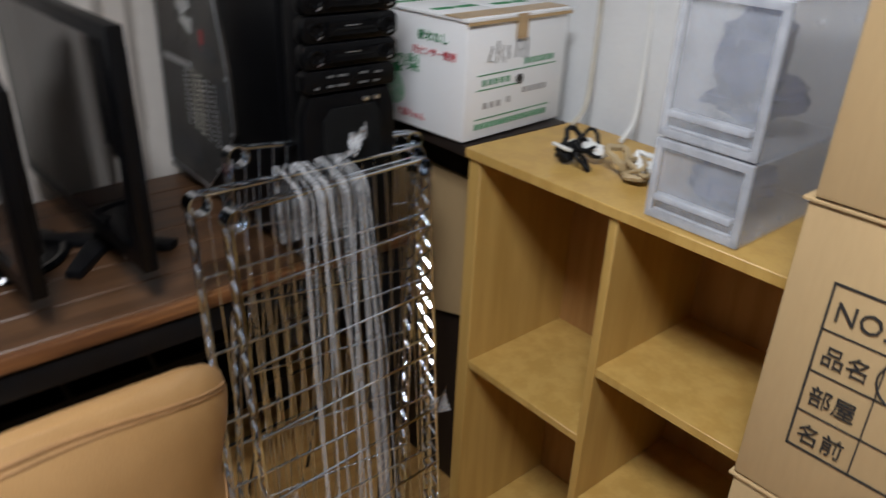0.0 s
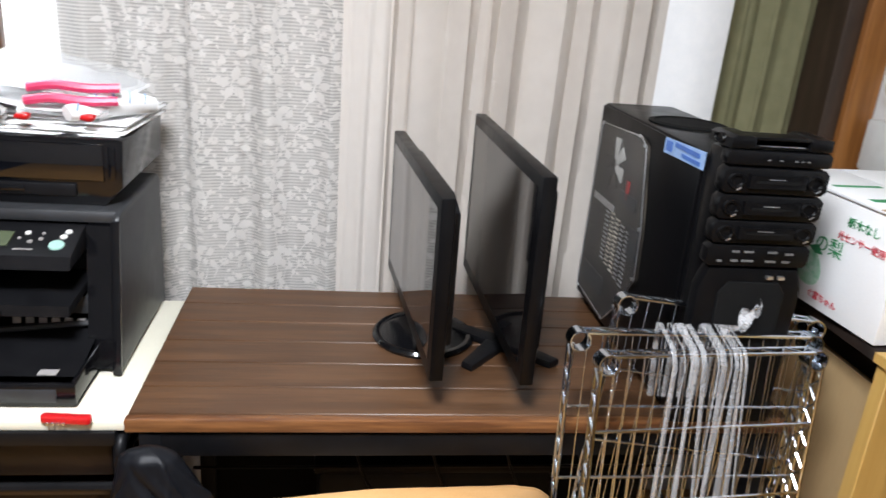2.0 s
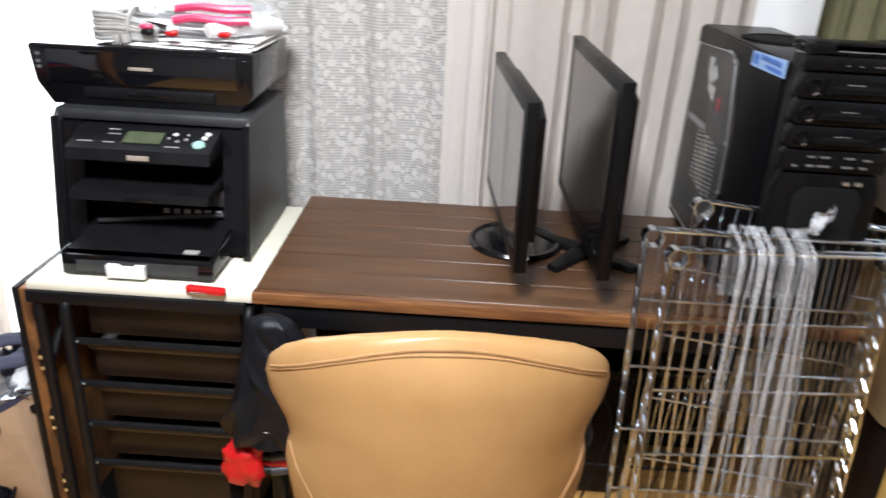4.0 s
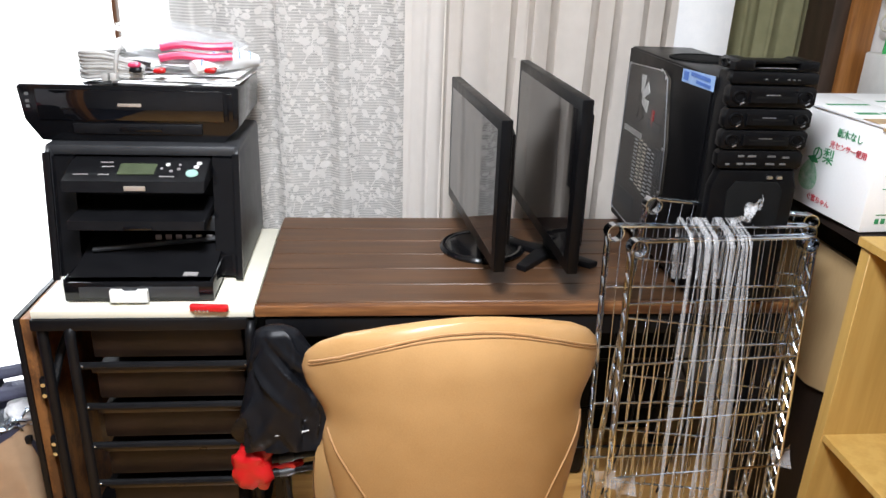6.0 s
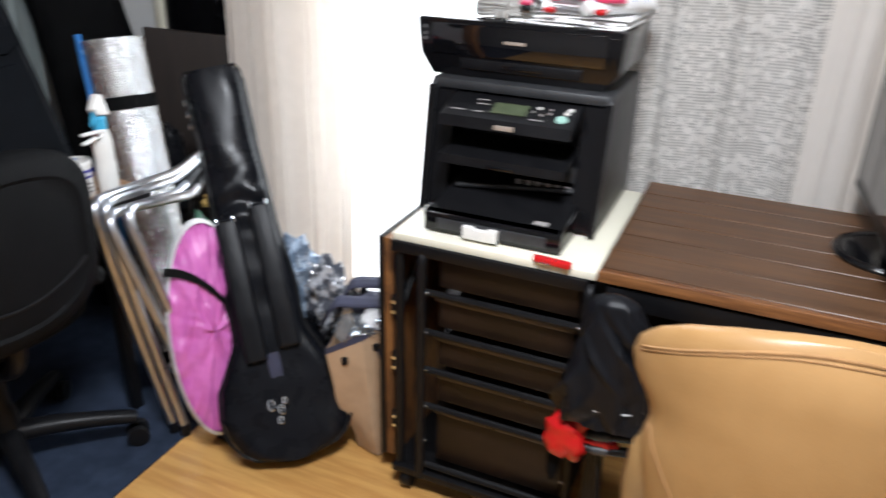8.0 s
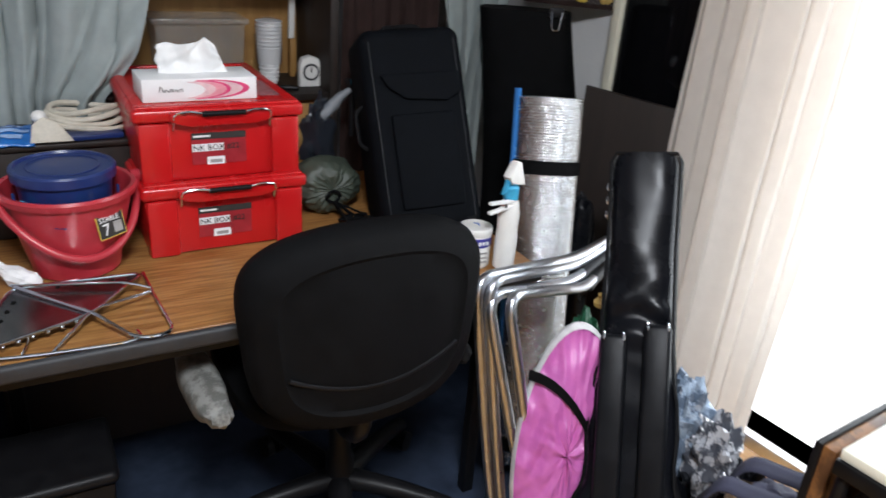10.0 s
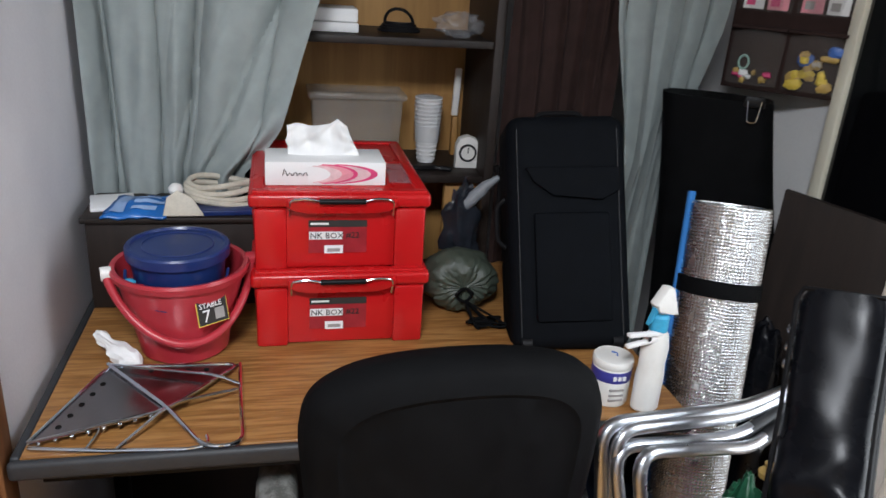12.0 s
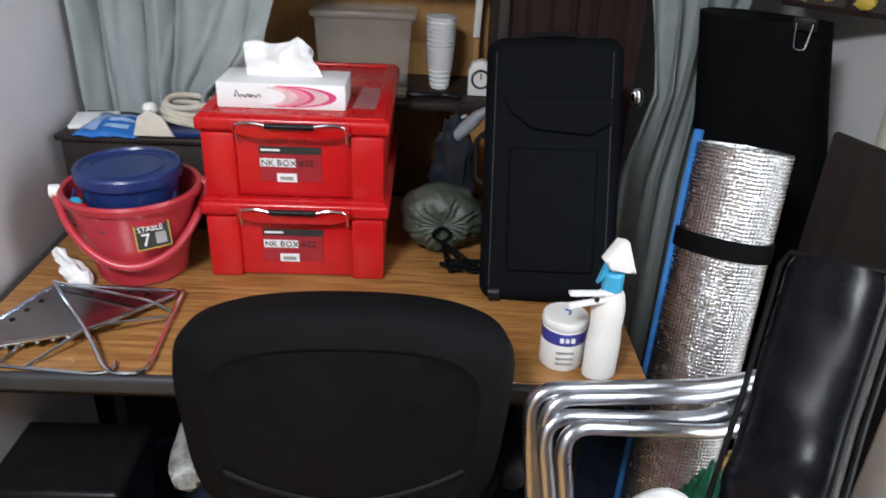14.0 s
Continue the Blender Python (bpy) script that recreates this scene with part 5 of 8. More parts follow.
# ---- drawers on the cube shelf ----
drw = thing("plastic_organizer", "frosted clear plastic two-drawer unit on the shelf", "drawer unit", pose(1.222, -0.591, 0.907, 0, 0, 0) @ Matrix.Diagonal((1, 0.93, 1, 1)))
for k, (z0, z1) in enumerate(((0.0, 0.118), (0.122, 0.32))):
    for name, a, b in (("side_wall", (0, 0, z0), (0.2555, 0.004, z1)), ("side_wall", (0, 0.156, z0), (0.2555, 0.16, z1)), ("base_sheet", (0, 0.0042, z0), (0.2555, 0.1558, z0 + 0.004)), ("top_sheet", (0, 0.0042, z1 - 0.004), (0.2555, 0.1558, z1)), ("rear_wall", (0.256, 0, z0), (0.26, 0.16, z1))):
        bm = bmesh.new()
        box(bm, a, b, 0.001, 1)
        part(name, bm, M_FROST, drw, "frosted clear wall")
    bm = bmesh.new()
    for y in (0.002, 0.150):
        box(bm, (-0.004, y - 0.002, z0), (0.004, y + 0.010, z1), 0.002)
    for z in (z0, z1 - 0.012):
        box(bm, (-0.004, 0, z), (0.004, 0.16, z + 0.012), 0.002)
    part("rim", bm, M_FROSTRIB, drw, "whitish rim")
    bm = bmesh.new()
    box(bm, (0.004, 0.012, z0 + 0.012), (0.007, 0.148, z1 - 0.012), 0.001)
    dw = part("drawer_front", bm, M_FROST, drw)
    bm = bmesh.new()
    box(bm, (-0.010, 0.015, z0 + 0.030), (0.006, 0.145, z0 + 0.040), 0.003)
    part("grip", bm, M_FROSTRIB, dw, "pale ledge grip")
    bm = bmesh.new()
    box(bm, (-0.004, 0.015, z0 + 0.012), (0.003, 0.145, z0 + 0.016), 0.001)
    part("grip_line", bm, M_FROSTRIB, dw)
for at, rad, mt in (((0.07, 0.075, 0.235), (0.05, 0.045, 0.06), M_NAVY), ((0.12, 0.08, 0.175), (0.08, 0.06, 0.025), M_NAVY), ((0.08, 0.07, 0.06), (0.06, 0.05, 0.032), M_NAVY)):
    bm = bmesh.new()
    blob(bm, at, rad, 0.35, 6, 24, 16, 0.8, at[2] * 9)
    part("folded_cloth", bm, mt, drw, "dark blue cloth inside")
bm = bmesh.new()
box(bm, (0.07, -0.03, 0.323), (0.13, 0.06, 0.328), 0.001)
solid("leaflet", bm, M_CABLECREAM, "small printed leaflet on the drawers", "leaflet", pose(1.226, -0.53, 0.907))

# ---- stacked moving cartons ----
for k, (z0, dx, dy) in enumerate(((0.0, 0, 0), (0.362, 0.002, 0.001), (0.724, 0.0, 0.0), (1.076, -0.004, 0.006))):
    h = (0.36, 0.36, 0.35, 0.36)[k]
    t = thing("moving_carton", "brown cardboard moving carton in a stack", "carton", pose(1.043 + dx, -0.733 - dy, z0 + 0.001, 0, 0, 0), "stacked moving cartons")
    bm = bmesh.new()
    box(bm, (0, -0.42, 0), (0.40, 0, h - 0.004), 0.004)
    part("body", bm, M_CARDBOARD, t)
    bm = bmesh.new()
    box(bm, (-0.003, -0.423, h - 0.0038), (0.403, 0.005, h), 0.001)
    part("flap", bm, M_CARDBOARD, t)
    if k == 2:
        bars = ((-0.046, 0.273, 0.30, 0.0025, "h"), (-0.046, 0.222, 0.30, 0.0015, "h"), (-0.046, 0.172, 0.30, 0.0015, "h"), (-0.046, 0.122, 0.30, 0.0015, "h"), (-0.046, 0.076, 0.30, 0.0025, "h"), (-0.046, 0.076, 0.197, 0.0025, "v"), (-0.112, 0.076, 0.146, 0.0015, "v"), (-0.344, 0.076, 0.197, 0.0025, "v"))
        for y, z, ln, th, way in bars:
            bm = bmesh.new()
            if way == "h":
                box(bm, (-0.0012, y - ln, z), (0.0002, y, z + th))
            else:
                box(bm, (-0.0012, y - th, z), (0.0002, y, z + ln))
            part("table_line", bm, M_INKBLACK, t)
        for body, z, sp in (("NO.", 0.236, 0.031), ("品名", 0.186, 0.026), ("部屋", 0.136, 0.026), ("名前", 0.088, 0.026)):
            words("lettering", body, sp, M_INKBLACK, t, pose(-0.0012, -0.054, z, 90, 0, -90), wide=0.95)
        bm = bmesh.new()
        tube(bm, [(-0.001, -0.135 - 0.026 * math.cos(a), 0.197 + 0.026 * math.sin(a)) for a in (2 * math.pi * i / 24 for i in range(24))], 0.0012, 5, closed=True)
        part("pen_ring", bm, M_INKBLACK, t)

# ---- small things on the cube shelf and wall ----
for at, mt, lab in (((1.315, -0.235, 0.93), M_BLACKPLASTIC, "black and white cable bundle in a heap"), ((1.33, -0.33, 0.926), M_TANLEAD, "tan cables and adapters in a heap")):
    t = thing("cable_bundle", lab, "cable", pose(*at), "cables on the shelf")
    rnd = random.Random(int(abs(at[1]) * 1000))
    for k in range(8):
        bm = bmesh.new()
        a0 = rnd.uniform(0, 6)
        rr = rnd.uniform(0.012, 0.027)
        c = Vector((rnd.uniform(-0.02, 0.02), rnd.uniform(-0.028, 0.028), rnd.uniform(-0.012, 0.012)))
        tl = Vector((rnd.uniform(-1, 1), rnd.uniform(-1, 1), 1.2)).normalized()
        e1 = tl.orthogonal().normalized()
        e2 = tl.cross(e1)
        tube(bm, [c + rr * (math.cos(a) * e1 + 0.8 * math.sin(a) * e2) * (1 + 0.25 * math.sin(3 * a + a0)) for a in (2 * math.pi * i / 18 for i in range(18))], rnd.choice((0.0035, 0.005, 0.006)), 6, closed=True)
        part("loop", bm, (mt, mt, M_WHITEPLASTIC)[k % 3], t)
    for k in range(4):
        bm = bmesh.new()
        blob(bm, (rnd.uniform(-0.025, 0.025), rnd.uniform(-0.035, 0.035), rnd.uniform(-0.012, 0.004)), (rnd.uniform(0.010, 0.016), rnd.uniform(0.010, 0.018), 0.010), 0.3, 5, 14, 10, 0.7, k)
        part("adapter", bm, mt if k % 2 else M_WHITEPLASTIC, t)
plug = thing("adapter_box", "white adapter box with green plugs on the wall", "adapter", pose(1.536, 0.352, 1.080, 0, 0, 0))
bm = bmesh.new()
box(bm, (0, 0, 0), (0.0485, 0.19, 0.118), 0.006)
part("body", bm, M_WHITEPLASTIC, plug)
for y, h in ((0.03, 0.06), (0.05, 0.03), (0.14, 0.045)):
    bm = bmesh.new()
    tube(bm, [(0.02, y, 0.118), (0.02, y - 0.004, 0.118 + h)], 0.007, 10)
    part("plug", bm, M_GREENPLASTIC if h < 0.06 else M_WHITEPLASTIC, plug)
coil = thing("cable_hank", "cream cables hanging in loops on the wall", "cable", pose(1.56, 0.455, 1.262))
rnd = random.Random(21)
for k in range(22):
    bm = bmesh.new()
    long = rnd.uniform(0.13, 0.24) if k < 16 else rnd.uniform(0.07, 0.11)
    wide = rnd.uniform(0.018, 0.05)
    tilt = math.radians(rnd.uniform(-38, 30) if k < 16 else rnd.choice((70, -75, -100, 95)) + rnd.uniform(-15, 15))
    ax, wob = rnd.uniform(-0.016, 0.010), rnd.uniform(0, 6)
    pts = []
    for i in range(28):
        a = 2 * math.pi * i / 28
        l, w = long * 0.5 * (1 - math.cos(a)), wide * math.sin(a) * (1 + 0.25 * math.sin(2 * a + wob))
        pts.append((ax + 0.004 * math.sin(3 * a + wob), min(0.115, -w * math.cos(tilt) - l * math.sin(tilt)), 0.03 + l * math.cos(tilt) - w * math.sin(tilt)))
    tube(bm, pts, 0.0032, 6, closed=True)
    part("loop", bm, M_CABLECREAM if k % 3 else M_WHITEPLASTIC, coil)
bm = bmesh.new()
box(bm, (-0.012, -0.004, 0.13), (0.02, 0.012, 0.16), 0.003)
part("hook", bm, M_WHITEPLASTIC, coil)
bm = bmesh.new()
tube(bm, [(-0.012, 0.02, 0.03), (-0.014, 0.0, 0.02), (-0.012, -0.02, 0.03)], 0.006, 8)
part("tie", bm, M_STICKERBLUE, coil)
for y0, y1, mt in ((-0.01, -0.075, M_CABLECREAM), (-0.13, -0.195, M_WHITEPLASTIC)):
    bm = bmesh.new()
    tube(bm, bend([(1.577, y0, 1.9), (1.576, y0 - 0.01, 1.4), (1.575, (y0 + y1) / 2, 1.1), (1.525, y1, 0.93), (1.46, y1 - 0.02, 0.912)], 0.08, 6), 0.0045, 8)
    ob = solid("wall_cable", bm, mt, "pale cable running down the white wall", "cable", group="wall cables")

# ---- hanging pouch and folded stool beside the desk ----
pouch = thing("nylon_pouch", "black nylon drawstring pouch hanging by the desk", "bag", pose(0.038, -0.045, 0.70))


rnd = random.Random(17)
WRINKLES = [(rnd.uniform(3.2, 6.2), rnd.uniform(-3.5, 3.5), rnd.uniform(0.1, 0.95), rnd.uniform(0.10, 0.25), rnd.choice((0.13, 0.10, -0.10))) for q in range(26)]


def pouch_f(u, v):
    th = 2 * math.pi * u
    w = 0.030 + 0.045 * math.sin(min(1, v * 1.35) * math.pi / 2) if v > 0.05 else 0.030 * (v / 0.05) ** 0.5 + 0.004
    if v > 0.95:
        w *= 1 - 0.5 * (v - 0.95) / 0.05
    d = Vector((math.cos(th), math.sin(th), 0))
    k = 0.96 + 0.07 * noise.noise(d * 1.5 + Vector((0, 0, 3 * v)))
    for a0, slope, v0, span, amp in WRINKLES:
        off = (th - a0 - slope * (v - v0) + math.pi) % (2 * math.pi) - math.pi
        k += 1.5 * amp * math.exp(-(off / 0.11) ** 2 - ((v - v0) / span) ** 2)
    return Vector((0.012 + 0.010 * math.sin(4 * v) + 0.018 * v + 1.3 * w * k * math.cos(th), 0.75 * w * k * math.sin(th), 0.008 - 0.278 * v))


bm = bmesh.new()
sheet(bm, 90, 80, pouch_f, wrap=True, caps=True)
part("body", bm, M_POUCH, pouch)
bm = bmesh.new()
tube(bm, [(0.080 * math.cos(a) + 0.024, 0.05 * math.sin(a), -0.215 + 0.006 * math.cos(a)) for a in (2 * math.pi * i / 28 for i in range(28))], 0.0014, 5, closed=True)
part("reflective_piping", bm, M_WHITECLOTH, pouch)
stool = thing("folded_stool", "red folding stool with black capped tubes", "stool", pose(0, 0, 0))
bm = bmesh.new()
blob(bm, (-0.008, -0.06, 0.385), (0.042, 0.03, 0.055), 0.26, 5, 30, 22, 0.9, 4.0)
part("seat_cloth", bm, M_REDPLASTIC, stool, "crumpled red cloth")
bm = bmesh.new()
blob(bm, (0.055, -0.055, 0.385), (0.04, 0.012, 0.012), 0.4, 5, 18, 10)
part("cloth_strap", bm, M_REDPLASTIC, stool)
for z in (0.405, 0.370):
    bm = bmesh.new()
    tube(bm, [(0.03, -0.065, z), (0.26, -0.02, z + 0.01)], 0.010, 10)
    tb = part("tube", bm, M_BLACKSTEEL, stool)
    bm = bmesh.new()
    tube(bm, [(0.045, -0.0655, z + 0.001), (0.075, -0.0595, z + 0.002)], 0.0108, 10)
    part("cap_ring", bm, M_GREYPLASTIC, stool)
for x in (0.05, 0.22):
    bm = bmesh.new()
    tube(bm, [(x, -0.03, 0.385), (x + 0.02, 0.0, 0.0)], 0.009, 8)
    part("leg", bm, M_BLACKSTEEL, stool)
bm = bmesh.new()
blob(bm, (-0.03, -0.055, 0.305), (0.014, 0.01, 0.045), 0.3, 5, 16, 12)
part("strap_end", bm, M_CASEFABRIC, stool)
bm = bmesh.new()
blob(bm, (0.625, -0.08, 0.53), (0.025, 0.03, 0.06), 0.25, 5, 24, 16, 0.9, 2.0)
solid("black_bag", bm, M_POUCH, "black bag hanging at the desk front", "bag")

# ---- the west alcove: laminate desk ----
def west(u, v, z=0.0, turn=0.0, rx=0.0, ry=0.0):
    return WEST @ pose(u, v, z, rx, ry, turn)


DZ = 0.658  # the height of its top
alc = thing("laminate_desk", "teak laminate desk with a grey rubber edge", "desk", WEST.copy())
bm = bmesh.new()
box(bm, (0.012, 0.052, DZ - 0.028), (1.145, 0.80, DZ), 0.001, 1)
part("top", bm, M_TEAK, alc)
bm = bmesh.new()
box(bm, (-0.004, 0.034, DZ - 0.032), (1.150, 0.0515, DZ + 0.001), 0.008, 3)
part("front_edge", bm, M_GREYRUBBER, alc, "rounded grey rubber edge")
bm = bmesh.new()
box(bm, (-0.004, 0.0518, DZ - 0.032), (0.0118, 0.80, DZ + 0.001), 0.006, 3)
part("side_edge", bm, M_GREYRUBBER, alc)
bm = bmesh.new()
box(bm, (0.03, 0.08, DZ - 0.07), (1.12, 0.10, DZ - 0.029), 0.002)
part("apron", bm, M_BLACKSTEEL, alc)
for u, rows in ((0.05, (0.42, 0.70)), (1.03, (0.09, 0.70))):
    for v in rows:
        bm = bmesh.new()
        box(bm, (u, v, 0), (u + 0.03, v + 0.03, DZ - 0.029), 0.003)
        part("leg", bm, M_BLACKSTEEL, alc)
bm = bmesh.new()
box(bm, (0.03, 0.60, 0.05), (1.12, 0.615, DZ - 0.03))
part("modesty_panel", bm, M_BROWNWOOD, alc)

# shelf unit behind the desk
unit = thing("wall_shelf", "dark brown open shelf unit with plywood back", "shelf", WEST.copy())
for u in (0.22, 0.925):
    bm = bmesh.new()
    box(bm, (u, 0.80, 0.0), (u + 0.024, 1.10, 1.72), 0.002)
    part("upright", bm, M_BROWNWOOD, unit)
for z in (0.55, 0.893, 1.232, 1.56):
    bm = bmesh.new()
    box(bm, (0.245, 0.806, z - 0.018), (0.924, 1.086, z), 0.002)
    part("shelf_board", bm, M_BROWNWOOD, unit)
bm = bmesh.new()
box(bm, (0.225, 1.088, 0.0), (0.945, 1.098, 1.72))
part("back_board", bm, M_PLY, unit, "tan plywood back")
bm = bmesh.new()
box(bm, (0.83, 0.83, DZ), (0.92, 0.85, 0.872), 0.002)
part("front_strip", bm, M_PLY, unit, "tan plywood strip")


# curtains of the alcove
def drape(name, left, right, z0, z1, v, folds, depth, mat, label, seed):
    """Hanging cloth whose two side edges are functions of the height."""
    bm = bmesh.new()

    def f(u, t):
        z = z0 + (z1 - z0) * t
        a, b = left(z), right(z)
        w = u * folds * 2 * math.pi + 1.6 * noise.noise(Vector((u * 3, t * 1.5, seed)))
        d = depth * (0.8 + 0.6 * noise.noise(Vector((u * 5, t * 2, seed + 4))))
        return Vector((a + (b - a) * u + 0.3 * depth * math.cos(w), v - d * math.sin(w) - 0.3 * d * math.sin(2.2 * w + 3 * t) - 0.02 * math.sin(2.5 * t), z))
    sheet(bm, int(folds * 14), 26, f)
    return solid(name, bm, mat, label, "curtain", WEST.copy())


def aside(z):
    """The free edge of the curtain that is drawn aside: wide above, gathered at 0.95, hanging below."""
    if z > 1.03:
        return 0.415 + 0.30 * (z - 1.03)
    if z > 0.94:
        return 0.335 + 0.080 * ((z - 0.94) / 0.09) ** 0.7
    return 0.335 - 0.2 * (0.94 - z)


def side_cloth(u, t):
    z = 0.857 + 0.893 * t
    b = aside(z)
    s = u + 0.05 * noise.noise(Vector((u * 2.3, t * 0.9, 4.0)))
    g = max(0.0, 1 - abs(z - 0.95) / 0.22) * max(0.0, u - 0.55) * 2.2
    d = 0.052 * abs(math.sin(6.2 * s + 2.4)) ** 0.45 + 0.034 * abs(math.sin(12.5 * s + 1.0 + 0.5 * t)) ** 0.45 - 0.02 + 0.006 * math.sin(37 * s + 2 * t)
    d += 0.026 * noise.noise(Vector((u * 5, t * 1.6, 1.0))) + 0.010 * noise.noise(Vector((u * 13 - 3 * t, t * 4, 9.0))) - 0.03
    swag = max(0.0, min(1.0, (u - 0.42) / 0.2))
    d += swag * (0.034 * abs(math.sin(8.5 * (u + 0.42 * (1 - t)))) ** 0.5 + 0.012 * abs(math.sin(19 * (u + 0.5 * (1 - t) ** 1.3) + 1)) ** 0.6 - 0.02)
    d += g * 0.020 * math.sin(34 * u - 26 * t)
    return Vector((0.335 * u + (b - 0.335) * u ** 3 + 0.006 * math.sin(17 * s + 2 * t) * u * (1 - u) * 4, 0.762 - d - 0.035 * g, z))


bm = bmesh.new()
sheet(bm, 200, 60, side_cloth)
solid("curtain", bm, M_GREENCLOTH, "grey-green curtain drawn aside over the shelf", "curtain", WEST.copy())
drape("curtain", lambda z: 1.205 + 0.22 * max(0, 1.32 - max(z, 0.955)) - 0.05 * min(1, max(0, 0.955 - z) / 0.2), lambda z: 1.50 - 0.26 * max(0, 1.32 - max(z, 0.955)), 0.02, 1.75, 0.785, 4, 0.030, M_GREENCLOTH, "grey-green curtain hanging in folds", 3.0)
drape("curtain", lambda z: 0.952, lambda z: 1.24, 0.60, 1.75, 0.80, 5, 0.012, M_BROWNCLOTH, "dark brown curtain hanging straight", 6.0)

# things on the shelf boards
bin_ = thing("storage_bin", "clear plastic storage bin with lid", "bin", west(0.49, 0.93, 0.894))
bm = bmesh.new()
prism(bm, [(0.012, 0), (0.228, 0), (0.238, 0.165), (0.002, 0.165)], 0.13, Matrix.Translation((0, 0.13, 0)) @ pose(0, 0, 0, 90), 0.006)
part("tub", bm, M_BINCLEAR, bin_)
bm = bmesh.new()
box(bm, (-0.008, -0.008, 0.166), (0.248, 0.138, 0.182), 0.005)
part("lid", bm, M_BINCLEAR, bin_)
cups = thing("paper_cup_stack", "stacked white paper cups in film", "cups", west(0.80, 0.955, 0.894))
for k in range(12):
    bm = bmesh.new()
    z = 0.0115 * k if k < 5 else 0.100 + 0.0105 * (k - 5)
    r = 0.0235 + 0.0013 * k if k < 5 else 0.0325 + 0.0002 * k
    lathe(bm, [(0.0001, z), (r - 0.0015, z), (r, z + 0.0075), (r + 0.0024, z + 0.0082), (r + 0.0024, z + 0.0108), (r - 0.001, z + 0.0112)], 28)
    part("cup", bm, M_WHITECARD, cups)
bm = bmesh.new()
lathe(bm, [(0.0305, 0.057), (0.0335, 0.099), (0.0350, 0.100), (0.0330, 0.102)], 28)
part("cup", bm, M_WHITECARD, cups)
bm = bmesh.new()
lathe(bm, [(0.0345, 0.057), (0.0368, 0.10), (0.0378, 0.15), (0.034, 0.177), (0.020, 0.181), (0.012, 0.177)], 20, caps=False)
for v in bm.verts:
    v.co.x += 0.002 * noise.noise(v.co * 60)
    v.co.y += 0.002 * noise.noise(v.co * 60 + Vector((9, 3, 1)))
part("wrapper", bm, M_GLASSDARK, cups, "loose clear film")
clock = thing("desk_clock", "small silver desk clock with a round dial", "clock", west(0.868, 0.885, 0.894, -4))
bm = bmesh.new()
prism(bm, [(0, 0), (0.062, 0), (0.062, 0.06), (0.054, 0.078), (0.031, 0.086), (0.008, 0.078), (0, 0.06)], 0.035, Matrix.Translation((0, 0.035, 0)) @ pose(0, 0, 0, 90), 0.004)
part("case", bm, M_WHITEPLASTIC, clock)
bm = bmesh.new()
disc(bm, (0.031, -0.0005, 0.042), 0.024, "y", 24, 0.002)
part("rim", bm, M_GREYPLASTIC, clock)
bm = bmesh.new()
disc(bm, (0.031, -0.0026, 0.042), 0.018, "y", 24, 0.002)
part("dial", bm, M_WHITEPLASTIC, clock)
bm = bmesh.new()
box(bm, (0.0295, -0.0056, 0.042), (0.0325, -0.0048, 0.057))
part("hand_pointer", bm, M_INKBLACK, clock)
bm = bmesh.new()
box(bm, (0, 0, 0), (0.018, 0.012, 0.13), 0.003)
solid("white_stick", bm, M_WHITEPLASTIC, "white plastic stick leaning upright on the shelf", "stick", west(0.882, 1.03, 1.005, 0, 0, 2))
bm = bmesh.new()
box(bm, (0.884, 1.02, 0.894), (0.900, 1.045, 1.004), 0.003)
solid("wooden_block", bm, M_PLY, "narrow tan wooden block under a white stick", "block", WEST.copy())
bm = bmesh.new()
tube(bm, bend([(0.70, 0.86, 0.899), (0.76, 0.85, 0.902), (0.81, 0.87, 0.899), (0.85, 0.85, 0.899)], 0.03), 0.007, 8)
solid("cable_end", bm, M_BLACKPLASTIC, "black cable lying on the shelf board", "cable", WEST.copy())
bm = bmesh.new()
box(bm, (0.47, 0.84, 0.894), (0.72, 0.90, 0.906), 0.003)
solid("flat_box", bm, M_CABLECREAM, "flat cream box lying on the shelf board", "box", WEST.copy())
for k, (u, w, h, mt) in enumerate(((0.47, 0.13, 0.022, M_WHITECARD), (0.48, 0.12, 0.05, M_WHITECARD))):
    bm = bmesh.new()
    box(bm, (u, 0.86 + 0.02 * k, 1.233 + 0.023 * k), (u + w, 1.0, 1.233 + 0.023 * k + (0.022, 0.03)[k]), 0.003)
    solid("white_box", bm, mt, "flat white box on the upper shelf", "box", WEST.copy(), "boxes on the upper shelf")
t = thing("black_cable_coil", "black cable coiled on the upper shelf", "cable", west(0.70, 0.88, 1.238))
for k in range(4):
    bm = bmesh.new()
    tube(bm, [(0.05 * math.cos(a) * (1 - 0.1 * k), 0.03 * math.sin(a), 0.004 + 0.006 * k + (0.03 * max(0, math.sin(a)) if k == 3 else 0)) for a in (2 * math.pi * i / 22 for i in range(22))], 0.004, 6, closed=True)
    part("loop", bm, M_BLACKPLASTIC, t)
t = thing("clear_bag", "crumpled clear plastic bag on the upper shelf", "bag", west(0.85, 0.87, 1.262))
bm = bmesh.new()
blob(bm, (0, 0, 0), (0.055, 0.035, 0.028), 0.5, 7, 26, 16)
part("film", bm, M_GLASSDARK, t)

# dark chest at the back of the desk with clutter on it
chest = thing("small_chest", "dark brown wooden chest on the desk", "chest", WEST.copy())
bm = bmesh.new()
box(bm, (0.012, 0.575, DZ + 0.001), (0.375, 0.74, 0.855), 0.003)
part("body", bm, M_BROWNWOOD, chest)
bm = bmesh.new()
box(bm, (0.004, 0.565, 0.8555), (0.385, 0.745, 0.868), 0.003)
part("top", bm, M_BROWNWOOD, chest)


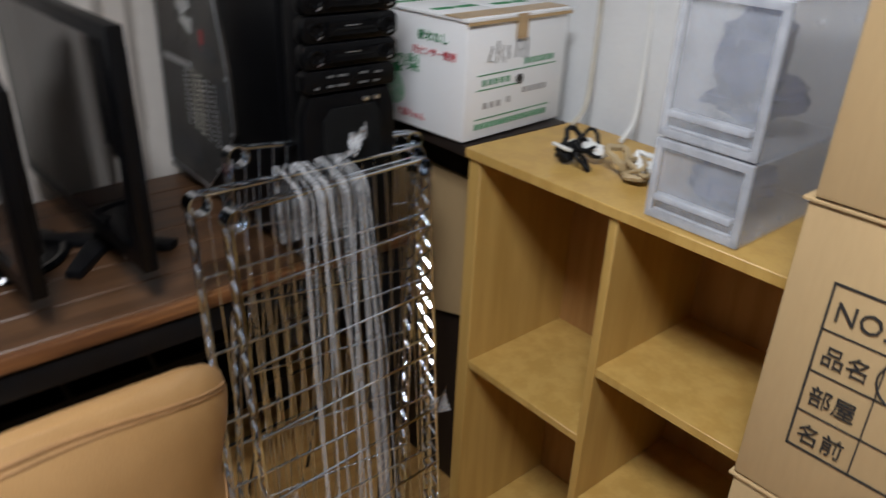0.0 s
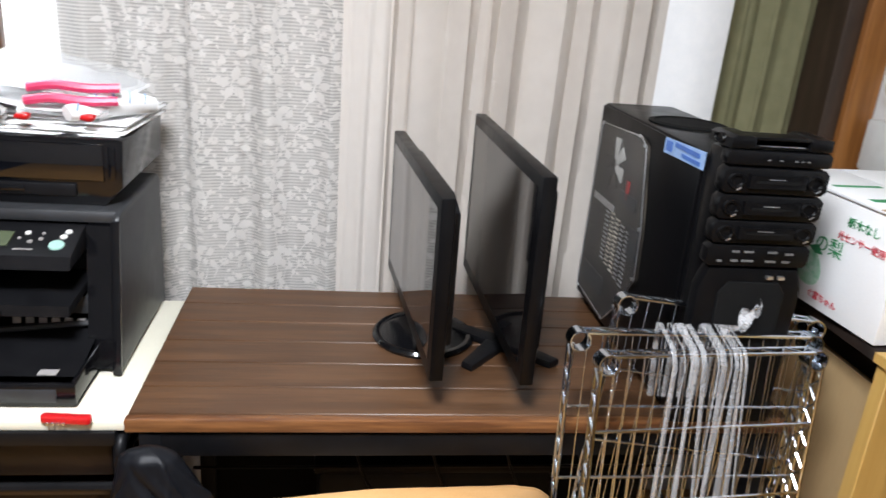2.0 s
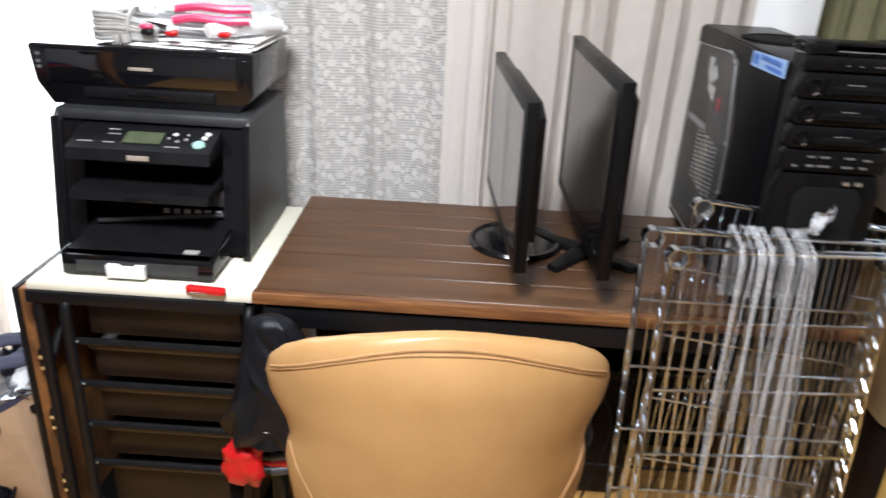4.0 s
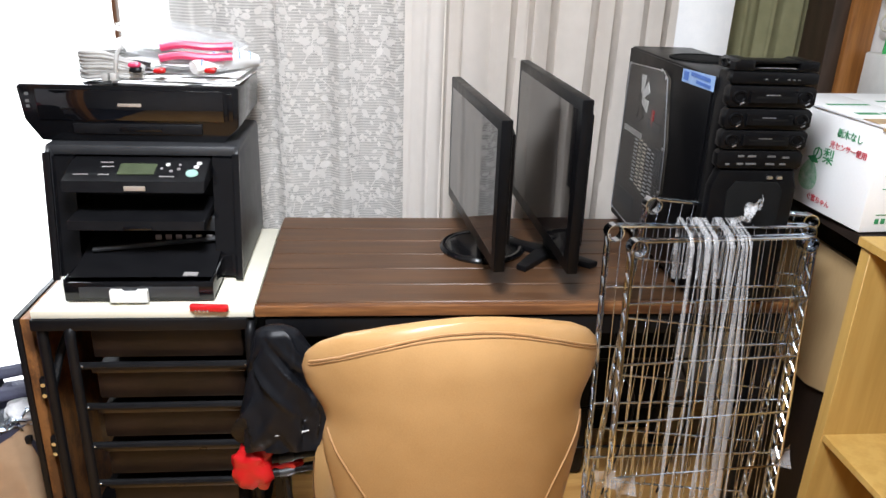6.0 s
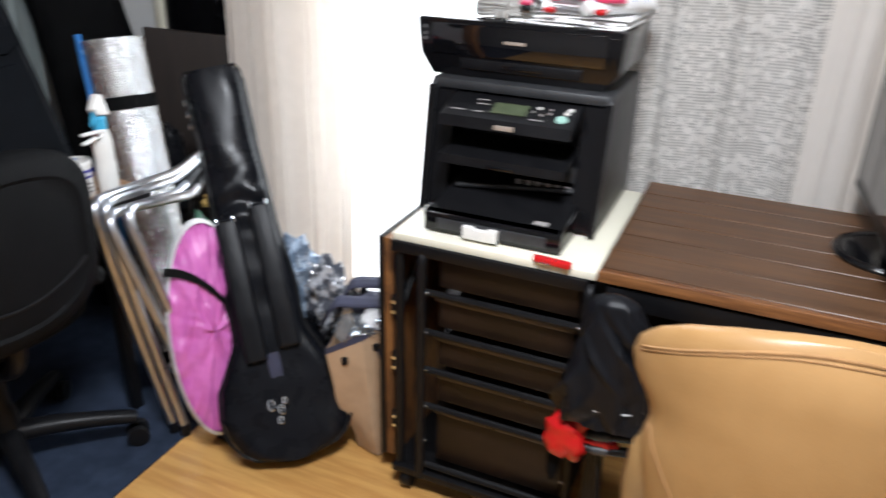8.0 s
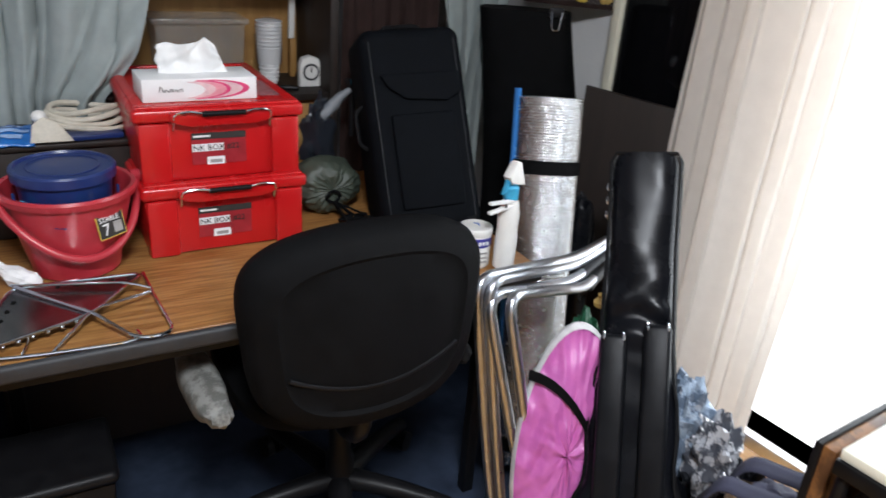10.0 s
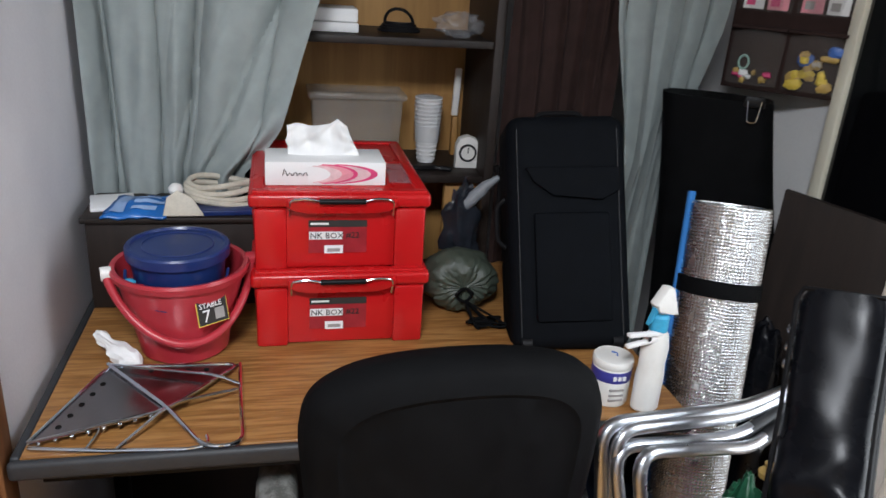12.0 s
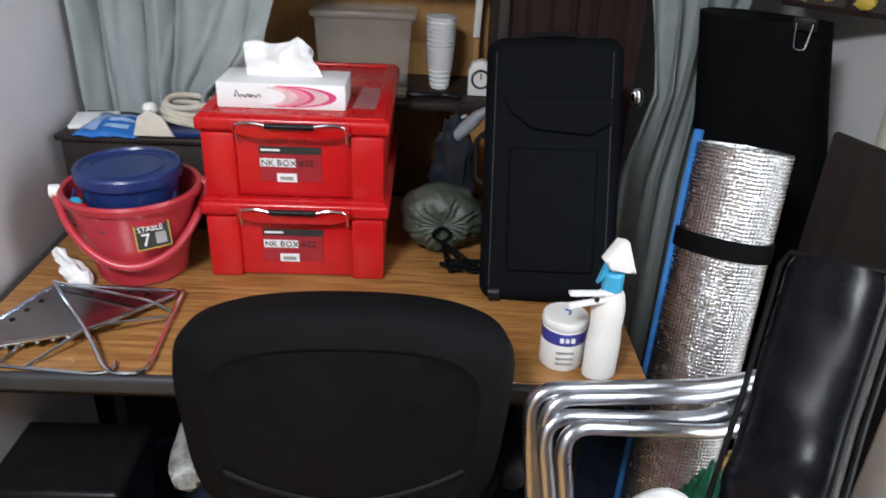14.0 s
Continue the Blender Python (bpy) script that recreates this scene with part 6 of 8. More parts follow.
def packet(a, b):
    return Vector((0.045 + 0.13 * a + 0.02 * b, 0.56 + 0.11 * b, 0.872 + 0.014 * math.sin(math.pi * a) * math.sin(math.pi * b) + 0.012 * b + 0.006 * noise.noise(Vector((a * 5, b * 5, 0)))))


bm = bmesh.new()
sheet(bm, 14, 8, packet)
pk = thing("blue_packet", "blue and white printed plastic packet", "packet", WEST.copy())
body = part("body", bm, M_PACKET, pk)
mod = body.modifiers.new("thick", "SOLIDIFY")
mod.thickness = 0.005
for a0, a1, b0, b1 in ((0.10, 0.32, 0.15, 0.85), (0.42, 0.80, 0.18, 0.30), (0.42, 0.88, 0.40, 0.50), (0.45, 0.78, 0.60, 0.68), (0.50, 0.70, 0.78, 0.85)):
    bm = bmesh.new()
    sheet(bm, 5, 3, lambda u, v: packet(a0 + (a1 - a0) * u, b0 + (b1 - b0) * v) + Vector((0, -0.0005, 0.0026)))
    part("print_bar", bm, M_STICKER, pk)
bm = bmesh.new()
prism(bm, [(0, 0), (0.085, 0), (0.06, 0.04), (0.03, 0.055), (0.008, 0.04)], 0.012, Matrix.Translation((0.168, 0.575, 0.868)) @ pose(0, 0, 0, 68), 0.003)
solid("beige_cloth", bm, M_CABLECREAM, "folded beige cloth hanging over the chest", "cloth", WEST.copy())
hose = thing("white_hose", "coiled white hose on the chest", "hose", west(0.285, 0.655, 0.874))
for k in range(4):
    bm = bmesh.new()
    tube(bm, [((0.088 - 0.006 * k) * math.cos(a), (0.05 - 0.004 * k) * math.sin(a), 0.012 + 0.012 * k + 0.006 * math.sin(2 * a + k)) for a in (2 * math.pi * i / 30 for i in range(30))], 0.0065, 8, closed=True)
    part("loop", bm, M_CABLECREAM, hose)
bm = bmesh.new()
blob(bm, (0, 0, 0), (0.016, 0.016, 0.014), 0.05, 3, 18, 12)
solid("shower_ball", bm, M_WHITEPLASTIC, "small white plastic ball on the hose", "ball", west(0.192, 0.615, 0.916))
bm = bmesh.new()
box(bm, (0, 0, 0), (0.12, 0.05, 0.012), 0.003)
solid("blue_file", bm, M_BLUEPLASTIC, "dark blue plastic file on the chest", "file", west(0.235, 0.57, 0.869, 4))
bm = bmesh.new()
box(bm, (0, 0, 0), (0.09, 0.10, 0.008), 0.002)
solid("notebook", bm, M_WHITECARD, "white notebook lying on the chest", "notebook", west(0.02, 0.60, 0.869, 12))
bm = bmesh.new()
blob(bm, (0.36, 0.735, 0.925), (0.05, 0.02, 0.012), 0.5, 5, 20, 12)
solid("dark_cloth", bm, M_BROWNCLOTH, "dark cloth tucked by the curtain", "cloth", WEST.copy())

# ---- red tool boxes ----
def tool_box(m):
    t = thing("red_storage_box", "bright red lidded plastic storage box with wire latch", "box", m, "stacked red boxes")
    W2, D2 = 0.344, 0.42
    bm = bmesh.new()
    prism(bm, [(0.008, 0), (W2 - 0.008, 0), (W2, 0.130), (0.0, 0.130)], D2, Matrix.Translation((0, D2, 0)) @ pose(0, 0, 0, 90), 0.008)
    part("tub", bm, M_REDPLASTIC, t)
    for u in (0.004, W2 - 0.066):
        bm = bmesh.new()
        box(bm, (u, -0.010, 0.0), (u + 0.062, 0.03, 0.128), 0.006)
        part("corner_foot", bm, M_REDPLASTIC, t)
    bm = bmesh.new()
    box(bm, (-0.006, -0.012, 0.130), (W2 + 0.006, D2 + 0.008, 0.158), 0.008, 3)
    lid = part("lid", bm, M_REDPLASTIC, t)
    bm = bmesh.new()
    for a, b in (((0.002, -0.004, 0.1565), (W2 - 0.002, 0.016, 0.163)), ((0.002, D2 - 0.02, 0.1565), (W2 - 0.002, D2, 0.163)), ((0.002, 0.0165, 0.1565), (0.024, D2 - 0.0205, 0.163)), ((W2 - 0.024, 0.0165, 0.1565), (W2 - 0.002, D2 - 0.0205, 0.163))):
        box(bm, a, b, 0.003)
    part("lid_rim", bm, M_REDPLASTIC, lid)
    bm = bmesh.new()
    prism(bm, [(0.066, 0.153), (0.066, 0.136), (0.082, 0.128), (0.105, 0.123), (W2 - 0.105, 0.123), (W2 - 0.082, 0.128), (W2 - 0.066, 0.136), (W2 - 0.066, 0.153)], 0.016, Matrix.Translation((0, -0.010, 0)) @ pose(0, 0, 0, 90), 0.004)
    part("catch", bm, M_REDPLASTIC, lid)
    bm = bmesh.new()
    tube(bm, bend([(0.072, -0.014, 0.116), (0.072, -0.030, 0.152), (0.105, -0.034, 0.157), (0.13, -0.034, 0.151), (W2 - 0.13, -0.034, 0.151), (W2 - 0.105, -0.034, 0.157), (W2 - 0.072, -0.030, 0.152), (W2 - 0.072, -0.014, 0.116)], 0.012), 0.0024, 8)
    lt = part("wire_latch", bm, M_CHROME, t, "chrome wire latch")
    bm = bmesh.new()
    tube(bm, [(0.128, -0.034, 0.151), (W2 - 0.128, -0.034, 0.151)], 0.0055, 10)
    part("grip", bm, M_BLACKPLASTIC, lt, "black rubber grip")
    bm = bmesh.new()
    box(bm, (0.1080, -0.0025, 0.0340), (0.2230, -0.0003, 0.0980))
    lab = part("label", bm, material("dull_red_label", (0.36, 0.02, 0.03), rough=0.4), t, "dull red paper label")
    bm = bmesh.new()
    box(bm, (0.1080, -0.0040, 0.0890), (0.2230, -0.0028, 0.1030))
    part("label_band", bm, M_INKBLACK, lab)
    bm = bmesh.new()
    box(bm, (0.1120, -0.0050, 0.0940), (0.1470, -0.0042, 0.0980))
    part("print_bar", bm, M_WHITECARD, lab)
    bm = bmesh.new()
    box(bm, (0.1090, -0.0040, 0.0630), (0.1750, -0.0028, 0.0790))
    part("label_field", bm, M_WHITECARD, lab)
    words("lettering", "NK BOX", 0.0165, M_INKBLACK, lab, pose(0.1105, -0.0046, 0.0655, 90), wide=1.05)
    words("lettering", "#22", 0.0175, M_INKBLACK, lab, pose(0.1810, -0.0034, 0.0655, 90))
    bm = bmesh.new()
    box(bm, (0.1390, -0.0040, 0.0330), (0.1760, -0.0028, 0.0500))
    part("price_tag", bm, M_WHITECARD, lab)
    bm = bmesh.new()
    box(bm, (0.1450, -0.0048, 0.0370), (0.1700, -0.0042, 0.0440))
    part("print_bar", bm, M_INKGREY, lab)
    return t


first = tool_box(west(0.356, 0.380, DZ + 0.0005, 0.4))
copy_thing(first, west(0.355, 0.402, DZ + 0.1590, 0.0))
# tissue box
tis = thing("tissue_box", "white and pink tissue box with tissue pulled up", "tissue box", west(0.381, 0.448, DZ + 0.3175, 0.5))
bm = bmesh.new()
box(bm, (0, 0, 0), (0.238, 0.112, 0.048), 0.002)
part("carton", bm, M_WHITECARD, tis)
for k, (cx, rx, ry, mt) in enumerate(((0.135, 0.087, 0.0225, M_ROSE), (0.128, 0.080, 0.0205, M_BLUSH), (0.110, 0.072, 0.0225, M_ROSE), (0.105, 0.068, 0.0205, M_SKIPINK), (0.092, 0.058, 0.0195, M_BLUSH), (0.082, 0.045, 0.018, M_WHITECARD))):
    pts = [(cx + rx * math.cos(a), 0.024 + 0.9 * ry * math.sin(a)) for a in (math.pi * (i / 14 - 0.5) for i in range(15))]
    bm = bmesh.new()
    prism(bm, pts, 0.0003, Matrix.Translation((0, -0.00032 * k, 0)) @ pose(0, 0, 0, 90))
    part("printed_curve", bm, mt, tis)
for k in range(6):
    bm = bmesh.new()
    x = 0.034 + 0.0098 * k
    tube(bm, [(x, -0.0008, 0.021), (x + 0.003, -0.0008, 0.026 if k else 0.034), (x + 0.006, -0.0008, 0.0275 - 0.003 * (k % 2)), (x + 0.0085, -0.0008, 0.0205)], 0.0010, 5)
    part("logo_stroke", bm, M_INKBLACK, tis)
bm = bmesh.new()


def tissue(a, b):
    top = 0.062 + 0.007 * noise.noise(Vector((a * 5, 1.0, 0))) + 0.014 * max(0.0, 1 - abs(a - 0.66) / 0.12)
    x = 0.046 + 0.145 * a + b * (0.030 * (a - 0.5) * (0.4 - a) + 0.004) - 0.018 * b * max(0.0, a - 0.8) * 5
    fold = abs((a * 3.1 + 0.35 * b) % 1.0 - 0.5) - 0.25
    y = 0.056 + 0.018 * fold * (0.25 + b) + 0.030 * b * noise.noise(Vector((a * 4, b * 2.5, 3.0))) + 0.016 * (abs((a * 1.3 - 0.8 * b) % 1.0 - 0.5) - 0.25)
    return Vector((x, y, 0.047 + b * top * (1 - 0.25 * max(0.0, a - 0.86) * 7)))


sheet(bm, 44, 18, tissue)
part("tissue", bm, M_PAPER, tis, "white tissue standing up")
bm = bmesh.new()
sheet(bm, 20, 10, lambda a, b: tissue(a * 0.9, b) + Vector((0.004 * math.sin(9 * b), 0.018 * (b - 0.3) + 0.012, -0.010 * b)))
part("tissue", bm, M_PAPER, tis)
# thin clear slab that imitates the gloss reflection on the upper lid
bm = bmesh.new()
box(bm, (0, 0, 0), (0.045, 0.14, 0.004), 0.001)
solid("film_pack", bm, M_GLASSDARK, "clear sheet standing for a reflection on the red lid", "pack", west(0.63, 0.47, DZ + 0.3175, -3))

# ---- bucket with a blue pail in it ----
bkt = thing("bucket", "rose-red plastic bucket with a folded handle", "bucket", west(0.220, 0.397, DZ + 0.001) @ Matrix.Diagonal((0.94, 0.94, 0.97, 1)))
bm = bmesh.new()
lathe(bm, [(0.083, 0.0), (0.089, 0.004), (0.092, 0.025), (0.125, 0.165), (0.134, 0.168), (0.137, 0.180), (0.134, 0.186), (0.125, 0.184), (0.119, 0.165), (0.086, 0.03), (0.0001, 0.028)], 48)
part("tub", bm, M_BUCKET, bkt)
bm = bmesh.new()
path = []
for i in range(37):
    a = math.pi * (1 + i / 36)
    z = 0.176 - 0.118 * abs(math.sin(a)) ** 0.9
    r = 0.097 + 0.26 * (z - 0.025) + 0.006 + 0.004 * abs(math.sin(a)) ** 3
    path.append((r * math.cos(a + 0.25), r * math.sin(a + 0.25), z))
tube(bm, path, 0.0085, 10)
part("handle", bm, M_BUCKET, bkt)
for sx in (-1, 1):
    bm = bmesh.new()
    lathe(bm, [(0.014, -0.010), (0.014, 0.010)], 14)
    ob = part("pivot", bm, M_WHITEPLASTIC if sx < 0 else M_BUCKET, bkt)
    ob.matrix_local = pose(0, 0, 0, 0, 0, 14.3) @ pose(0.141 * sx, 0.0, 0.176, 0, 90)
PL = pose(0, 0, 0, 0, 0, 34) @ pose(0, -0.1190, 0.124, 90 - 14, 0, 0)
bm = bmesh.new()
box(bm, (-0.033, -0.028, 0), (0.033, 0.028, 0.001))
lab = part("label", bm, M_YELLOW, bkt, "black label with yellow border")
lab.matrix_local = PL
bm = bmesh.new()
box(bm, (-0.031, -0.026, 0.0012), (0.031, 0.026, 0.0022))
part("label_field", bm, M_INKBLACK, lab)
words("lettering", "STABLE", 0.0150, M_WHITECARD, lab, pose(-0.0275, 0.006, 0.003), wide=0.98)
words("lettering", "7", 0.034, M_WHITECARD, lab, pose(-0.023, -0.021, 0.003))
bm = bmesh.new()
box(bm, (0.004, -0.020, 0.0023), (0.024, 0.002, 0.003))
part("print_bar", bm, M_INKGREY, lab)
pail = thing("pail", "dark blue plastic pail with lid inside the bucket", "pail", west(0.217, 0.400, DZ + 0.053) @ Matrix.Diagonal((0.91, 0.91, 0.97, 1)))
bm = bmesh.new()
lathe(bm, [(0.082, 0.0), (0.096, 0.145), (0.098, 0.147)], 40)
part("tub", bm, M_BLUEPLASTIC, pail)
bm = bmesh.new()
lathe(bm, [(0.098, 0.146), (0.105, 0.148), (0.106, 0.166), (0.103, 0.170), (0.096, 0.171), (0.093, 0.166), (0.0001, 0.167)], 48)
part("lid", bm, M_BLUEPLASTIC, pail, "glossy blue lid with raised rim")
bm = bmesh.new()
lathe(bm, [(0.070, 0.1668), (0.072, 0.1685), (0.074, 0.1668)], 40, caps=False)
part("lid_ring", bm, M_BLUEPLASTIC, pail)
bm = bmesh.new()
tube(bm, [(0.102 * math.cos(a), 0.03 + 0.09 * math.sin(a) - 0.06, 0.125 + 0.05 * math.sin(a)) for a in (math.pi * (1 + i / 22) for i in range(23))], 0.0035, 8)
part("handle", bm, M_BLUEPLASTIC, pail)
for k, (a, mt) in enumerate(((4.0, M_REDPLASTIC), (4.4, M_REDPLASTIC), (5.0, M_GREENPLASTIC), (5.3, M_YELLOW), (3.7, M_CYAN), (4.7, M_REDPLASTIC))):
    bm = bmesh.new()
    blob(bm, (0.108 * math.cos(a), 0.108 * math.sin(a), 0.166), (0.012, 0.008, 0.008), 0.3, 4, 14, 10, 0.7, k)
    solid("toy_block", bm, mt, "small coloured plastic toy in the bucket", "toy", west(0.220, 0.397, DZ + 0.001) @ Matrix.Diagonal((0.93, 0.93, 0.96, 1)), "toys in the bucket")

# ---- folding grill of bent wire and perforated plate ----
grill = thing("folding_grill", "folding stainless wire stand with perforated plate", "grill", west(0.0, 0.0, DZ + 0.001))
A, B, C, D = Vector((0.018, 0.073, 0.010)), Vector((0.099, 0.280, 0.022)), Vector((0.217, 0.125, 0.024)), Vector((0.330, 0.288, 0.012))
for tri in ((A, C, B), (B, C, D)):
    bm = bmesh.new()
    bmesh.ops.convex_hull(bm, input=[bm.verts.new(p + Vector((0, 0, dz))) for p in tri for dz in (0, -0.0016)])
    part("plate", bm, M_PLATE, grill, "dull steel plate with round holes")
for i in range(9):
    bm = bmesh.new()
    p = A.lerp(B, 0.16 + 0.16 * i) if i < 5 else B.lerp(D, 0.30 + 0.16 * (i - 5))
    q = p.lerp(C, 0.13)
    e1, e2 = ((B - A), (C - A)) if i < 5 else ((D - B), (C - B))
    nz = e1.cross(e2).normalized()
    nz = nz if nz.z > 0 else -nz
    disc(bm, (0, 0, 0), 0.0048, "z", 14, 0.0006)
    ob = part("hole", bm, M_DARKCAVE, grill)
    ob.matrix_local = Matrix.Translation(q + nz * 0.0004) @ nz.to_track_quat("Z", "Y").to_matrix().to_4x4()
for pts, r in (([A, B, D, C, A], 0.0035),
               ([B + Vector((0, 0, 0.006)), C + Vector((0.004, 0.0, 0.004)), Vector((0.284, 0.036, 0.008)), Vector((0.345, 0.040, 0.008)), Vector((0.336, 0.17, 0.008)), D], 0.0036),
               ([A + Vector((0.004, -0.012, 0)), Vector((0.129, 0.050, 0.005)), Vector((0.262, 0.040, 0.004)), Vector((0.292, 0.046, 0.006)), Vector((0.286, 0.070, 0.006))], 0.003),
               ([Vector((0.105, 0.055, 0.004)), Vector((0.115, 0.09, 0.006)), Vector((0.118, 0.10, 0.012))], 0.0025),
               ([Vector((0.150, 0.050, 0.004)), Vector((0.225, 0.135, 0.030)), Vector((0.330, 0.195, 0.014))], 0.0028),
               ([Vector((0.10, 0.275, 0.030)), Vector((0.29, 0.225, 0.028)), Vector((0.333, 0.212, 0.014))], 0.0028)):
    bm = bmesh.new()
    tube(bm, bend(pts, 0.028, 7), r, 8)
    part("wire", bm, M_CHROME, grill)
for i in range(8):
    bm = bmesh.new()
    p = A.lerp(C, 0.08 + 0.115 * i)
    blob(bm, p + Vector((0, -0.003, -0.004)), (0.004, 0.004, 0.004), 0.05, 3, 10, 8)
    part("rivet", bm, M_CHROME, grill)
tiss = thing("crumpled_tissue", "crumpled white tissue twisted on the desk", "tissue", west(0.128, 0.318, DZ + 0.014) @ Matrix.Diagonal((0.86, 0.86, 0.80, 1)))
TW = ((-0.078, 0.075, 0.030, 0.010), (-0.066, 0.062, 0.028, 0.015), (-0.048, 0.045, 0.020, 0.011), (-0.030, 0.026, 0.012, 0.020), (-0.010, 0.008, 0.004, 0.024), (0.008, -0.004, 0.0, 0.021), (0.020, -0.010, -0.004, 0.009))
for k in range(2):
    bm = bmesh.new()

    def twist(u, v):
        f = v * (len(TW) - 1)
        i = min(int(f), len(TW) - 2)
        w = [p + (q - p) * (f - i) for p, q in zip(TW[i], TW[i + 1])]
        th = 2 * math.pi * u
        d = Vector((math.cos(th) * 0.7, math.cos(th) * 0.7, math.sin(th)))
        r = w[3] * (1 + 0.45 * noise.noise(Vector((2.2 * math.cos(th), 2.2 * math.sin(th), 5 * v + 3 * k))) + 0.12 * math.sin(5 * th + 9 * v))
        return Vector(w[:3]) * (1 - 0.45 * k) + Vector((0.010 * k, -0.008 * k, -0.004 * k)) + d * r * (1 - 0.15 * k)
    sheet(bm, 30, 26, twist, wrap=True)
    bmesh.ops.holes_fill(bm, edges=bm.edges[:])
    part(("upper", "lower")[k], bm, M_PAPER, tiss)

# ---- soft case, stuff sack, tub, spray bottle ----
case = thing("soft_suitcase", "tall black nylon wheeled case leaning on the shelf", "suitcase", west(0.878, 0.302, DZ + 0.002, -9, -24, -4) @ Matrix.Diagonal((1.04, 1, 1.0, 1)))
bm = bmesh.new()
box(bm, (0, 0, 0), (0.246, 0.17, 0.500), 0.032, 5)
part("body", bm, M_CASEFABRIC, case)
bm = bmesh.new()
prism(bm, [(0.035, 0.385), (0.225, 0.385), (0.225, 0.335), (0.19, 0.315), (0.09, 0.325), (0.05, 0.355)], 0.012, pose(0, 0, 0, 90), 0.004)
part("pocket_flap", bm, M_CASEFABRIC, case)
bm = bmesh.new()
box(bm, (0.05, -0.010, 0.06), (0.205, 0.005, 0.29), 0.008)
part("front_pocket", bm, M_CASEFABRIC, case)
bm = bmesh.new()
M_CASEPIPING = material("grey_piping", (0.020, 0.022, 0.025), rough=0.6)
for x in (0.020, 0.226):
    bm = bmesh.new()
    tube(bm, [(x, 0.002, 0.03), (x, 0.002, 0.25), (x, 0.002, 0.468)], 0.0009, 6)
    part("piping", bm, M_CASEPIPING, case, "thin grey piping")
bm = bmesh.new()
tube(bm, bend([(0.07, 0.08, 0.497), (0.08, 0.08, 0.518), (0.165, 0.08, 0.518), (0.175, 0.08, 0.497)], 0.015), 0.006, 8)
part("top_handle", bm, M_BLACKPLASTIC, case)
bm = bmesh.new()
tube(bm, bend([(0.0, 0.06, 0.22), (-0.018, 0.06, 0.235), (-0.018, 0.06, 0.31), (0.0, 0.06, 0.325)], 0.012), 0.005, 8)
part("side_handle", bm, M_BLACKPLASTIC, case)
for u in (0.03, 0.215):
    bm = bmesh.new()
    tube(bm, [(u - 0.01, 0.012, 0.016), (u + 0.01, 0.012, 0.016)], 0.016, 14)
    part("wheel", bm, M_BLACKPLASTIC, case)
sack = thing("stuff_sack", "olive green drawstring stuff sack", "sack", west(0.81, 0.53, DZ + 0.001))


def sack_f(u, v):
    """A soft bag drawn together at its front."""
    th, ph = 2 * math.pi * u, math.pi * (0.01 + 0.98 * v)
    d = Vector((math.sin(ph) * math.cos(th), -math.cos(ph), math.sin(ph) * math.sin(th)))
    near = max(0.0, math.cos(ph))
    k = 1 + (0.008 + 0.07 * near ** 2) * math.sin(19 * th + 5 * noise.noise(d * 3)) * math.sin(ph) + 0.12 * noise.noise(d * 2.6) + 0.07 * (0.5 - abs(noise.noise(d * 6))) + 0.02 * noise.noise(d * 15)
    return Vector((0.086 * d.x * k, 0.070 * d.y * k + 0.02 * near ** 6, 0.070 + 0.070 * d.z * k))


bm = bmesh.new()
sheet(bm, 84, 26, sack_f, wrap=True)
part("body", bm, M_OLIVE, sack)
rnd = random.Random(8)
for k in range(5):
    bm = bmesh.new()
    pts = [(0.0, -0.065, 0.045)] + [(0.01 + rnd.uniform(-0.02, 0.085), -0.10 + rnd.uniform(-0.035, 0.03), 0.004 + 0.012 * rnd.random()) for q in range(5)]
    tube(bm, bend(pts, 0.02), 0.003, 6)
    part("drawcord", bm, M_BLACKFABRIC, sack)
bm = bmesh.new()
tube(bm, [(0.018 * math.cos(t), -0.058 - 0.004 * math.sin(3 * t), 0.055 + 0.014 * math.sin(t)) for t in (2 * math.pi * q / 20 for q in range(20))], 0.004, 6, closed=True)
part("gathered_cord", bm, M_BLACKFABRIC, sack)
t = thing("glove_bundle", "grey gloves and clear bag beside the case", "gloves", west(0.83, 0.60, 0.80))
bm = bmesh.new()
blob(bm, (0.0, 0.04, 0.0), (0.045, 0.03, 0.11), 0.5, 5, 26, 20, 1, 3)
part("bag_film", bm, M_DARKFILM, t, "dark shiny film bag")
for k, ang in enumerate((-40, -10, 25)):
    bm = bmesh.new()
    tube(bm, [(0, 0.03, 0.07), (0.02 + 0.03 * math.sin(radians(ang + 60)), 0.02, 0.10 + 0.012 * k), (0.04 + 0.02 * k, 0.02, 0.115 + 0.015 * k)], [0.016, 0.013, 0.007], 10)
    part("finger", bm, M_GLOVE, t)
bm = bmesh.new()
tube(bm, bend([(0.09, 0.03, 0.02), (0.09, 0.03, 0.13), (0.075, 0.03, 0.17)], 0.02), 0.008, 8)
part("black_strap", bm, M_BLACKPLASTIC, t)
bm = bmesh.new()
tube(bm, [(0.082, 0.03, 0.165), (0.095, 0.025, 0.155)], 0.006, 8)
part("blue_tab", bm, M_CYAN, t)
tub = thing("wipes_tub", "white round wipes tub with a blue band", "tub", west(1.010, 0.120, DZ + 0.001))
bm = bmesh.new()
lathe(bm, [(0.035, 0), (0.0365, 0.004), (0.0365, 0.075), (0.035, 0.077)], 36)
part("body", bm, M_WHITEPLASTIC, tub)
bm = bmesh.new()
lathe(bm, [(0.0370, 0.076), (0.0380, 0.078), (0.0380, 0.088), (0.036, 0.091), (0.0001, 0.092)], 36)
part("lid", bm, M_WHITEPLASTIC, tub)
bm = bmesh.new()
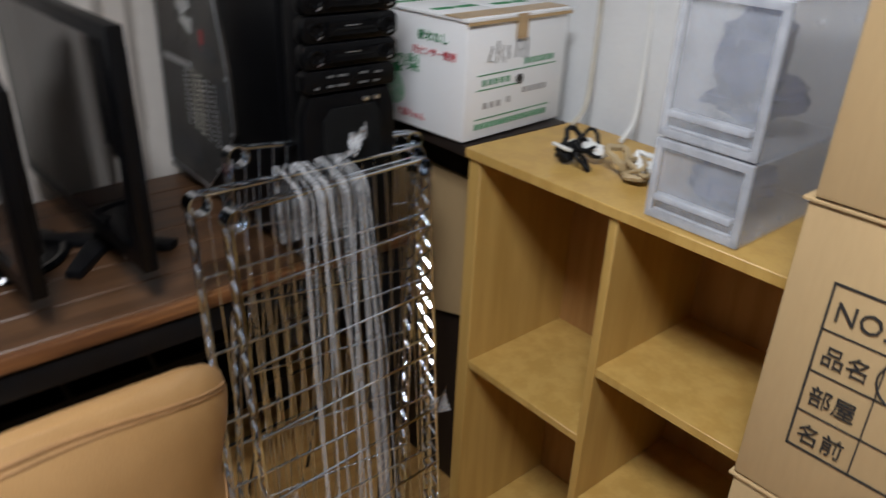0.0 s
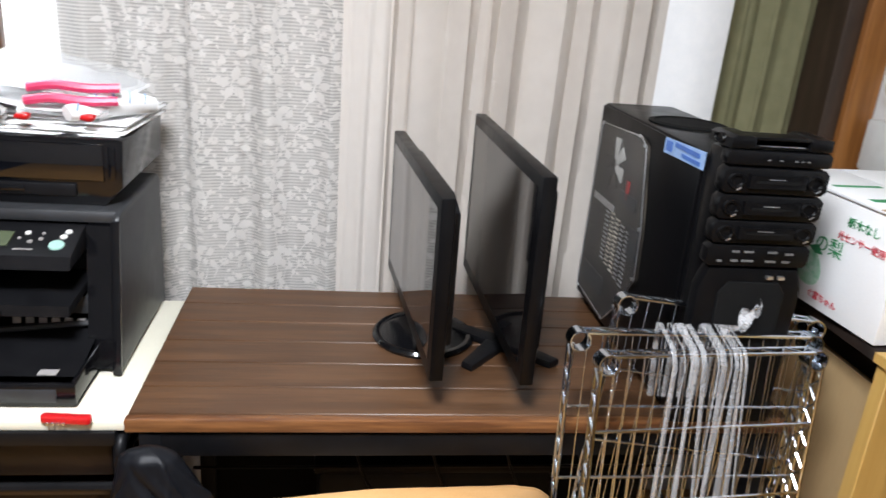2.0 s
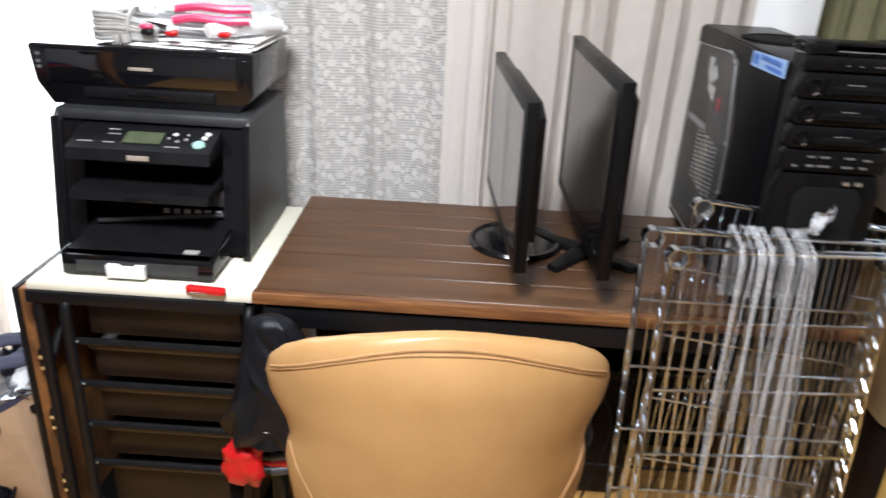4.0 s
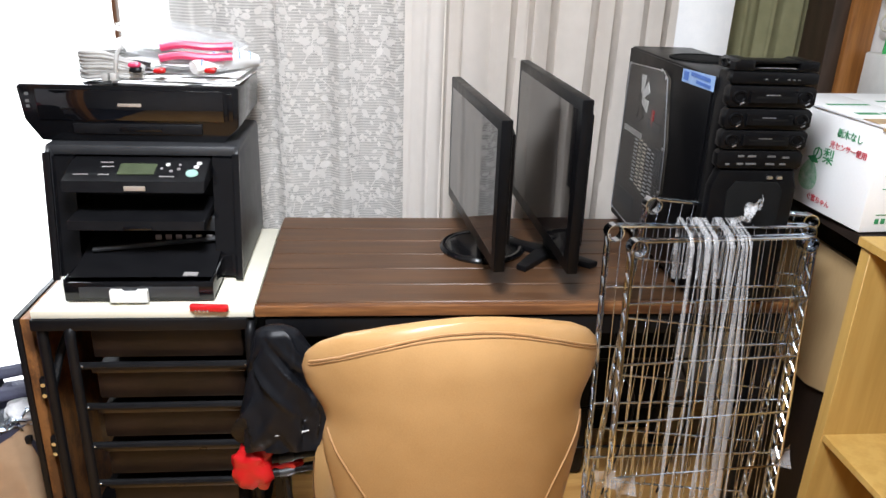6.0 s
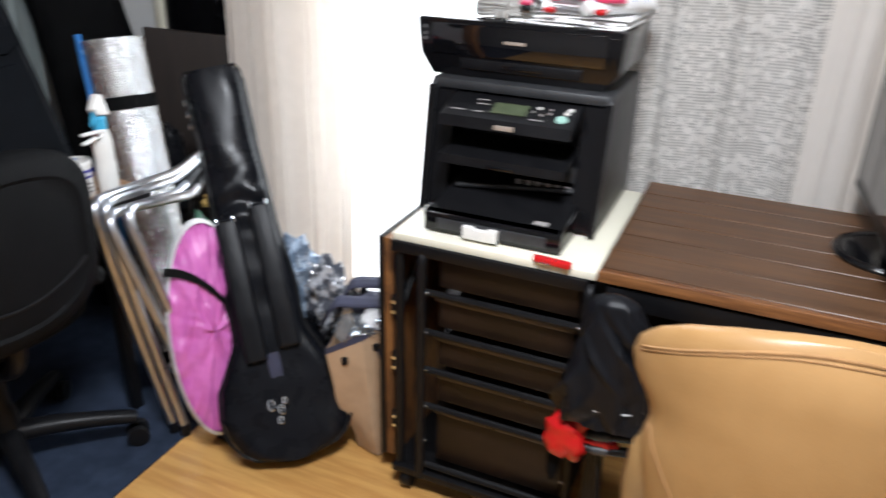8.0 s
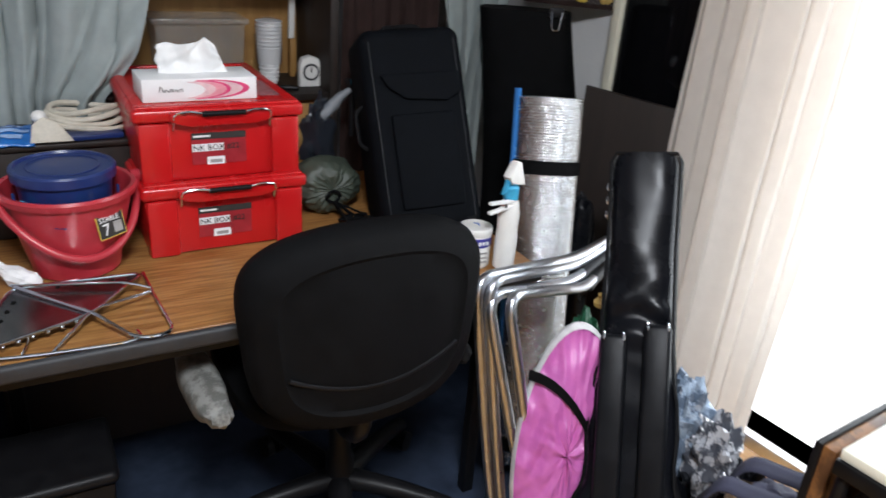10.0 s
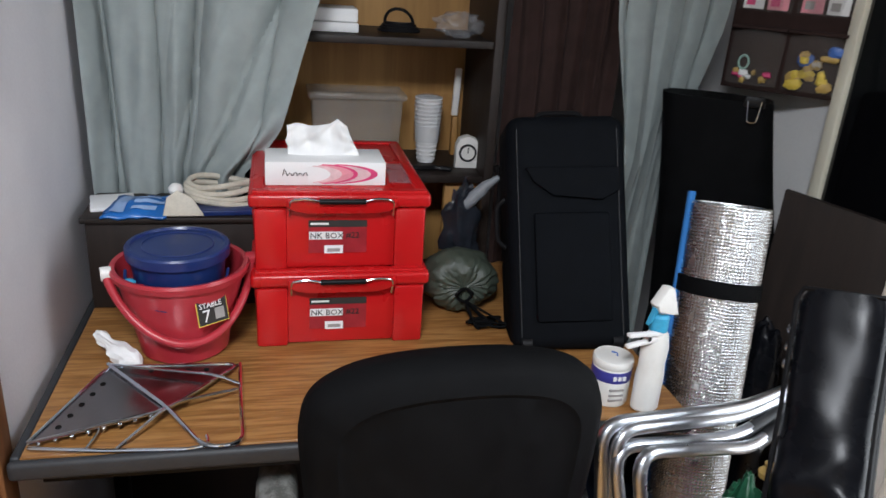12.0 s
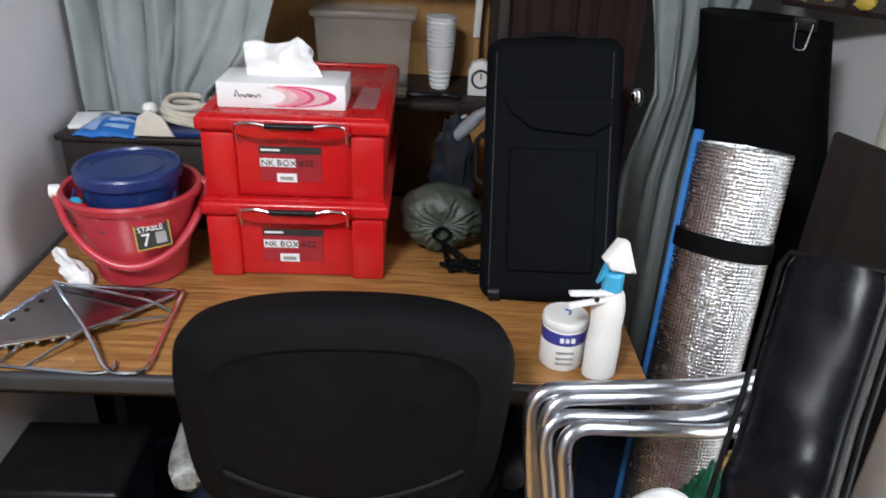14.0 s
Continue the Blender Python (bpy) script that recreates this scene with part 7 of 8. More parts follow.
lathe(bm, [(0.0368, 0.050), (0.0371, 0.051), (0.0371, 0.071), (0.0368, 0.072)], 36)
part("band", bm, material("violet_blue_print", (0.05, 0.05, 0.30), rough=0.4), tub, "dark blue printed band")
for k in range(3):
    bm = bmesh.new()
    box(bm, (-0.012 + 0.009 * k, -0.0378, 0.057), (-0.006 + 0.009 * k, -0.0355, 0.065))
    part("print_bar", bm, M_WHITECARD, tub)
for z0 in (0.035, 0.024, 0.014):
    bm = bmesh.new()
    box(bm, (-0.016, -0.0372, z0), (0.012, -0.034, z0 + 0.004))
    part("print_bar", bm, M_INKGREY, tub)
bm = bmesh.new()
tube(bm, [(0.004, -0.006, 0.0925), (0.008, 0.004, 0.0925), (0.0, 0.010, 0.0925)], 0.0018, 6)
part("lid_mark", bm, M_STICKERBLUE, tub)
spray = thing("spray_bottle", "white spray bottle with a blue trigger head", "bottle", west(1.066, 0.080, DZ + 0.001, 12) @ Matrix.Diagonal((0.90, 0.90, 1.10, 1)))
bm = bmesh.new()
lathe(bm, [(0.026, 0), (0.031, 0.004), (0.032, 0.06), (0.029, 0.085), (0.031, 0.115), (0.025, 0.14), (0.016, 0.150)], 32, sy=0.75)
part("bottle", bm, M_WHITEPLASTIC, spray)
bm = bmesh.new()
lathe(bm, [(0.0185, 0.148), (0.0185, 0.172), (0.014, 0.176)], 20)
part("collar", bm, M_CYAN, spray, "bright blue collar")
bm = bmesh.new()
prism(bm, [(-0.024, 0.196), (0.0, 0.225), (0.016, 0.222), (0.038, 0.172), (0.020, 0.176), (-0.006, 0.178), (-0.014, 0.185)], 0.024, Matrix.Translation((0, 0.012, 0)) @ pose(0, 0, 0, 90), 0.005)
part("head", bm, M_WHITEPLASTIC, spray)
bm = bmesh.new()
prism(bm, [(-0.010, 0.182), (-0.018, 0.190), (-0.030, 0.160), (-0.022, 0.166)], 0.012, Matrix.Translation((0, 0.006, 0)) @ pose(0, 0, 0, 90), 0.002)
part("trigger", bm, M_CYAN, spray)
peg = thing("clothes_peg", "white plastic clothes peg clipped to the bottle's neck", "peg", spray.matrix_world.copy())
for dz in (0.0045, -0.0045):
    bm = bmesh.new()
    box(bm, (-0.078, -0.006, -0.003), (0.004, 0.006, 0.003), 0.0015)
    ob = part("prong", bm, M_WHITECARD, peg)
    ob.matrix_local = pose(-0.004, -0.012, 0.142 + dz, 0, 900 * dz, 0)
bm = bmesh.new()
tube(bm, [(-0.034, -0.020, 0.142), (-0.034, -0.004, 0.142)], 0.0045, 10)
part("spring", bm, M_STEEL, peg)

# ---- black office chair ----
oc = thing("office_chair", "black fabric office chair with a rounded back", "chair", west(0.659, 0.236, 0, 2))
bm = bmesh.new()


def back_pt(th, r, out):
    c, s = math.cos(th), math.sin(th)
    c2 = math.copysign(abs(c) ** 0.92, c)
    s2 = math.copysign(abs(s) ** 0.48, s)
    wide = 0.236 + 0.018 * s2
    return Vector((wide * r * c2, out, 0.676 + 0.204 * r * s2))


rings = [(0.02, -0.064), (0.35, -0.062), (0.62, -0.060), (0.74, -0.056), (0.78, -0.061), (0.90, -0.054), (0.97, -0.040), (1.0, -0.015), (0.985, 0.01), (0.94, 0.03), (0.7, 0.04), (0.02, 0.045)]
n = 72
vv = [[bm.verts.new(back_pt(2 * math.pi * j / n, r, y)) for j in range(n)] for r, y in rings]
for a, b in zip(vv, vv[1:]):
    for j in range(n):
        bm.faces.new((a[j], a[(j + 1) % n], b[(j + 1) % n], b[j]))
bm.faces.new(vv[0])
bm.faces.new(vv[-1])
for v in bm.verts:
    v.co.y += 0.02 * (v.co.x / 0.22) ** 2 - 0.30 - 0.02 * (0.676 - v.co.z)
ob = part("backrest", bm, M_BLACKFABRIC, oc, "black fabric back with moulded shell")
bm = bmesh.new()
tube(bm, [(x, -0.362 + 0.02 * (x / 0.22) ** 2, 0.575 + 0.25 * (x / 0.2) ** 2 * 0.25) for x in (-0.17 + 0.34 * i / 20 for i in range(21))], 0.004, 8)
part("shell_seam", bm, M_BLACKPLASTIC, oc)
bm = bmesh.new()
blob(bm, (0.03, -0.05, 0.45), (0.24, 0.23, 0.045), 0.02, 3, 36, 14, 0.6)
part("seat", bm, M_BLACKFABRIC, oc)
bm = bmesh.new()
tube(bm, bend([(0, -0.30, 0.66), (0, -0.29, 0.38), (0, -0.05, 0.37)], 0.08), 0.022, 10)
part("back_bar", bm, M_BLACKPLASTIC, oc)
bm = bmesh.new()
HX, HY = 0.050, -0.080  # the foot stands a little out from under the back
lathe(bm, [(0.034, 0.07), (0.034, 0.18), (0.026, 0.20), (0.026, 0.42)], 20, (HX, HY, 0))
part("column", bm, M_BLACKPLASTIC, oc)
for k in range(5):
    a = radians(-40 + 72 * k)
    c, s = math.cos(a), math.sin(a)
    bm = bmesh.new()
    sheet(bm, 12, 8, lambda u, v: Vector((HX + (0.02 + 0.28 * v) * c - (0.030 - 0.012 * v) * math.cos(2 * math.pi * u) * s, HY + (0.02 + 0.28 * v) * s + (0.030 - 0.012 * v) * math.cos(2 * math.pi * u) * c, 0.115 - 0.035 * v * v + (0.026 - 0.008 * v) * math.sin(2 * math.pi * u))), wrap=True)
    bmesh.ops.holes_fill(bm, edges=bm.edges[:])
    lg = part("base_arm", bm, M_BLACKPLASTIC, oc)
    for sg in (-1, 1):
        bm = bmesh.new()
        tube(bm, [(HX + 0.295 * c - sg * 0.008 * s, HY + 0.295 * s + sg * 0.008 * c, 0.030), (HX + 0.295 * c - sg * 0.026 * s, HY + 0.295 * s + sg * 0.026 * c, 0.030)], 0.0275, 18)
        part("castor", bm, M_BLACKPLASTIC, lg)
for sx in (-1, 1):
    bm = bmesh.new()
    tube(bm, bend([(0.20 * sx, -0.06, 0.43), (0.265 * sx, -0.08, 0.43), (0.265 * sx, -0.10, 0.48)], 0.03), 0.013, 10)
    ar = part("arm_support", bm, M_BLACKPLASTIC, oc)
    bm = bmesh.new()
    blob(bm, (0.265 * sx, -0.12, 0.495), (0.038, 0.13, 0.036), 0.15, 4, 26, 14, 0.8)
    part("armrest", bm, M_SLEEP if sx < 0 else M_BLACKPLASTIC, oc, "pale grey cloth-wrapped armrest" if sx < 0 else "")

# ---- rolled mats and leaning board ----
LEAN = Vector((-0.208, 0.117, 0.993)).normalized()
roll = thing("foil_mat_roll", "rolled silver foil camping mat leaning, with black straps", "mat", Matrix.Translation((-1.261, 0.198, 0.019)) @ Vector((0, 0, 1)).rotation_difference(LEAN).to_matrix().to_4x4() @ pose(0, 0, 0, 0, 0, 51))
bm = bmesh.new()
prof = []
k = 280
for i in range(k + 1):
    prof.append((0.0825, 0.005 + 0.975 * i / k))
prof += [(0.079, 0.982), (0.0775, 0.975), (0.077, 0.93)]
lathe(bm, prof, 148, sy=0.75, caps=False)
rnd = random.Random(31)
for v in bm.verts:
    if v.co.z < 0.979:
        row = round((v.co.z - 0.005) / 0.975 * k)
        col = round(math.atan2(v.co.y / 0.75, v.co.x) / (2 * math.pi) * 148)
        q = 1 + (rnd.uniform(0.012, 0.018) if row % 2 and col % 2 else 0.0) + rnd.uniform(-0.0008, 0.0008) + 0.004 * noise.noise(Vector((v.co.x * 20, v.co.y * 20, v.co.z * 4)))
        v.co.x, v.co.y = v.co.x * q, v.co.y * q
foil = part("foil", bm, M_FOIL, roll, "dimpled silver foil")
for f in foil.data.polygons:
    f.use_smooth = False
# black core and cap: the shade inside the roll, set below the rim
bm = bmesh.new()
lathe(bm, [(0.074, 0.02), (0.0762, 0.968), (0.05, 0.970), (0.0001, 0.970)], 48, sy=0.75)
part("inner_foam", bm, M_DARKCAVE, roll, "black fill standing for the roll's dark hollow")
for z in (0.79, 0.045):
    bm = bmesh.new()
    lathe(bm, [(0.0862, z), (0.0875, z + 0.001), (0.0875, z + 0.034), (0.0862, z + 0.035)], 40, sy=0.77)
    part("strap", bm, M_BLACKFABRIC, roll, "black elastic strap")
bm = bmesh.new()
R = 0.091
sheet(bm, 8, 2, lambda u, v: Vector((R * math.cos(radians(172 + 26 * u)), 0.77 * R * math.sin(radians(172 + 26 * u)), 0.005 + 0.995 * v)))
bf = part("foam_edge", bm, M_BLUEFOAM, roll, "bright blue foam edge")
md = bf.modifiers.new("thick", "SOLIDIFY")
md.thickness = 0.014
mat_ = thing("black_mat", "tall black cloth mat standing rolled", "mat", west(1.345, 0.727, 0.0, -30.5))
bm = bmesh.new()
sheet(bm, 40, 20, lambda u, v: Vector((0.132 + 0.19 * min(0.5, 1 - v) + (0.132 + 0.07 * min(0.5, 1 - v) + 0.008 * math.sin(6 * v)) * math.copysign(abs(math.cos(2 * math.pi * u)) ** 0.7, math.cos(2 * math.pi * u)), 0.06 * math.copysign(abs(math.sin(2 * math.pi * u)) ** 0.7, math.sin(2 * math.pi * u)) + 0.006 * noise.noise(Vector((u * 9, v * 6, 2))), 1.145 * v)), wrap=True)
bmesh.ops.holes_fill(bm, edges=bm.edges[:])
part("cloth_body", bm, M_BLACKFABRIC, mat_)
bm = bmesh.new()
tube(bm, bend([(0.20, -0.065, 1.15), (0.205, -0.07, 1.10), (0.225, -0.07, 1.10), (0.23, -0.065, 1.15)], 0.008), 0.0015, 6)
part("clip_wire", bm, M_CHROME, mat_)
bm = bmesh.new()
prism(bm, [(0.19, 1.135), (0.24, 1.135), (0.235, 1.16), (0.195, 1.16)], 0.012, Matrix.Translation((0, -0.054, 0)) @ pose(0, 0, 0, 90), 0.003)
part("bulldog_clip", bm, M_BLACKSTEEL, mat_)
bm = bmesh.new()
P0, P1 = Vector((-1.583, 0.553, 0)), Vector((-1.343, 0.700, 0))
d = (P1 - P0).normalized()
nrm = Vector((d.y, -d.x, 0))
vs = []
for q, zt in ((P0, 0.962), (P1, 0.933)):
    for off in (0, 0.018):
        for z in (0.002, zt):
            vs.append(bm.verts.new(q - nrm * off + (Vector((0, 0, 0)) if z > 0.1 else nrm * 0.05) + Vector((0, 0, z))))
bmesh.ops.convex_hull(bm, input=vs)
solid("dark_board", bm, M_BROWNWOOD, "dark brown wooden board leaning in the corner", "board")
bm = bmesh.new()
blob(bm, (-1.455, 0.475, 0.345), (0.060, 0.045, 0.34), 0.10, 4, 50, 40, 0.8, 6)
solid("black_plastic_bag", bm, M_BLACKVINYL, "crumpled black plastic bag behind the guitar case", "bag")

# ---- guitar case ----
gB, gT = Vector((-0.713, 0.013, 0.02)), Vector((-1.128, 0.315, 0.915))
ga = (gT - gB).normalized()
gn = Vector((0.55, -0.80, 0.40))
gn = (gn - ga * gn.dot(ga)).normalized()
gw = ga.cross(gn)
GM = Matrix((gw, ga, gn)).transposed().to_4x4()
GM.translation = gB
gtr = thing("guitar_case", "black vinyl guitar gig bag with padded straps", "guitar case", GM)
L = (gT - gB).length
HW = ((0.0, 0.020), (0.006, 0.060), (0.02, 0.105), (0.045, 0.138), (0.08, 0.157), (0.13, 0.166), (0.20, 0.155), (0.26, 0.118), (0.31, 0.092), (0.36, 0.088), (0.42, 0.092), (0.48, 0.088), (0.53, 0.080), (0.60, 0.074), (0.80, 0.070), (0.985, 0.073), (1.0, 0.064))


def g_half(s):
    for (a, p), (b, q) in zip(HW, HW[1:]):
        if s <= b:
            return p + (q - p) * (s - a) / (b - a)
    return HW[-1][1]


def g_f(u, v):
    th = 2 * math.pi * u
    c, s = math.cos(th), math.sin(th)
    w = g_half(v)
    dep = 0.060 - 0.016 * v
    e = 0.42 + 0.28 * min(1.0, max(0.0, (v - 0.5) / 0.15))
    x = w * math.copysign(abs(c) ** e, c)
    z = dep * math.copysign(abs(s) ** e, s)
    k = (0.005 if v < 0.55 else 0.0025) * noise.noise(Vector((x * 14, v * 14 + x * 9, 1 if z > 0 else 0)))
    k += 0.0030 * math.exp(-((v - 0.71) / 0.05) ** 2) * math.sin(70 * (v - 0.6) - 40 * x)
    k += 0.0085 * math.exp(-((v - 0.645) / 0.05) ** 2) * math.sin(80 * (v - 0.6) + 26 * abs(x) + 9 * x) + 0.004 * math.exp(-((v - 0.80) / 0.09) ** 2) * math.sin(30 * x + 18 * v)
    return Vector((x, v * L, z + (k if z > 0 else 0)))


bm = bmesh.new()
sheet(bm, 84, 90, g_f, wrap=True)
bmesh.ops.holes_fill(bm, edges=bm.edges[:])
part("bag_body", bm, M_BLACKVINYL, gtr)
for zz in (0.043, -0.043):
    bm = bmesh.new()
    pts = [(g_half(s) + 0.001, s * L, zz * (1 - 0.18 * s)) for s in (i / 50 for i in range(51))]
    pts += [(-g_half(s) - 0.001, s * L, zz * (1 - 0.18 * s)) for s in (1 - i / 50 for i in range(51))]
    tube(bm, pts, 0.0045, 6, closed=True)
    part("piping", bm, M_BLACKPLASTIC, gtr)
for x, y1, y0 in ((-0.043, 0.615, 0.255), (0.045, 0.640, 0.275)):
    bm = bmesh.new()
    box(bm, (x - 0.028, y0 * L, 0.052), (x + 0.028, y1 * L, 0.080), 0.010, 3)
    st = part("shoulder_strap", bm, M_POUCH, gtr, "padded black shoulder strap")
    for sx in (-1, 1):
        bm = bmesh.new()
        box(bm, (x + sx * 0.020 - 0.003, (y1 - 0.012) * L, 0.070), (x + sx * 0.020 + 0.003, (y1 + 0.006) * L, 0.080), 0.002)
        part("ring", bm, M_CHROME, st)
bm = bmesh.new()
box(bm, (-0.022, 0.18 * L, 0.051), (0.012, 0.27 * L, 0.057), 0.003)
part("strap_tail", bm, M_NAVYCLOTH, gtr)
for dx, dy, sz in ((-0.035, 0.145, 0.012), (-0.012, 0.13, 0.010), (-0.02, 0.105, 0.008), (0.0, 0.15, 0.007)):
    bm = bmesh.new()
    tube(bm, [(dx + 0.6 * sz * math.cos(a), dy * L + sz * 1.2 * math.sin(a), 0.0635) for a in (2 * math.pi * i / 14 for i in range(14))], 0.0032, 6, closed=True)
    part("snap_hook", bm, M_CHROME, gtr)
for k in range(3):
    bm = bmesh.new()
    blob(bm, (-0.078, (0.93 - 0.03 * k) * L, 0.015), (0.006, 0.010, 0.008), 0.2, 3, 10, 8)
    part("zip_pull", bm, M_CHROME, gtr)
# ---- pink folded disc ----
pk = thing("pink_pop_up_disc", "folded pink nylon disc with white rim", "folded shade", pose(0, 0, 0))
pc_, pa = Vector((-0.965, 0.022, 0.330)), Vector((-0.11, 0.12, 0.50)).normalized()
pn = Vector((0.85, -0.45, 0.3))
pn = (pn - pa * pn.dot(pa)).normalized()
px = pa.cross(pn)


def disc_pt(r, a, o):
    return pc_ + px * (0.104 * r * math.cos(a)) + pa * (0.275 * r * math.sin(a)) + pn * o


bm = bmesh.new()
sheet(bm, 156, 16, lambda u, v: disc_pt(max(0.01, v), 2 * math.pi * u, 0.030 * (1 - v ** 2.5) + 0.0035 * v ** 4 * math.sin(26 * 2 * math.pi * u + 2 * math.sin(9 * u)) * (0.3 + v) + 0.0014 * math.sin(70 * v * math.sin(2 * math.pi * u) + 9 * v * math.cos(2 * math.pi * u)) * (1 - v) * v * 3 + 0.012 * noise.noise(Vector((v * 5, math.cos(6.28 * u) * 3, math.sin(6.28 * u) * 3)))), wrap=True)
part("front_cloth", bm, M_PINK, pk, "gathered shiny pink nylon")
bm = bmesh.new()
sheet(bm, 60, 8, lambda u, v: disc_pt(max(0.01, v), 2 * math.pi * u, -0.022 - 0.012 * (1 - v ** 2.5)), wrap=True)
part("back_cloth", bm, M_PINK, pk)
bm = bmesh.new()
sheet(bm, 60, 3, lambda u, v: disc_pt(1.0 + 0.05 * math.sin(math.pi * v), 2 * math.pi * u, 0.006 - 0.030 * v), wrap=True)
part("rim", bm, M_WHITECLOTH, pk, "white cloth rim")
bm = bmesh.new()
sheet(bm, 16, 2, lambda u, v: disc_pt(1.0, 0, 0) * 0 + pc_ + px * (-0.106 + 0.14 * u) + pa * (0.165 - 0.10 * u * u + 0.022 * (v - 0.5)) + pn * (0.012 + 0.026 * math.sin(2.2 * u)))
part("strap", bm, M_BLACKFABRIC, pk, "black elastic strap")

# ---- folded tube chair ----
tubes = thing("folded_tube_frame", "folded aluminium tube frame with black feet", "frame", pose(0, 0, 0))
for pts in (((-1.215, 0.33, 0.675), (-1.203, 0.225, 0.655), (-1.160, -0.110, 0.692), (-1.125, -0.075, 0.35), (-1.088, -0.035, 0.02)),
            ((-1.205, 0.31, 0.665), (-1.195, 0.216, 0.641), (-1.150, -0.086, 0.683), (-1.105, -0.060, 0.35), (-1.054, -0.030, 0.02)),
            ((-1.195, 0.31, 0.650), (-1.178, 0.200, 0.607), (-1.142, -0.090, 0.655), (-1.060, -0.050, 0.35), (-0.960, 0.005, 0.02)),
            ((-1.180, 0.31, 0.635), (-1.156, 0.224, 0.597), (-1.098, -0.072, 0.673), (-1.020, -0.035, 0.35), (-0.935, 0.003, 0.02))):
    bm = bmesh.new()
    tube(bm, bend(pts, 0.055, 7), 0.0123, 12)
    tb = part("tube", bm, M_TUBE, tubes)
    if pts[-1][2] < 0.1:
        bm = bmesh.new()
        x, y, z = pts[-1]
        tube(bm, [(x, y, 0.0), (x, y, 0.035)], 0.014, 12)
        part("rubber_foot", bm, M_BLACKPLASTIC, tb)
    if pts[0][2] < 0.66:
        bm = bmesh.new()
        tube(bm, [Vector(pts[0]), Vector(pts[1])], 0.0132, 12)
        part("grip_sleeve", bm, M_GREYPLASTIC, tb)
bm = bmesh.new()
blob(bm, (-1.06, 0.10, 0.15), (0.05, 0.045, 0.15), 0.3, 5, 26, 18, 0.9, 1)
solid("red_bag", bm, M_REDPLASTIC, "dark red cloth bag behind the tube frame", "bag")

bm = bmesh.new()
blob(bm, (-1.125, 0.20, 0.41), (0.045, 0.04, 0.13), 0.35, 6, 30, 22, 1, 5)
solid("green_bag", bm, material("deep_green_film", (0.02, 0.12, 0.06), (0.01, 0.06, 0.03), rough=0.3, scale=30), "deep green plastic bag behind the tubes", "bag")
bm = bmesh.new()
lathe(bm, [(0.0001, 0), (0.014, 0.001), (0.016, 0.012), (0.007, 0.022), (0.009, 0.030), (0.0001, 0.036)], 18, (-1.088, 0.20, 0.585))
solid("brass_bell", bm, M_BRASS, "small brass bell on the green bag", "bell")

# ---- canvas tote with clutter ----
tote = thing("canvas_tote", "tan canvas tote bag with navy trim, full", "tote bag", pose(0, 0, 0))
TLO = [Vector(p) for p in ((-0.600, 0.128, 0.003), (-0.535, 0.112, 0.003), (-0.492, 0.205, 0.003), (-0.520, 0.30, 0.003), (-0.630, 0.26, 0.003))]
THI = [Vector(p) for p in ((-0.645, 0.058, 0.335), (-0.575, 0.120, 0.362), (-0.515, 0.205, 0.392), (-0.560, 0.33, 0.385), (-0.70, 0.26, 0.355))]


def tote_f(u, v):
    """A bag with soft corners between its base outline and its wider mouth."""
    f = (u % 1.0) * 5
    i = int(f) % 5
    w = f - int(f)
    w = w * w * (3 - 2 * w) * 0.35 + w * 0.65
    lo, hi = TLO[i].lerp(TLO[(i + 1) % 5], w), THI[i].lerp(THI[(i + 1) % 5], w)
    p = lo.lerp(hi, v)
    out = p - Vector((-0.575, 0.205, p.z))
    return p + out * (0.10 * math.sin(math.pi * v) + 0.10 * noise.noise(Vector((u * 7, v * 3, 2.0))))


bm = bmesh.new()
sheet(bm, 60, 20, tote_f, wrap=True)
part("body", bm, M_TANCLOTH, tote, "tan canvas body")
bm = bmesh.new()
sheet(bm, 60, 2, lambda u, v: tote_f(u, 0.955 + 0.05 * v) + (tote_f(u, 0.5) - Vector((-0.575, 0.205, 0))).normalized() * 0.002, wrap=True)
part("top_trim", bm, M_NAVYCLOTH, tote, "navy top trim")
bm = bmesh.new()
tube(bm, [tote_f(0.30 + 0.10 * t, 0.62 - 0.58 * math.sin(1.6 * t)) + Vector((0.004, -0.004, 0)) for t in (i / 16 - 0.25 for i in range(17))], 0.005, 6)
part("patch_binding", bm, M_NAVYCLOTH, tote, "navy binding of the corner patch")
bm = bmesh.new()
sheet(bm, 8, 2, lambda u, v: tote_f(0.27 + 0.16 * u, 0.015 + 0.05 * v) + Vector((0.003, -0.003, 0)))
part("base_binding", bm, M_NAVYCLOTH, tote)
for dz, dy in ((0.0, 0.0), (-0.02, -0.075)):
    bm = bmesh.new()
    path = bend([(-0.70, 0.20 + dy, 0.36), (-0.665, 0.22 + dy, 0.455 + dz), (-0.56, 0.27 + dy, 0.455 + dz), (-0.515, 0.27 + dy, 0.37)], 0.07, 9)
    k = len(path) - 1
    sheet(bm, k, 3, lambda u, v: path[int(round(u * k))] + Vector((0.012 * (v - 0.5), -0.034 * (v - 0.5), -0.012 * v + 0.006 * math.sin(9 * u))))
    hd = part("shoulder_band", bm, M_NAVYCLOTH, tote, "wide navy carrying band")
    md = hd.modifiers.new("thick", "SOLIDIFY")
    md.thickness = 0.004
for u in (0.10, 0.27):
    bm = bmesh.new()
    q = tote_f(u, 0.86)
    box(bm, tuple(q - Vector((0.008, 0.010, 0.010))), tuple(q + Vector((0.008, 0.004, 0.010))), 0.004)
    part("stud", bm, M_BLACKPLASTIC, tote)
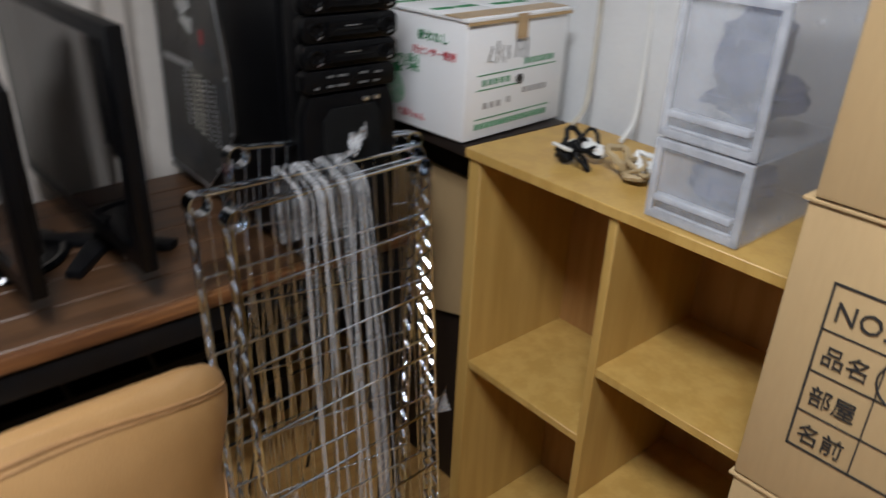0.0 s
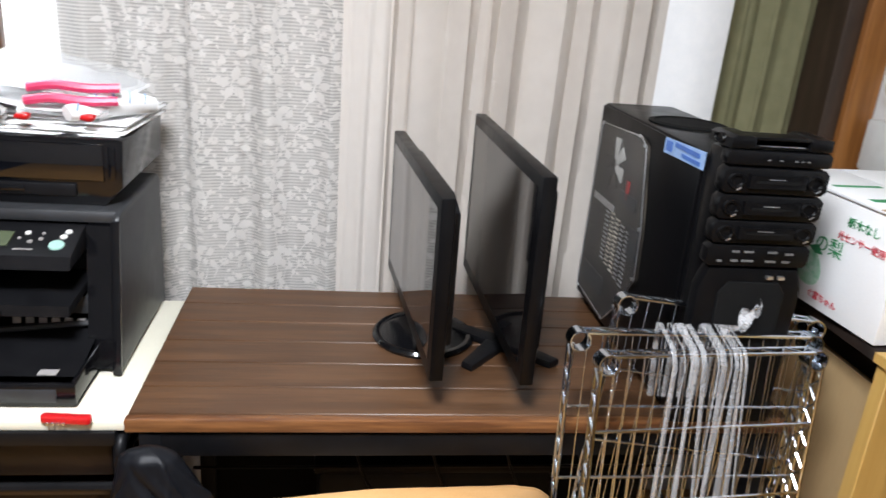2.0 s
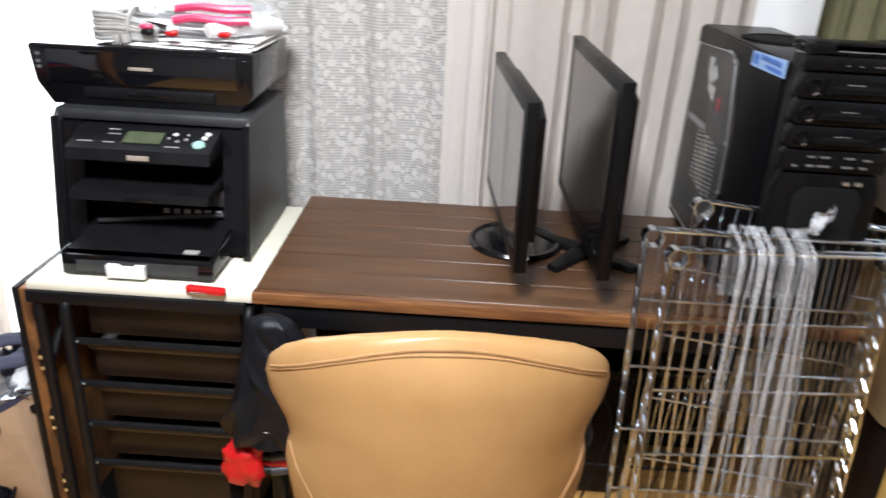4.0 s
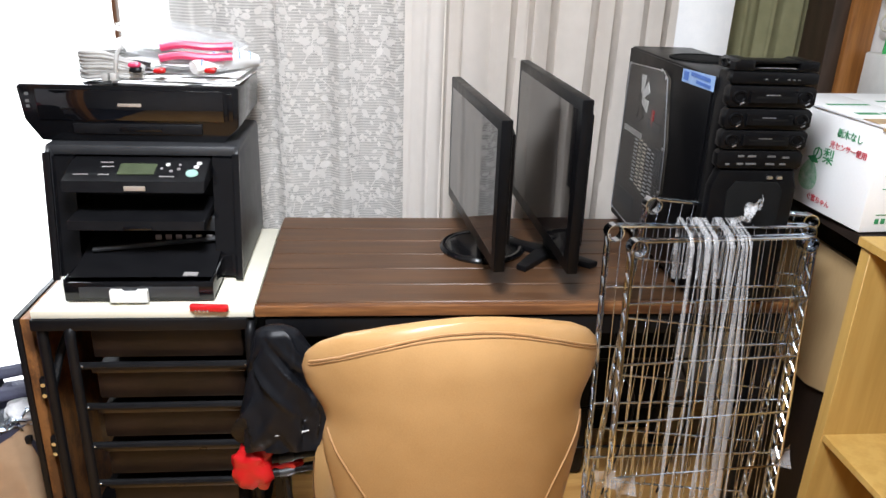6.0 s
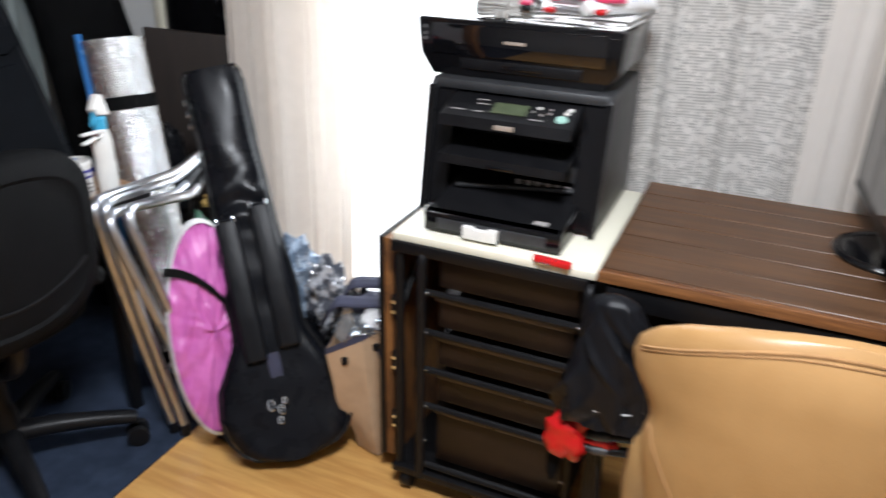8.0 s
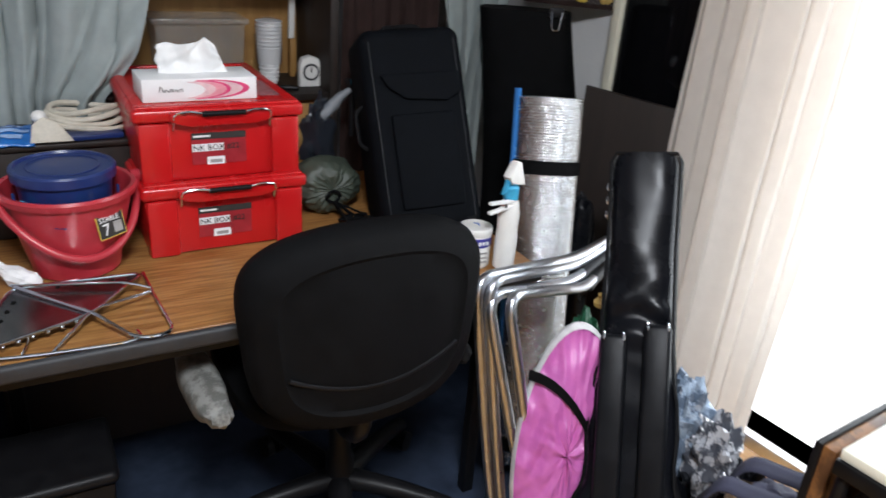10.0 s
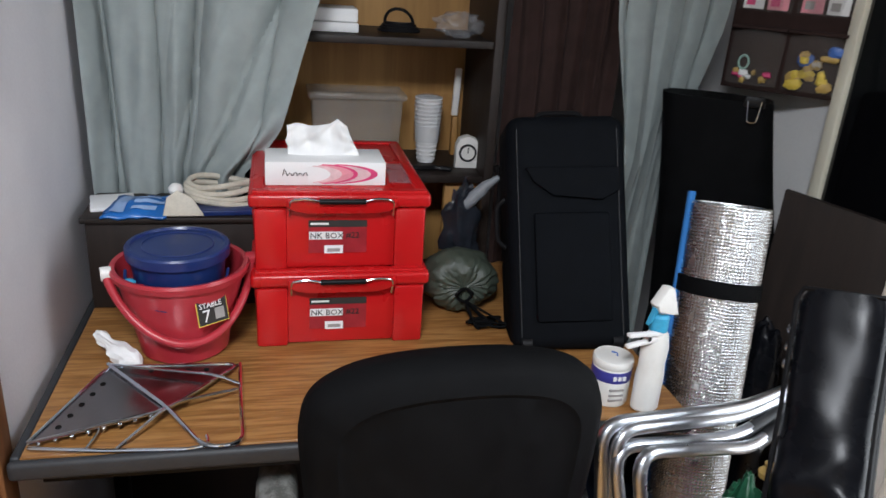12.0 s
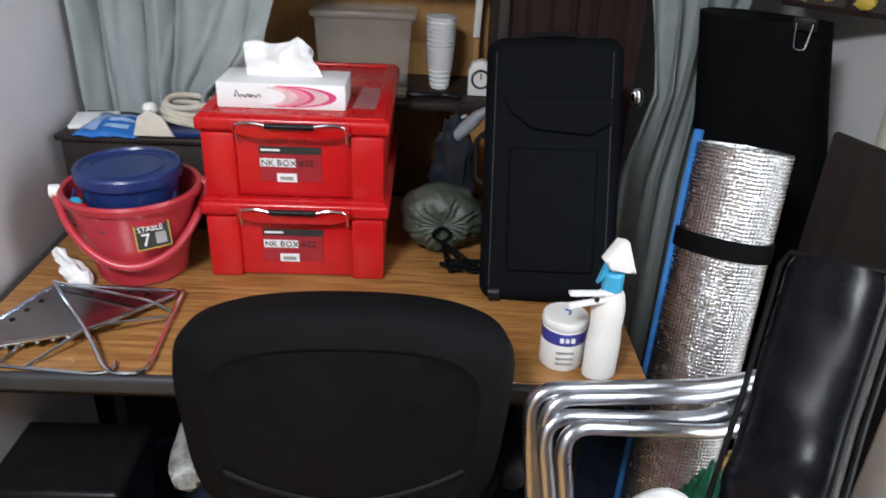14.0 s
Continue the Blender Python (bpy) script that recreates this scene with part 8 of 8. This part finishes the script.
for k, (at, rad, mt) in enumerate((((-0.615, 0.16, 0.345), (0.055, 0.05, 0.035), M_GLASSDARK), ((-0.60, 0.24, 0.36), (0.06, 0.06, 0.045), M_NAVYCLOTH), ((-0.56, 0.19, 0.375), (0.045, 0.05, 0.028), M_WHITECLOTH), ((-0.58, 0.22, 0.25), (0.07, 0.08, 0.09), M_CASEFABRIC))):
    bm = bmesh.new()
    blob(bm, at, rad, 0.22, 7, 36, 24, 0.85, k)
    solid("bag_content", bm, mt, ("clear crumpled plastic in the tote", "navy cloth in the tote", "white cloth in the tote", "black cloth in the tote")[k], "cloth", None, "things in the tote")
for k in range(4):
    bm = bmesh.new()
    o = Vector((-0.62 + 0.028 * k, 0.105 + 0.024 * k, 0.345 + 0.010 * k))
    sheet(bm, 12, 3, lambda u, v: o + Vector((0.055 * u + 0.012 * v, 0.05 * u - 0.02 * v, 0.028 * math.sin(3.0 * u + 0.4 * k) + 0.006 * math.sin(9 * u))))
    ob = solid("foil_strip", bm, M_CHROME, "bent shiny foil strip in the tote", "foil", None, "foil strips in the tote")
    md = ob.modifiers.new("thick", "SOLIDIFY")
    md.thickness = 0.0015
for k, (at, rad, mt) in enumerate((((-0.835, 0.235, 0.40), (0.055, 0.05, 0.115), M_PALEBLUE), ((-0.755, 0.24, 0.37), (0.055, 0.05, 0.10), M_CRUMPLE), ((-0.80, 0.26, 0.17), (0.08, 0.07, 0.17), M_BLACKVINYL), ((-0.71, 0.32, 0.18), (0.07, 0.07, 0.18), M_BLACKVINYL))):
    bm = bmesh.new()
    blob(bm, at, rad, 0.42, 7, 44, 30, 1, 10 + k)
    solid("plastic_bag", bm, mt, ("pale blue film bag standing by the window", "grey silvery crumpled bag by the window", "black bag on the floor", "black bag on the floor")[k], "bag", group="bags by the window")

# ---- pocket hanger, glass door panel and post in the corner ----
bm = bmesh.new()
box(bm, (-1.690, 0.722, 0), (-1.656, 0.758, 2.0), 0.004)
setting("trim_door_post", bm, M_CREAM, "cream painted sliding door post", "trim")
bm = bmesh.new()
box(bm, (-1.654, 0.735, 0.02), (-1.21, 0.742, 2.0))
setting("window_2", bm, M_SCREEN, "dark glass sliding door pane", "window")
org = thing("pocket_hanger", "brown pocket hanger with clear pockets of toys", "organizer", pose(-1.905, 0.562, 1.150, 0, 0, 39) @ Matrix.Diagonal((0.87, 1, 1.05, 1)))
bm = bmesh.new()
box(bm, (0, 0, 0), (0.325, 0.005, 0.53), 0.002)
part("backing", bm, M_BROWNCLOTH, org)
rnd = random.Random(4)
for i in range(2):
    for j in range(3):
        bm = bmesh.new()
        a, z = 0.012 + 0.156 * i, 0.012 + 0.172 * j
        sheet(bm, 8, 6, lambda u, v: Vector((a + 0.144 * u, -0.003 - 0.022 * math.sin(math.pi * u) * (0.5 + 0.5 * v), z + 0.130 * v)))
        pkt = part("pocket", bm, M_POCKET, org, "clear plastic pocket")
        bm = bmesh.new()
        box(bm, (a - 0.004, -0.028, z + 0.130), (a + 0.148, -0.001, z + 0.138), 0.002)
        part("pocket_edge", bm, M_BROWNCLOTH, pkt)
        if j:
            for k in range(2):
                bm = bmesh.new()
                box(bm, (a + 0.012 + 0.066 * k, -0.010, z + 0.004), (a + 0.068 + 0.066 * k, -0.007, z + 0.10 + 0.015 * k), 0.001)
                cd = part("card", bm, M_WHITECARD if (i + k) % 2 == 0 else M_SKIPINK, pkt)
                for q in range(3):
                    bm = bmesh.new()
                    box(bm, (a + 0.020 + 0.066 * k, -0.0115, z + 0.012 + 0.028 * q), (a + 0.044 + 0.066 * k + 0.008 * q, -0.0103, z + 0.030 + 0.028 * q), 0.0)
                    part("print_patch", bm, (M_ROSE, M_INKGREY, M_WHITECARD)[(q + i) % 3], cd)
            continue
        for k in range((9, 16)[i]):
            bm = bmesh.new()
            s = (1.0, 1.7)[i]
            at = (a + rnd.uniform(0.02, 0.125), -0.010 - 0.004 * rnd.random(), z + rnd.uniform(0.010, (0.030, 0.105)[i]))
            blob(bm, at, (s * rnd.uniform(0.006, 0.014), 0.006, s * rnd.uniform(0.004, 0.009)), 0.4, 5, 14, 10, 0.8, k + j)
            part("toy", bm, rnd.choice((M_WHITECARD, M_SKIPINK, M_BRASS, M_ROSE, M_CABLECREAM) if i == 0 else (M_YELLOW, M_BRASS, M_BRASS, M_YELLOW, M_CABLECREAM, M_STICKERBLUE)), pkt)
        if i == 0:
            bm = bmesh.new()
            tube(bm, [(a + 0.045 + 0.014 * math.cos(t), -0.012, z + 0.052 + 0.016 * math.sin(t)) for t in (2 * math.pi * q / 18 for q in range(18))], 0.003, 6, closed=True)
            part("green_ring", bm, M_MINT, pkt)

# ---- small things in the alcove ----
bm = bmesh.new()
prism(bm, [(0.06, 1.45), (0.29, 1.45), (0.292, 1.32), (0.28, 1.285), (0.262, 1.262), (0.248, 1.272), (0.232, 1.245), (0.20, 1.205), (0.185, 1.225), (0.16, 1.25), (0.11, 1.235), (0.08, 1.30)], 0.012, Matrix.Translation((-0.019, 0, 0)) @ Matrix(((0, 0, 1, 0), (1, 0, 0, 0), (0, 1, 0, 0), (0, 0, 0, 1))), 0.003)
solid("black_pennant", bm, M_BLACKFABRIC, "black ragged cloth pennant on the partition wall", "pennant", WEST.copy())
bm = bmesh.new()
blob(bm, (0, 0, 0), (0.017, 0.012, 0.022), 0.1, 3, 16, 12)
solid("curtain_hook", bm, M_CHROME, "small shiny chrome curtain hook", "hook", west(1.232, 0.70, 0.955))
bin2 = thing("waste_bin", "black plastic waste bin under the desk", "bin", west(0.095, 0.20, 0.0))
bm = bmesh.new()
prism(bm, [(-0.105, 0), (0.105, 0), (0.128, 0.315), (-0.128, 0.315)], 0.19, Matrix.Translation((0, 0.095, 0)) @ pose(0, 0, 0, 90), 0.012)
part("body", bm, M_BLACKPLASTIC, bin2)
bm = bmesh.new()
box(bm, (-0.136, -0.103, 0.3155), (0.136, 0.103, 0.345), 0.014, 3)
part("lid", bm, M_BLACKPLASTIC, bin2)
